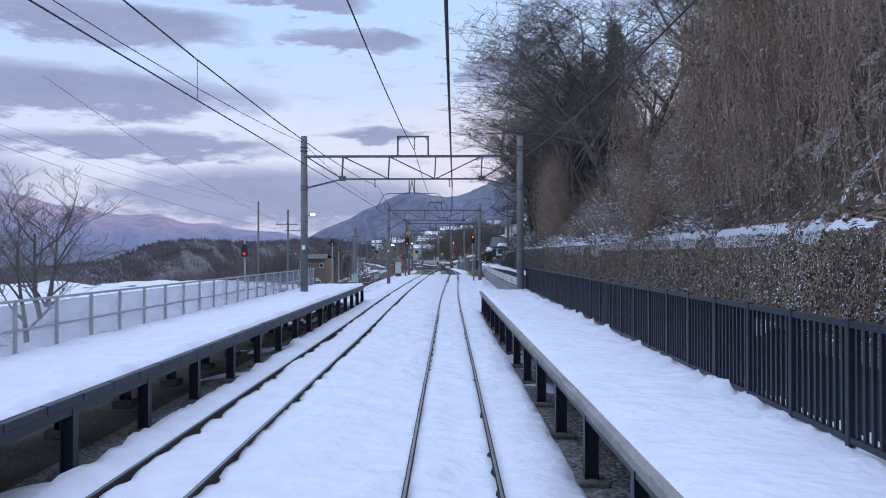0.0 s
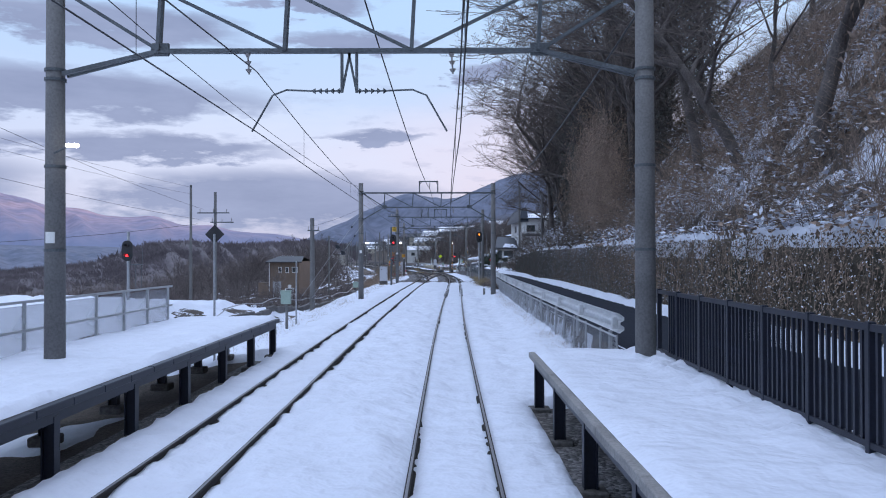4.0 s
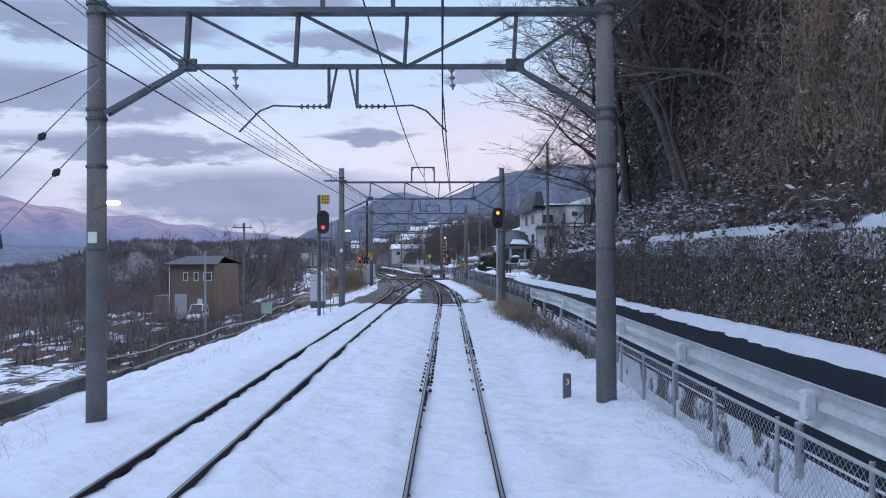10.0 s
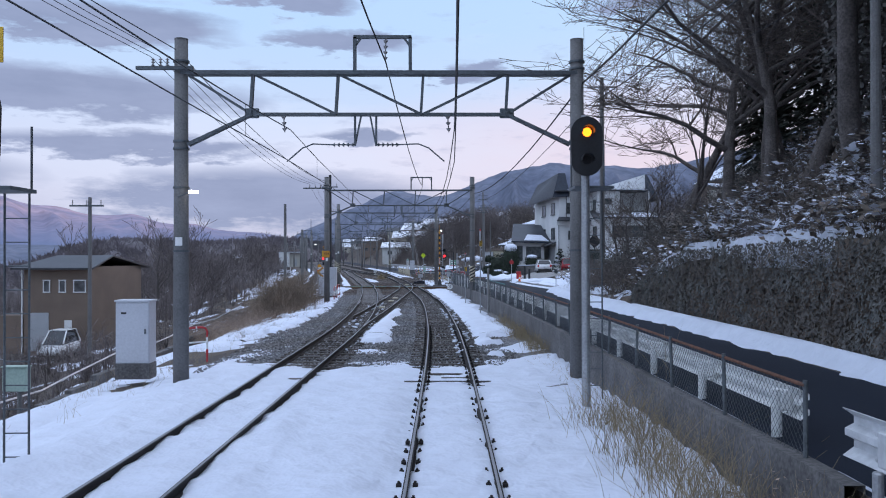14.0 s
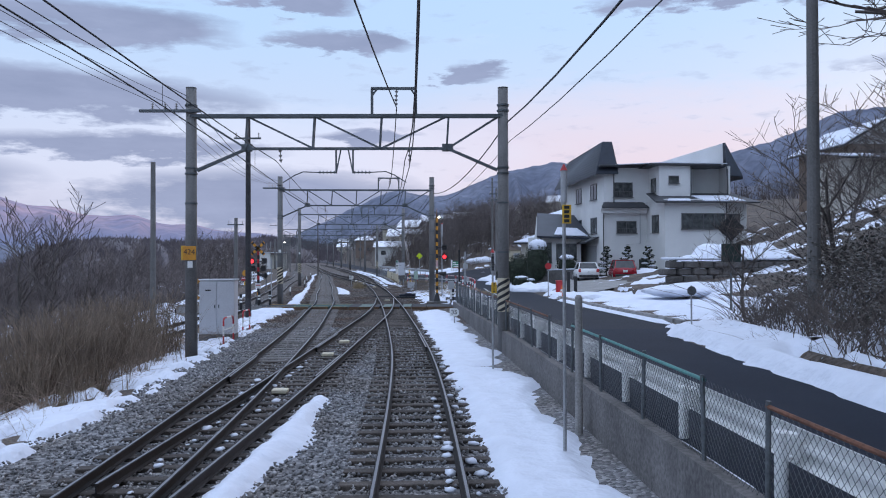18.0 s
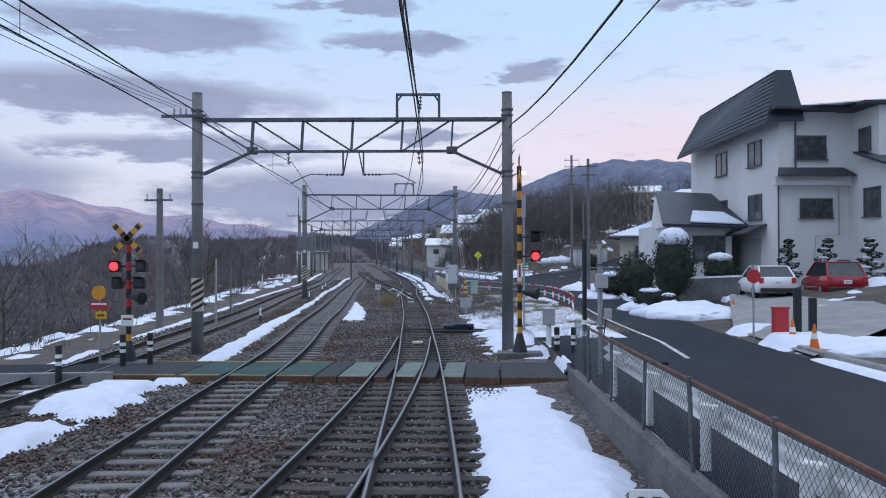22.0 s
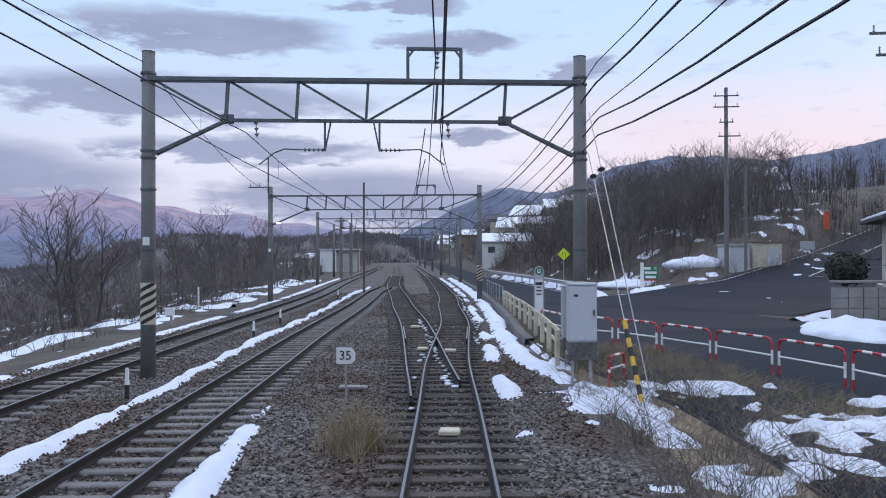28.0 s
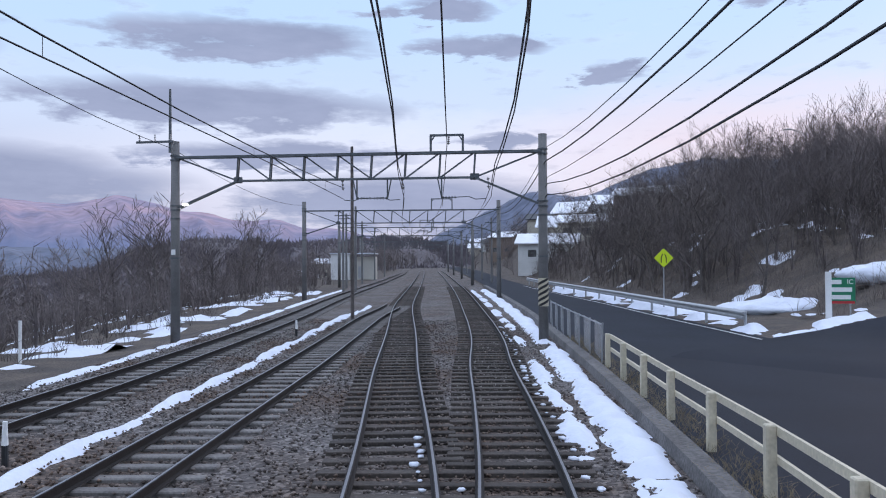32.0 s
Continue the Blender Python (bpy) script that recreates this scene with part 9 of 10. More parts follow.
def car(x, y, z, rz, paint, label, L=4.4, w=1.75, h=1.5):
    """Hatchback seen from behind: lofted body, glass, lamps and wheels."""
    c = thing("car", (x, y, z), label, "car", "parked cars", rz)
    sec = [(-L / 2, 0.55, 0.98, 0.90), (-L / 2 + 0.12, 0.30, 1.02, 0.97), (-L * 0.25, 0.25, 0.98, 1.0), (L * 0.2, 0.25, 0.92, 1.0), (L * 0.42, 0.28, 0.78, 0.95), (L / 2, 0.40, 0.60, 0.84)]
    bm = B()
    rings = []
    for yy, z0, z1, k in sec:
        hw = w / 2 * k
        rings.append([bm.verts.new(p) for p in ((-hw, yy, z0), (-hw * 1.02, yy, (z0 + z1) / 2), (-hw * 0.93, yy, z1), (hw * 0.93, yy, z1), (hw * 1.02, yy, (z0 + z1) / 2), (hw, yy, z0))])
    for a, b in zip(rings, rings[1:]):
        for i in range(6):
            j = (i + 1) % 6
            bm.faces.new((a[i], a[j], b[j], b[i]))
    bm.faces.new(rings[0][::-1])
    bm.faces.new(rings[-1])
    bmesh.ops.recalc_face_normals(bm, faces=bm.faces[:])
    bmesh.ops.bevel(bm, geom=bm.edges[:], offset=0.035, segments=2, affect="EDGES")
    part("body", bm, paint, c, "", True)
    def cabin(name, mat, lift, inset, z1):
        bm = B()
        ys = ((-L / 2 + 0.10, 0.97), (-L * 0.34, z1), (L * 0.05, z1), (L * 0.26, 0.93))
        rr = []
        for k, (yy, zz) in enumerate(ys):
            hw = w / 2 * (0.88 if k in (0, 3) else 0.72) - inset
            rr.append((bm.verts.new((-hw, yy, zz + lift)), bm.verts.new((hw, yy, zz + lift))))
        for a, b in zip(rr, rr[1:]):
            bm.faces.new((a[0], a[1], b[1], b[0]))
        bm.faces.new([r[0] for r in rr])
        bm.faces.new([r[1] for r in rr][::-1])
        bmesh.ops.recalc_face_normals(bm, faces=bm.faces[:])
        return part(name, bm, mat, c)
    cabin("glass", GLASS, 0.0, 0.0, h - 0.04)
    bx("roof", c, paint, (0, -L * 0.145, h - 0.02), (w * 0.74, L * 0.40, 0.05), 0.02)
    for s in (-1, 1):
        for yy in (-L * 0.34, L * 0.05):
            bm = B()
            y2 = -L / 2 + 0.12 if yy < 0 else L * 0.26
            beam(bm, (s * w / 2 * 0.88, y2, 0.97), (s * w / 2 * 0.725, yy, h - 0.03), 0.07, 0.07)
            part("pillar", bm, paint, c)
        bx("tail_lamp", c, RED, (s * w * 0.40, -L / 2 + 0.02, 0.86), (0.20, 0.08, 0.26), 0.02)
        for yy in (-L * 0.31, L * 0.31):
            t = rd("tyre", c, BLACKP, (s * (w / 2 - 0.2), yy, 0.31), (s * (w / 2 + 0.01), yy, 0.31), 0.31, seg=18)
            rd("rim", t, GALV, (s * (w / 2), yy, 0.31), (s * (w / 2 + 0.02), yy, 0.31), 0.20, seg=14)
    bx("bumper", c, BLACKP, (0, -L / 2 - 0.01, 0.42), (w * 0.86, 0.12, 0.2), 0.03)
    bx("plate", c, WHITEP, (0, -L / 2 - 0.02, 0.75), (0.33, 0.02, 0.16), 0.004, "blank white plate with a plain bar")
    bx("writing", c, GREYP, (0, -L / 2 - 0.033, 0.75), (0.22, 0.004, 0.06))
    return c


CARW = material("car_white", (0.72, 0.72, 0.72), 0.25, var=0.03, bump=0)
CARR = material("car_red", (0.30, 0.010, 0.020), 0.22, var=0.05, bump=0)
car(13.7, 189.0, 0.78, -4, CARW, "white hatchback parked in the snowy yard")
car(16.5, 188.2, 0.85, -6, CARR, "red hatchback parked beside the white house", 4.5, 1.82, 1.62)
van = car(-23.4, 147.6, -3.75, 180, CARW, "small white van parked beside a brown house", 3.4, 1.5, 1.8)


# ---------------------------------------------------------------- garden
LEAF = material("dark_evergreen", (0.028, 0.042, 0.024), 0.8, var=0.5, scale=3, fine=15, bump=0)


def leafy(bm_unused, c, r, n, size):
    V, Fc = [], []
    for _ in range(n):
        d = Vector((rng.gauss(0, 1), rng.gauss(0, 1), rng.gauss(0, 1))).normalized()
        k = rng.uniform(0.75, 1.05)
        p = Vector(c) + Vector((d.x * r[0], d.y * r[1], d.z * r[2])) * k
        a = Vector((rng.gauss(0, 1), rng.gauss(0, 1), rng.gauss(0, 1))).normalized()
        u, w = d.cross(a).normalized() * size, (d + a * 0.7).normalized() * size
        b = len(V)
        V += [tuple(p - u), tuple(p + w), tuple(p + u)]
        Fc.append((b, b + 1, b + 2))
    return V, Fc


def cloud_pine(x, y, z, h, label):
    t = thing("topiary_tree", (x, y, z), label, "tree", "clipped garden trees")
    rd("trunk", t, BARK, (0, 0, -0.2), (0.05, 0, h * 0.95), 0.06, 0.03)
    for k in range(9):
        zz = h * (0.22 + 0.78 * k / 8)
        r = 0.42 * (1.15 - 0.6 * k / 8)
        dx = (0.35 * (1 - k / 9) if k % 2 else -0.35 * (1 - k / 9)) if k < 8 else 0
        pad = soup("pad", *leafy(None, (dx, rng.uniform(-0.15, 0.15), zz), (r, r, r * 0.45), 150, 0.07), LEAF, t)
        bm = B()
        bmesh.ops.create_icosphere(bm, subdivisions=2, radius=1, matrix=Matrix.Translation((dx, 0, zz + r * 0.33)) @ Matrix.Diagonal((r * 0.8, r * 0.8, r * 0.2, 1)))
        part("snow_cap", bm, SNOW, pad, "", True)
    return t


for x, y in ((16.35, 193.4), (17.9, 192.2), (19.2, 190.3)):
    cloud_pine(x, y, 1.0, 2.5, "clipped evergreen with stacked leaf pads and snow")


def shrub(x, y, z, rx, rz_, label, n=900, snow=True, name="shrub", mat=None):
    s = thing(name, (x, y, z), label, "shrub", "garden shrubs")
    bm = B()
    bmesh.ops.create_icosphere(bm, subdivisions=2, radius=1, matrix=Matrix.Translation((0, 0, rz_ * 0.9)) @ Matrix.Diagonal((rx * 0.85, rx * 0.85, rz_ * 0.9, 1)))
    for v in bm.verts:
        v.co += v.normal * rng.uniform(-0.06, 0.06) if v.normal.length else Vector((0, 0, 0))
    part("core", bm, LEAF, s)
    soup("leaves", *leafy(None, (0, 0, rz_), (rx, rx, rz_), n, 0.08), mat or LEAF, s)
    if snow:
        bm = B()
        bmesh.ops.create_icosphere(bm, subdivisions=2, radius=1, matrix=Matrix.Translation((0, 0, rz_ * 1.75)) @ Matrix.Diagonal((rx * 0.7, rx * 0.7, rz_ * 0.3, 1)))
        part("snow_cap", bm, SNOW, s, "", True)
    return s


shrub(10.3, 193.0, 0.3, 1.15, 1.95, "tall clipped dark evergreen with a snow cap", 2200)
shrub(9.2, 198.0, 0.2, 1.2, 1.4, "rounded dark evergreen in the garden", 1500, False)
shrub(13.0, 194.0, 0.9, 0.95, 1.0, "round evergreen shrub with snow", 900)
shrub(8.6, 190.6, 0.15, 0.8, 0.5, "low shrub buried in snow", 500)
shrub(9.3, 189.6, 0.15, 0.5, 0.4, "low shrub buried in snow", 300)
shrub(8.6, 203.5, 0.1, 1.1, 0.8, "spreading garden pine with snow on its pads", 1500)
shrub(21, 186.8, 1.3, 1.1, 0.7, "evergreen hedge shrub by the house wall", 700, False)
shrub(23, 186.4, 1.3, 1.1, 0.7, "evergreen hedge shrub by the house wall", 700, False)
shrub(9.7, 222.3, 1.5, 0.8, 0.7, "dark round evergreen behind the corner wall", 700, False)
# small things in the yard
rb = single("red_box", (9.25, 174.2, 0.3), "red metal hydrant box on the snowy verge", "hydrant box", RED, lambda bm: (box(bm, (0, 0, 0.45), (0.42, 0.3, 0.9), bev=0.02), box(bm, (0, 0, 0.92), (0.46, 0.34, 0.06), bev=0.01)))
hs = thing("hydrant_sign", (8.6, 174.6, 0.3), "round red hydrant sign on a grey post", "sign")
rd("post", hs, GALV, (0, 0, -0.2), (0, 0, 2.2), 0.03)
rd("disc", hs, RED, (0, -0.02, 1.85), (0, -0.05, 1.85), 0.21, seg=20)
for dx, h in ((0, 1.45), (0.45, 1.15)):
    single("wooden_post", (9.9 + dx, 174.6, 0.35), "dark square wooden post beside the drive", "post", BLACKP, lambda bm, h=h: box(bm, (0, 0, h / 2), (0.2, 0.2, h), bev=0.02), "drive posts")
for x, y in ((9.25, 173.2), (9.65, 175.6), (9.0, 171.0), (11.2, 185.5)):
    c = thing("traffic_cone", (x, y, float(ROADZ(y)) + 0.12), "orange traffic cone with a white band", "traffic cone", "traffic cones")
    ORG = bpy.data.materials.get("cone_orange") or material("cone_orange", (0.75, 0.16, 0.02), 0.5, var=0.1, bump=0)
    bx("base", c, ORG, (0, 0, 0.02), (0.36, 0.36, 0.04), 0.01)
    rd("cone", c, ORG, (0, 0, 0.04), (0, 0, 0.68), 0.13, 0.025, 14)
    rd("band", c, WHITEP, (0, 0, 0.3), (0, 0, 0.44), 0.092, 0.066, 14)
# snow heaps along the yard
for x, y, rx, ry, rz_ in ((9.6, 186.5, 2.4, 3.4, 0.55), (8.4, 191.0, 1.2, 1.6, 0.45), (9.8, 173.6, 1.0, 1.4, 0.28), (12.0, 171.0, 3.0, 1.6, 0.35), (20.5, 173.6, 4.0, 2.2, 1.5), (8.3, 217.0, 2.0, 3.0, 0.5), (15.5, 164.5, 3.4, 1.8, 0.4), (7.9, 204, 1.4, 2.4, 0.4), (4.6, 252, 3.2, 1.3, 0.5), (9.0, 250.6, 2.6, 1.0, 0.6)):
    bm = B()
    bmesh.ops.create_icosphere(bm, subdivisions=4, radius=1)
    for v in bm.verts:
        k = 1 + 0.22 * fbm(v.co.x * 2 + x, v.co.y * 2 + y, 1.0, 3)
        v.co = Vector((v.co.x * rx * k, v.co.y * ry * k, v.co.z * rz_ * (1 + 0.5 * fbm(v.co.x * 3 + x, v.co.y * 3 + y, 1.0, 3, 5))))
    ob = part("snow_mound", bm, SNOW, None, "", True)
    ob.matrix_basis = pose(x, y, ground_z(x, y) - 0.02, 0, 0, 0)
    tagged(ob, "rounded heap of shovelled white snow", "snow", "snow mounds")

# ---------------------------------------------------------------- left: brown house, sheds
BH = thing("house", (-26.7, 150.0, -3.8), "brown two-storey house with a dark hipped roof", "house", rz=-4)
bx("wall", BH, BROWNW, (2.1, 4, 2.9), (4.6, 8, 6.0))
for ya, yb in ((-0.6, 4.0), (8.6, 4.0)):
    slope("roof", BH, TILE, [(-0.8, ya, 5.85), (4.9, ya, 5.85), (4.1, yb, 6.7), (0.0, yb, 6.7)])
for x, w in ((1.4, 0.42), (2.5, 0.42), (3.7, 0.8)):
    f = bx("window", BH, PANE, (x, -0.02, 4.6), (w, 0.06, 0.75))
    bx("frame", f, WHITEP, (x, -0.04, 5.0), (w + 0.1, 0.06, 0.07))
    bx("frame", f, WHITEP, (x, -0.04, 4.2), (w + 0.1, 0.06, 0.07))
    for s in (-1, 1):
        bx("frame", f, WHITEP, (x + s * w / 2, -0.04, 4.6), (0.06, 0.06, 0.8))
bx("garage_door", BH, GREYP, (0.9, -0.03, 1.5), (1.3, 0.05, 2.6))
bx("door", BH, WHITEP, (2.9, -0.03, 1.9), (0.5, 0.05, 0.8))
rd("downpipe", BH, WHITEP, (-0.3, -0.06, 0), (-0.3, -0.06, 5.7), 0.05, seg=8)
bx("porch", BH, BROWNW, (-1.3, 1.5, 1.3), (1.6, 2.6, 2.6))
S = thing("shed", (-46.2, 342, -0.4), "small white flat-roofed railway shed", "shed", rz=8)
bx("wall", S, STUCCO, (1.6, 2, 2.1), (3.2, 4, 4.3))
bx("wall", S, STUCCO2, (5.3, 3, 1.9), (4.2, 4, 3.9))
bx("roof", S, GREYP, (3.7, 2.5, 4.32), (7.9, 5.4, 0.14), 0.02)
bx("roof_snow", S, SNOW, (3.7, 2.5, 4.43), (7.7, 5.2, 0.08), 0.03)
bx("door", S, GREYP, (5.0, 0.98, 1.2), (0.9, 0.06, 2.0))
S2 = thing("shed", (11.6, 248.6, 1.0), "two small white corrugated sheds beside the pole", "shed", rz=14)
bx("wall", S2, LIGHTGREY, (0, 1, 1.2), (1.5, 2.0, 2.5))
bx("roof", S2, GREYP, (0, 1, 2.5), (1.7, 2.2, 0.1), 0.01)
S3 = thing("shed", (13.8, 249.6, 1.3), "small cream shed with a wide door", "shed", rz=14)
bx("wall", S3, CREAM, (0, 1, 1.2), (2.3, 2.0, 2.4))
bx("roof", S3, BROWNW, (0, 1, 2.45), (2.6, 2.3, 0.1), 0.01)
bx("door", S3, LIGHTGREY, (0.5, -0.02, 1.0), (1.0, 0.05, 1.9))
low = thing("gutter_wall", (0, 0, 0), "low concrete gutter wall below the trackbed", "wall")
for y in np.arange(56, 150, 2.0):
    x = float(LEFT(y)) - 8.3
    bx("segment", low, DARKCONC, (x, y + 1, ground_z(x, y + 1) + 0.1), (0.25, 1.98, 0.7), 0.02)
# low guard fence of pipe beside the left bank
tagged(soup("pipe_rail", *tubes([[(float(LEFT(y)) - 8.2, y, ground_z(float(LEFT(y)) - 8.3, y) + 1.0) for y in np.arange(56, 150, 2.0)]], 0.03, 6), GALV), "thin steel pipe rail along the gutter wall", "rail")

# ---------------------------------------------------------------- the town
TW = [material("town_wall_%s" % n, c, 0.85, var=0.12, scale=0.6, fine=10, bump=0) for n, c in (("white", (0.62, 0.62, 0.60)), ("cream", (0.50, 0.46, 0.38)), ("brown", (0.20, 0.15, 0.12)), ("grey", (0.34, 0.35, 0.37)))]
TR = random.Random(77)


def town_house(x, y, z, w, d, h, rz, k):
    t = thing("town_house", (x, y, z), ("white", "cream", "brown", "grey")[k] + " house with a snow-covered roof in the town", "house", "houses of the town", rz)
    bx("wall", t, TW[k], (0, 0, h / 2 - 1), (w, d, h + 2))
    rh = TR.uniform(1.2, 2.2)
    for s in (-1, 1):
        slope("roof", t, SNOWFAR if TR.random() < 0.75 else TILE, [(-w / 2 - 0.5, s * (d / 2 + 0.5), h - 0.1), (w / 2 + 0.5, s * (d / 2 + 0.5), h - 0.1), (w / 2 + 0.5, 0, h + rh), (-w / 2 - 0.5, 0, h + rh)], 0.18)
    for i in range(max(2, int(w / 3))):
        for f in range(max(1, int(h / 2.8))):
            bx("window", t, PANE, (-w / 2 + w * (i + 0.5) / max(2, int(w / 3)), -d / 2 - 0.02, 1.5 + 2.7 * f), (1.3, 0.06, 1.1))
    return t


placed = 0
while placed < 95:
    y = TR.uniform(345, 900)
    az_ = TR.uniform(-17, 16)
    x = -3 + (y - 150) * math.tan(math.radians(az_))
    c = float(RIGHT(y)) if y < 420 else -40.5 - 0.2 * (y - 420)
    if abs(x - c + 6) < 24 or (x > c and x < float(WALLX(y)) + 4):
        continue
    rise = max(0.0, x - c) * 0.055 * min(1, (y - 250) / 150)
    town_house(x, y, ground_z(x, y) + rise * 0.0, TR.uniform(6, 9), TR.uniform(5, 7), TR.choice((3.0, 3.2, 5.2, 5.4)), TR.uniform(-30, 30), TR.choice((0, 0, 1, 1, 2, 3)))
    placed += 1
for x, y, k in ((-9.5, 338, 0), (-3, 350, 1), (5, 336, 2), (-7, 362, 1), (2, 372, 0), (12, 352, 0)):
    town_house(x, y, ground_z(x, y), TR.uniform(7, 10), TR.uniform(5, 7), TR.choice((3.2, 5.2)), TR.uniform(-25, 25), k)
ho = thing("hillside_building", (14, 410, 9), "pale three-storey building with rows of windows on the hill", "building", rz=-10)
bx("wall", ho, TW[0], (0, 0, 4.0), (16, 8, 9))
bx("roof", ho, DARKROOF, (0, 0, 8.7), (17.5, 9.5, 0.5), 0.1)
for i in range(8):
    for f in range(3):
        bx("window", ho, PANE, (-7.0 + 2.0 * i, -4.03, 1.6 + 2.6 * f), (1.3, 0.08, 1.2))

# tall poles on the bank above the road
plain_pole(11.1, 143.7, ground_z(11.1, 143.7) - 0.3, 13.6, 0.17, POLECONC, "very tall concrete utility pole on the bank", ((13.0, -0.9, 0.9),))
plain_pole(10.6, 112.5, ground_z(10.6, 112.5) - 0.3, 9.6, 0.13, POLECONC, "concrete utility pole on the ivy bank")
cable([(11.1, 143.6, 12.8), (10.6, 112.5, 9.3), (10.4, 60, 11.5)], 0.7, 0.012, "thin black cable between poles on the bank")


# ---------------------------------------------------------------- loose stones of the trackbed
def stone_material(name, lo, mid, hi, tint):
    """Broken stone whose colour differs from lump to lump, tinted in patches."""
    m = bpy.data.materials.new(name)
    m.use_nodes = True
    n, l = m.node_tree.nodes, m.node_tree.links
    b = n["Principled BSDF"]
    b.inputs["Roughness"].default_value = 0.92
    geo, rmp, mx, nz, tc, mr = n.new("ShaderNodeNewGeometry"), n.new("ShaderNodeValToRGB"), n.new("ShaderNodeMixRGB"), n.new("ShaderNodeTexNoise"), n.new("ShaderNodeTexCoord"), n.new("ShaderNodeMapRange")
    rmp.color_ramp.elements[0].color, rmp.color_ramp.elements[1].color = (*lo, 1), (*hi, 1)
    rmp.color_ramp.elements.new(0.7).color = (*mid, 1)
    l.new(geo.outputs["Random Per Island"], rmp.inputs[0])
    nz.inputs["Scale"].default_value, nz.inputs["Detail"].default_value = 0.35, 5
    l.new(tc.outputs["Object"], nz.inputs["Vector"])
    mr.inputs[1].default_value, mr.inputs[2].default_value = 0.42, 0.62
    l.new(nz.outputs[0], mr.inputs[0])
    mx.blend_type = "MULTIPLY"
    l.new(mr.outputs[0], mx.inputs[0])
    l.new(rmp.outputs[0], mx.inputs[1])
    mx.inputs[2].default_value = (*tint, 1)
    l.new(mx.outputs[0], b.inputs["Base Color"])
    return m


STONE = stone_material("grey_ballast_stone", (0.10, 0.10, 0.106), (0.25, 0.248, 0.255), (0.46, 0.455, 0.46), (0.85, 0.80, 0.75))
STONE_OLD = stone_material("rusty_ballast_stone", (0.055, 0.048, 0.045), (0.15, 0.128, 0.118), (0.31, 0.28, 0.26), (0.72, 0.56, 0.46))
NR = np.random.default_rng(5)


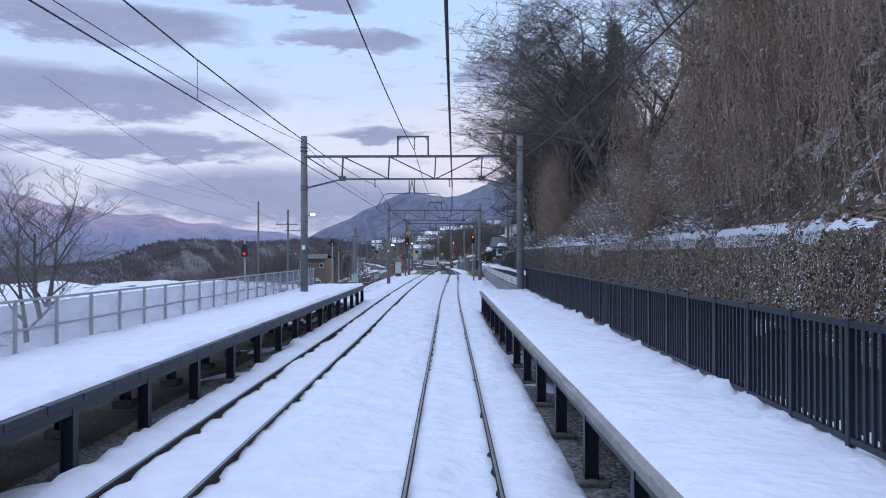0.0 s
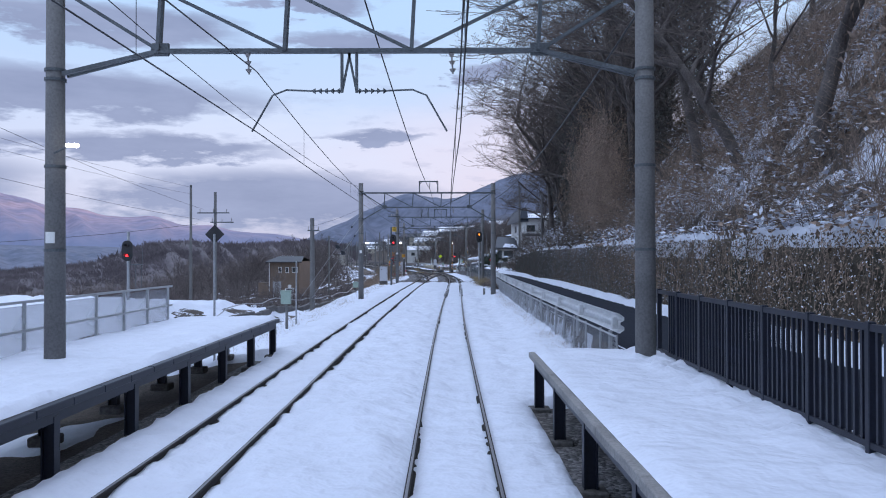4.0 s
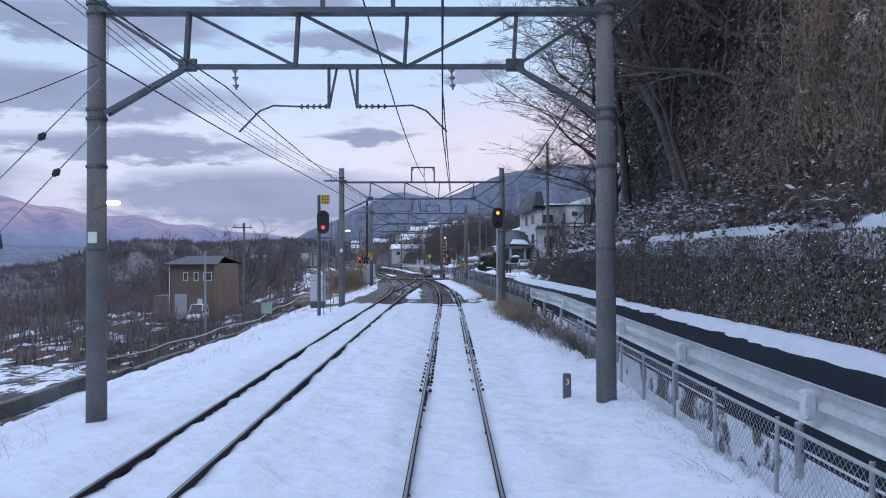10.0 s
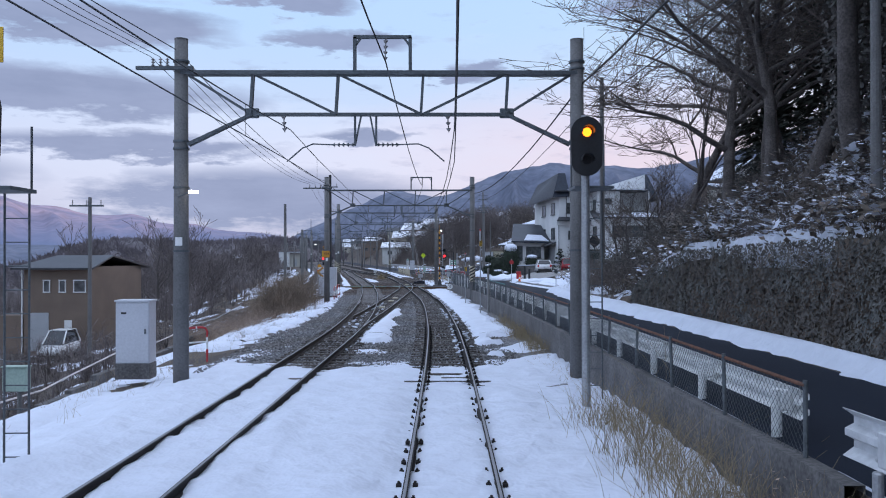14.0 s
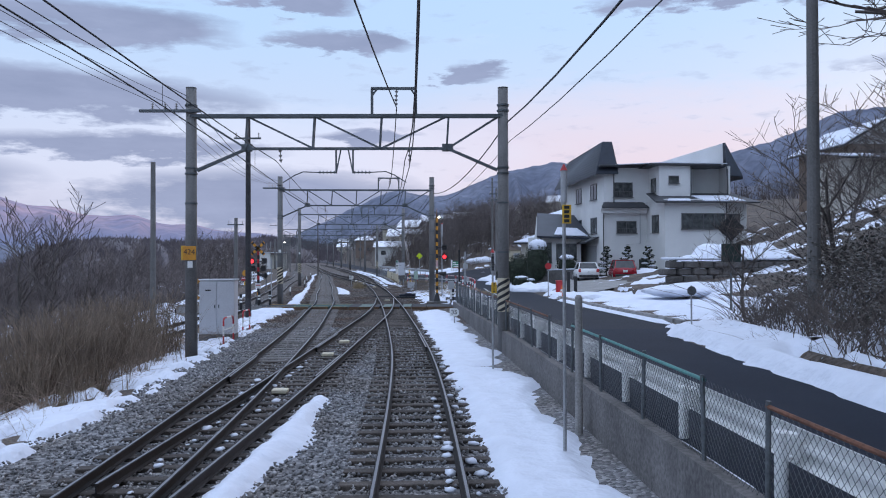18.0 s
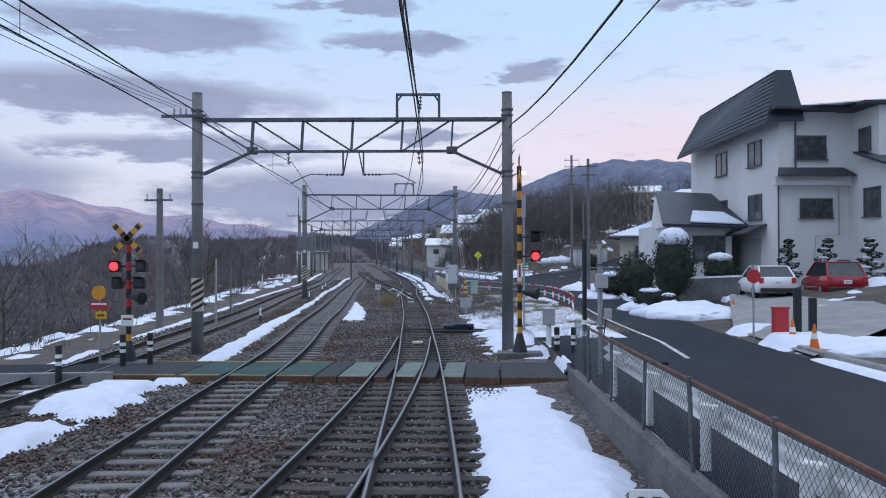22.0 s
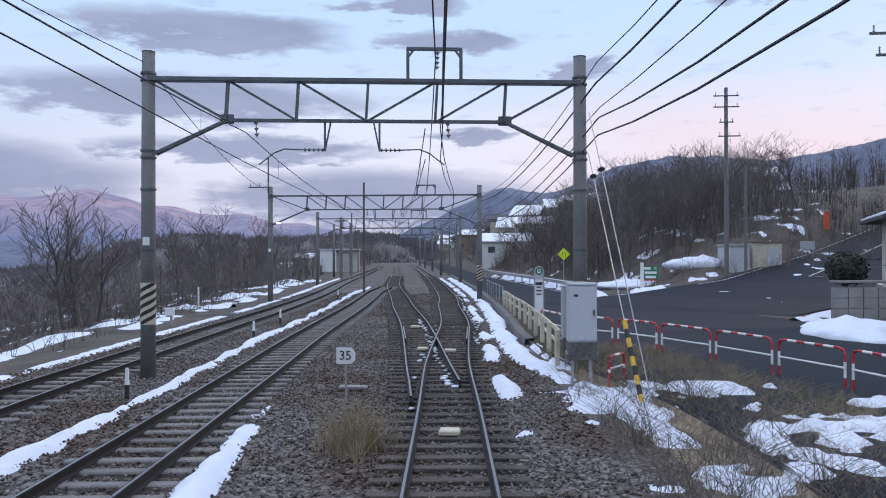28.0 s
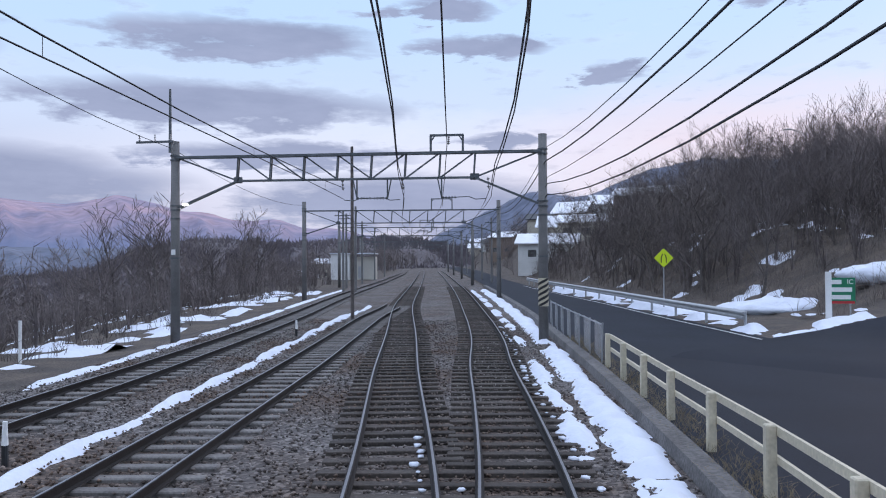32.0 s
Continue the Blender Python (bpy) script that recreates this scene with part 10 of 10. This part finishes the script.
def stones(y0, y1, n, label, mat):
    """Crushed stones as irregular eight-sided lumps in one sheet."""
    ys = NR.uniform(y0, y1, n)
    lo, hi = np.array([float(LEFT(v)) for v in ys]) - 2.4, np.array([float(RIGHT(v)) for v in ys]) + 2.6
    xs = lo + (hi - lo) * NR.random(n)
    dist = np.full(n, 9.0)
    for f, a, b in ((T1, -60, 420), (T2, -60, 262), (X1, 124, 178), (T1L, 200, 420), (T0, 150, 420)):
        fx = np.array([float(f(v)) for v in ys])
        dist = np.where((ys >= a) & (ys <= b), np.minimum(dist, np.abs(xs - fx)), dist)
    keep = (np.abs(dist - 0.5685) > 0.09) & (np.abs(ys - 169.65) > 1.36)
    xs, ys, dist = xs[keep], ys[keep], dist[keep]
    n = len(xs)
    gz = np.where(xs < np.array([float(LEFT(v)) for v in ys]) - 1.75, -0.255, -0.215)
    z = gz + np.where(dist < 1.05, 0.038, 0.026) + NR.uniform(-0.012, 0.010, n)
    size = NR.uniform(0.020, 0.042, n)
    base = np.array([(1, 0, 0), (0, 1, 0), (-1, 0, 0), (0, -1, 0), (0, 0, 0.75), (0, 0, -0.75)], float)
    P = base[None] * NR.uniform(0.65, 1.25, (n, 6, 3)) + NR.normal(0, 0.16, (n, 6, 3))
    a = NR.uniform(0, 6.283, n)
    ca, sa = np.cos(a)[:, None], np.sin(a)[:, None]
    X, Y, Z = P[..., 0] * ca - P[..., 1] * sa, P[..., 0] * sa + P[..., 1] * ca, P[..., 2]
    V = np.stack((X * size[:, None] + xs[:, None], Y * size[:, None] + ys[:, None], Z * size[:, None] + z[:, None]), -1).reshape(-1, 3)
    T = np.array([(0, 1, 4), (1, 2, 4), (2, 3, 4), (3, 0, 4), (1, 0, 5), (2, 1, 5), (3, 2, 5), (0, 3, 5)])
    Fi = (T[None] + 6 * np.arange(n)[:, None, None]).reshape(-1)
    me = bpy.data.meshes.new("ballast_stones")
    me.vertices.add(len(V))
    me.vertices.foreach_set("co", V.reshape(-1))
    me.loops.add(len(Fi))
    me.loops.foreach_set("vertex_index", Fi)
    me.polygons.add(len(Fi) // 3)
    me.polygons.foreach_set("loop_start", np.arange(0, len(Fi), 3))
    me.update()
    me.materials.append(mat)
    return tagged(new("ballast_stones", me), label, "ballast", kind="stuff")


stones(116, 157, 52000, "crushed grey stones of the trackbed", STONE)
stones(157, 168, 14000, "crushed rusty brown stones of the trackbed", STONE_OLD)
stones(168, 216, 70000, "crushed grey and rusty brown stones of the trackbed", STONE_OLD)
stones(216, 250, 26000, "crushed brown stones of the trackbed", STONE_OLD)


# ---------------------------------------------------------------- lumps of snow left along the rails
def snow_lumps(places, label):
    V, Fc = [], []
    for x, y, z, r in places:
        bm = bmesh.new()
        bmesh.ops.create_icosphere(bm, subdivisions=1, radius=1)
        b = len(V)
        for v in bm.verts:
            V.append((x + v.co.x * r * rng.uniform(0.7, 1.3), y + v.co.y * r * rng.uniform(0.9, 2.0), z + v.co.z * r * 0.36))
        bm.verts.index_update()
        Fc += [tuple(b + v.index for v in f.verts) for f in bm.faces]
        bm.free()
    return tagged(soup("snow_lumps", V, Fc, SNOW, smooth=True), label, "snow", kind="stuff")


lumps = []
for f, o, y0, y1, pr in ((T1, G - 0.16, 113, 140, 0.8), (T1, G + 0.25, 116, 150, 0.5), (X1, -G + 0.2, 126, 146, 0.6), (T2, G + 0.2, 120, 140, 0.5), (T1L, G - 0.2, 205, 224, 0.8), (T1, -G - 0.2, 200, 222, 0.3), (T1, G + 0.28, 214, 246, 0.6), (T2, 0.1, 128, 145, 0.3)):
    y = y0
    while y < y1:
        if rng.random() < pr:
            lumps.append((float(f(y)) + o + rng.gauss(0, 0.05), y, -0.14, rng.uniform(0.03, 0.11)))
        y += rng.uniform(0.3, 0.62)
snow_lumps(lumps, "small lumps of old snow along the rails")
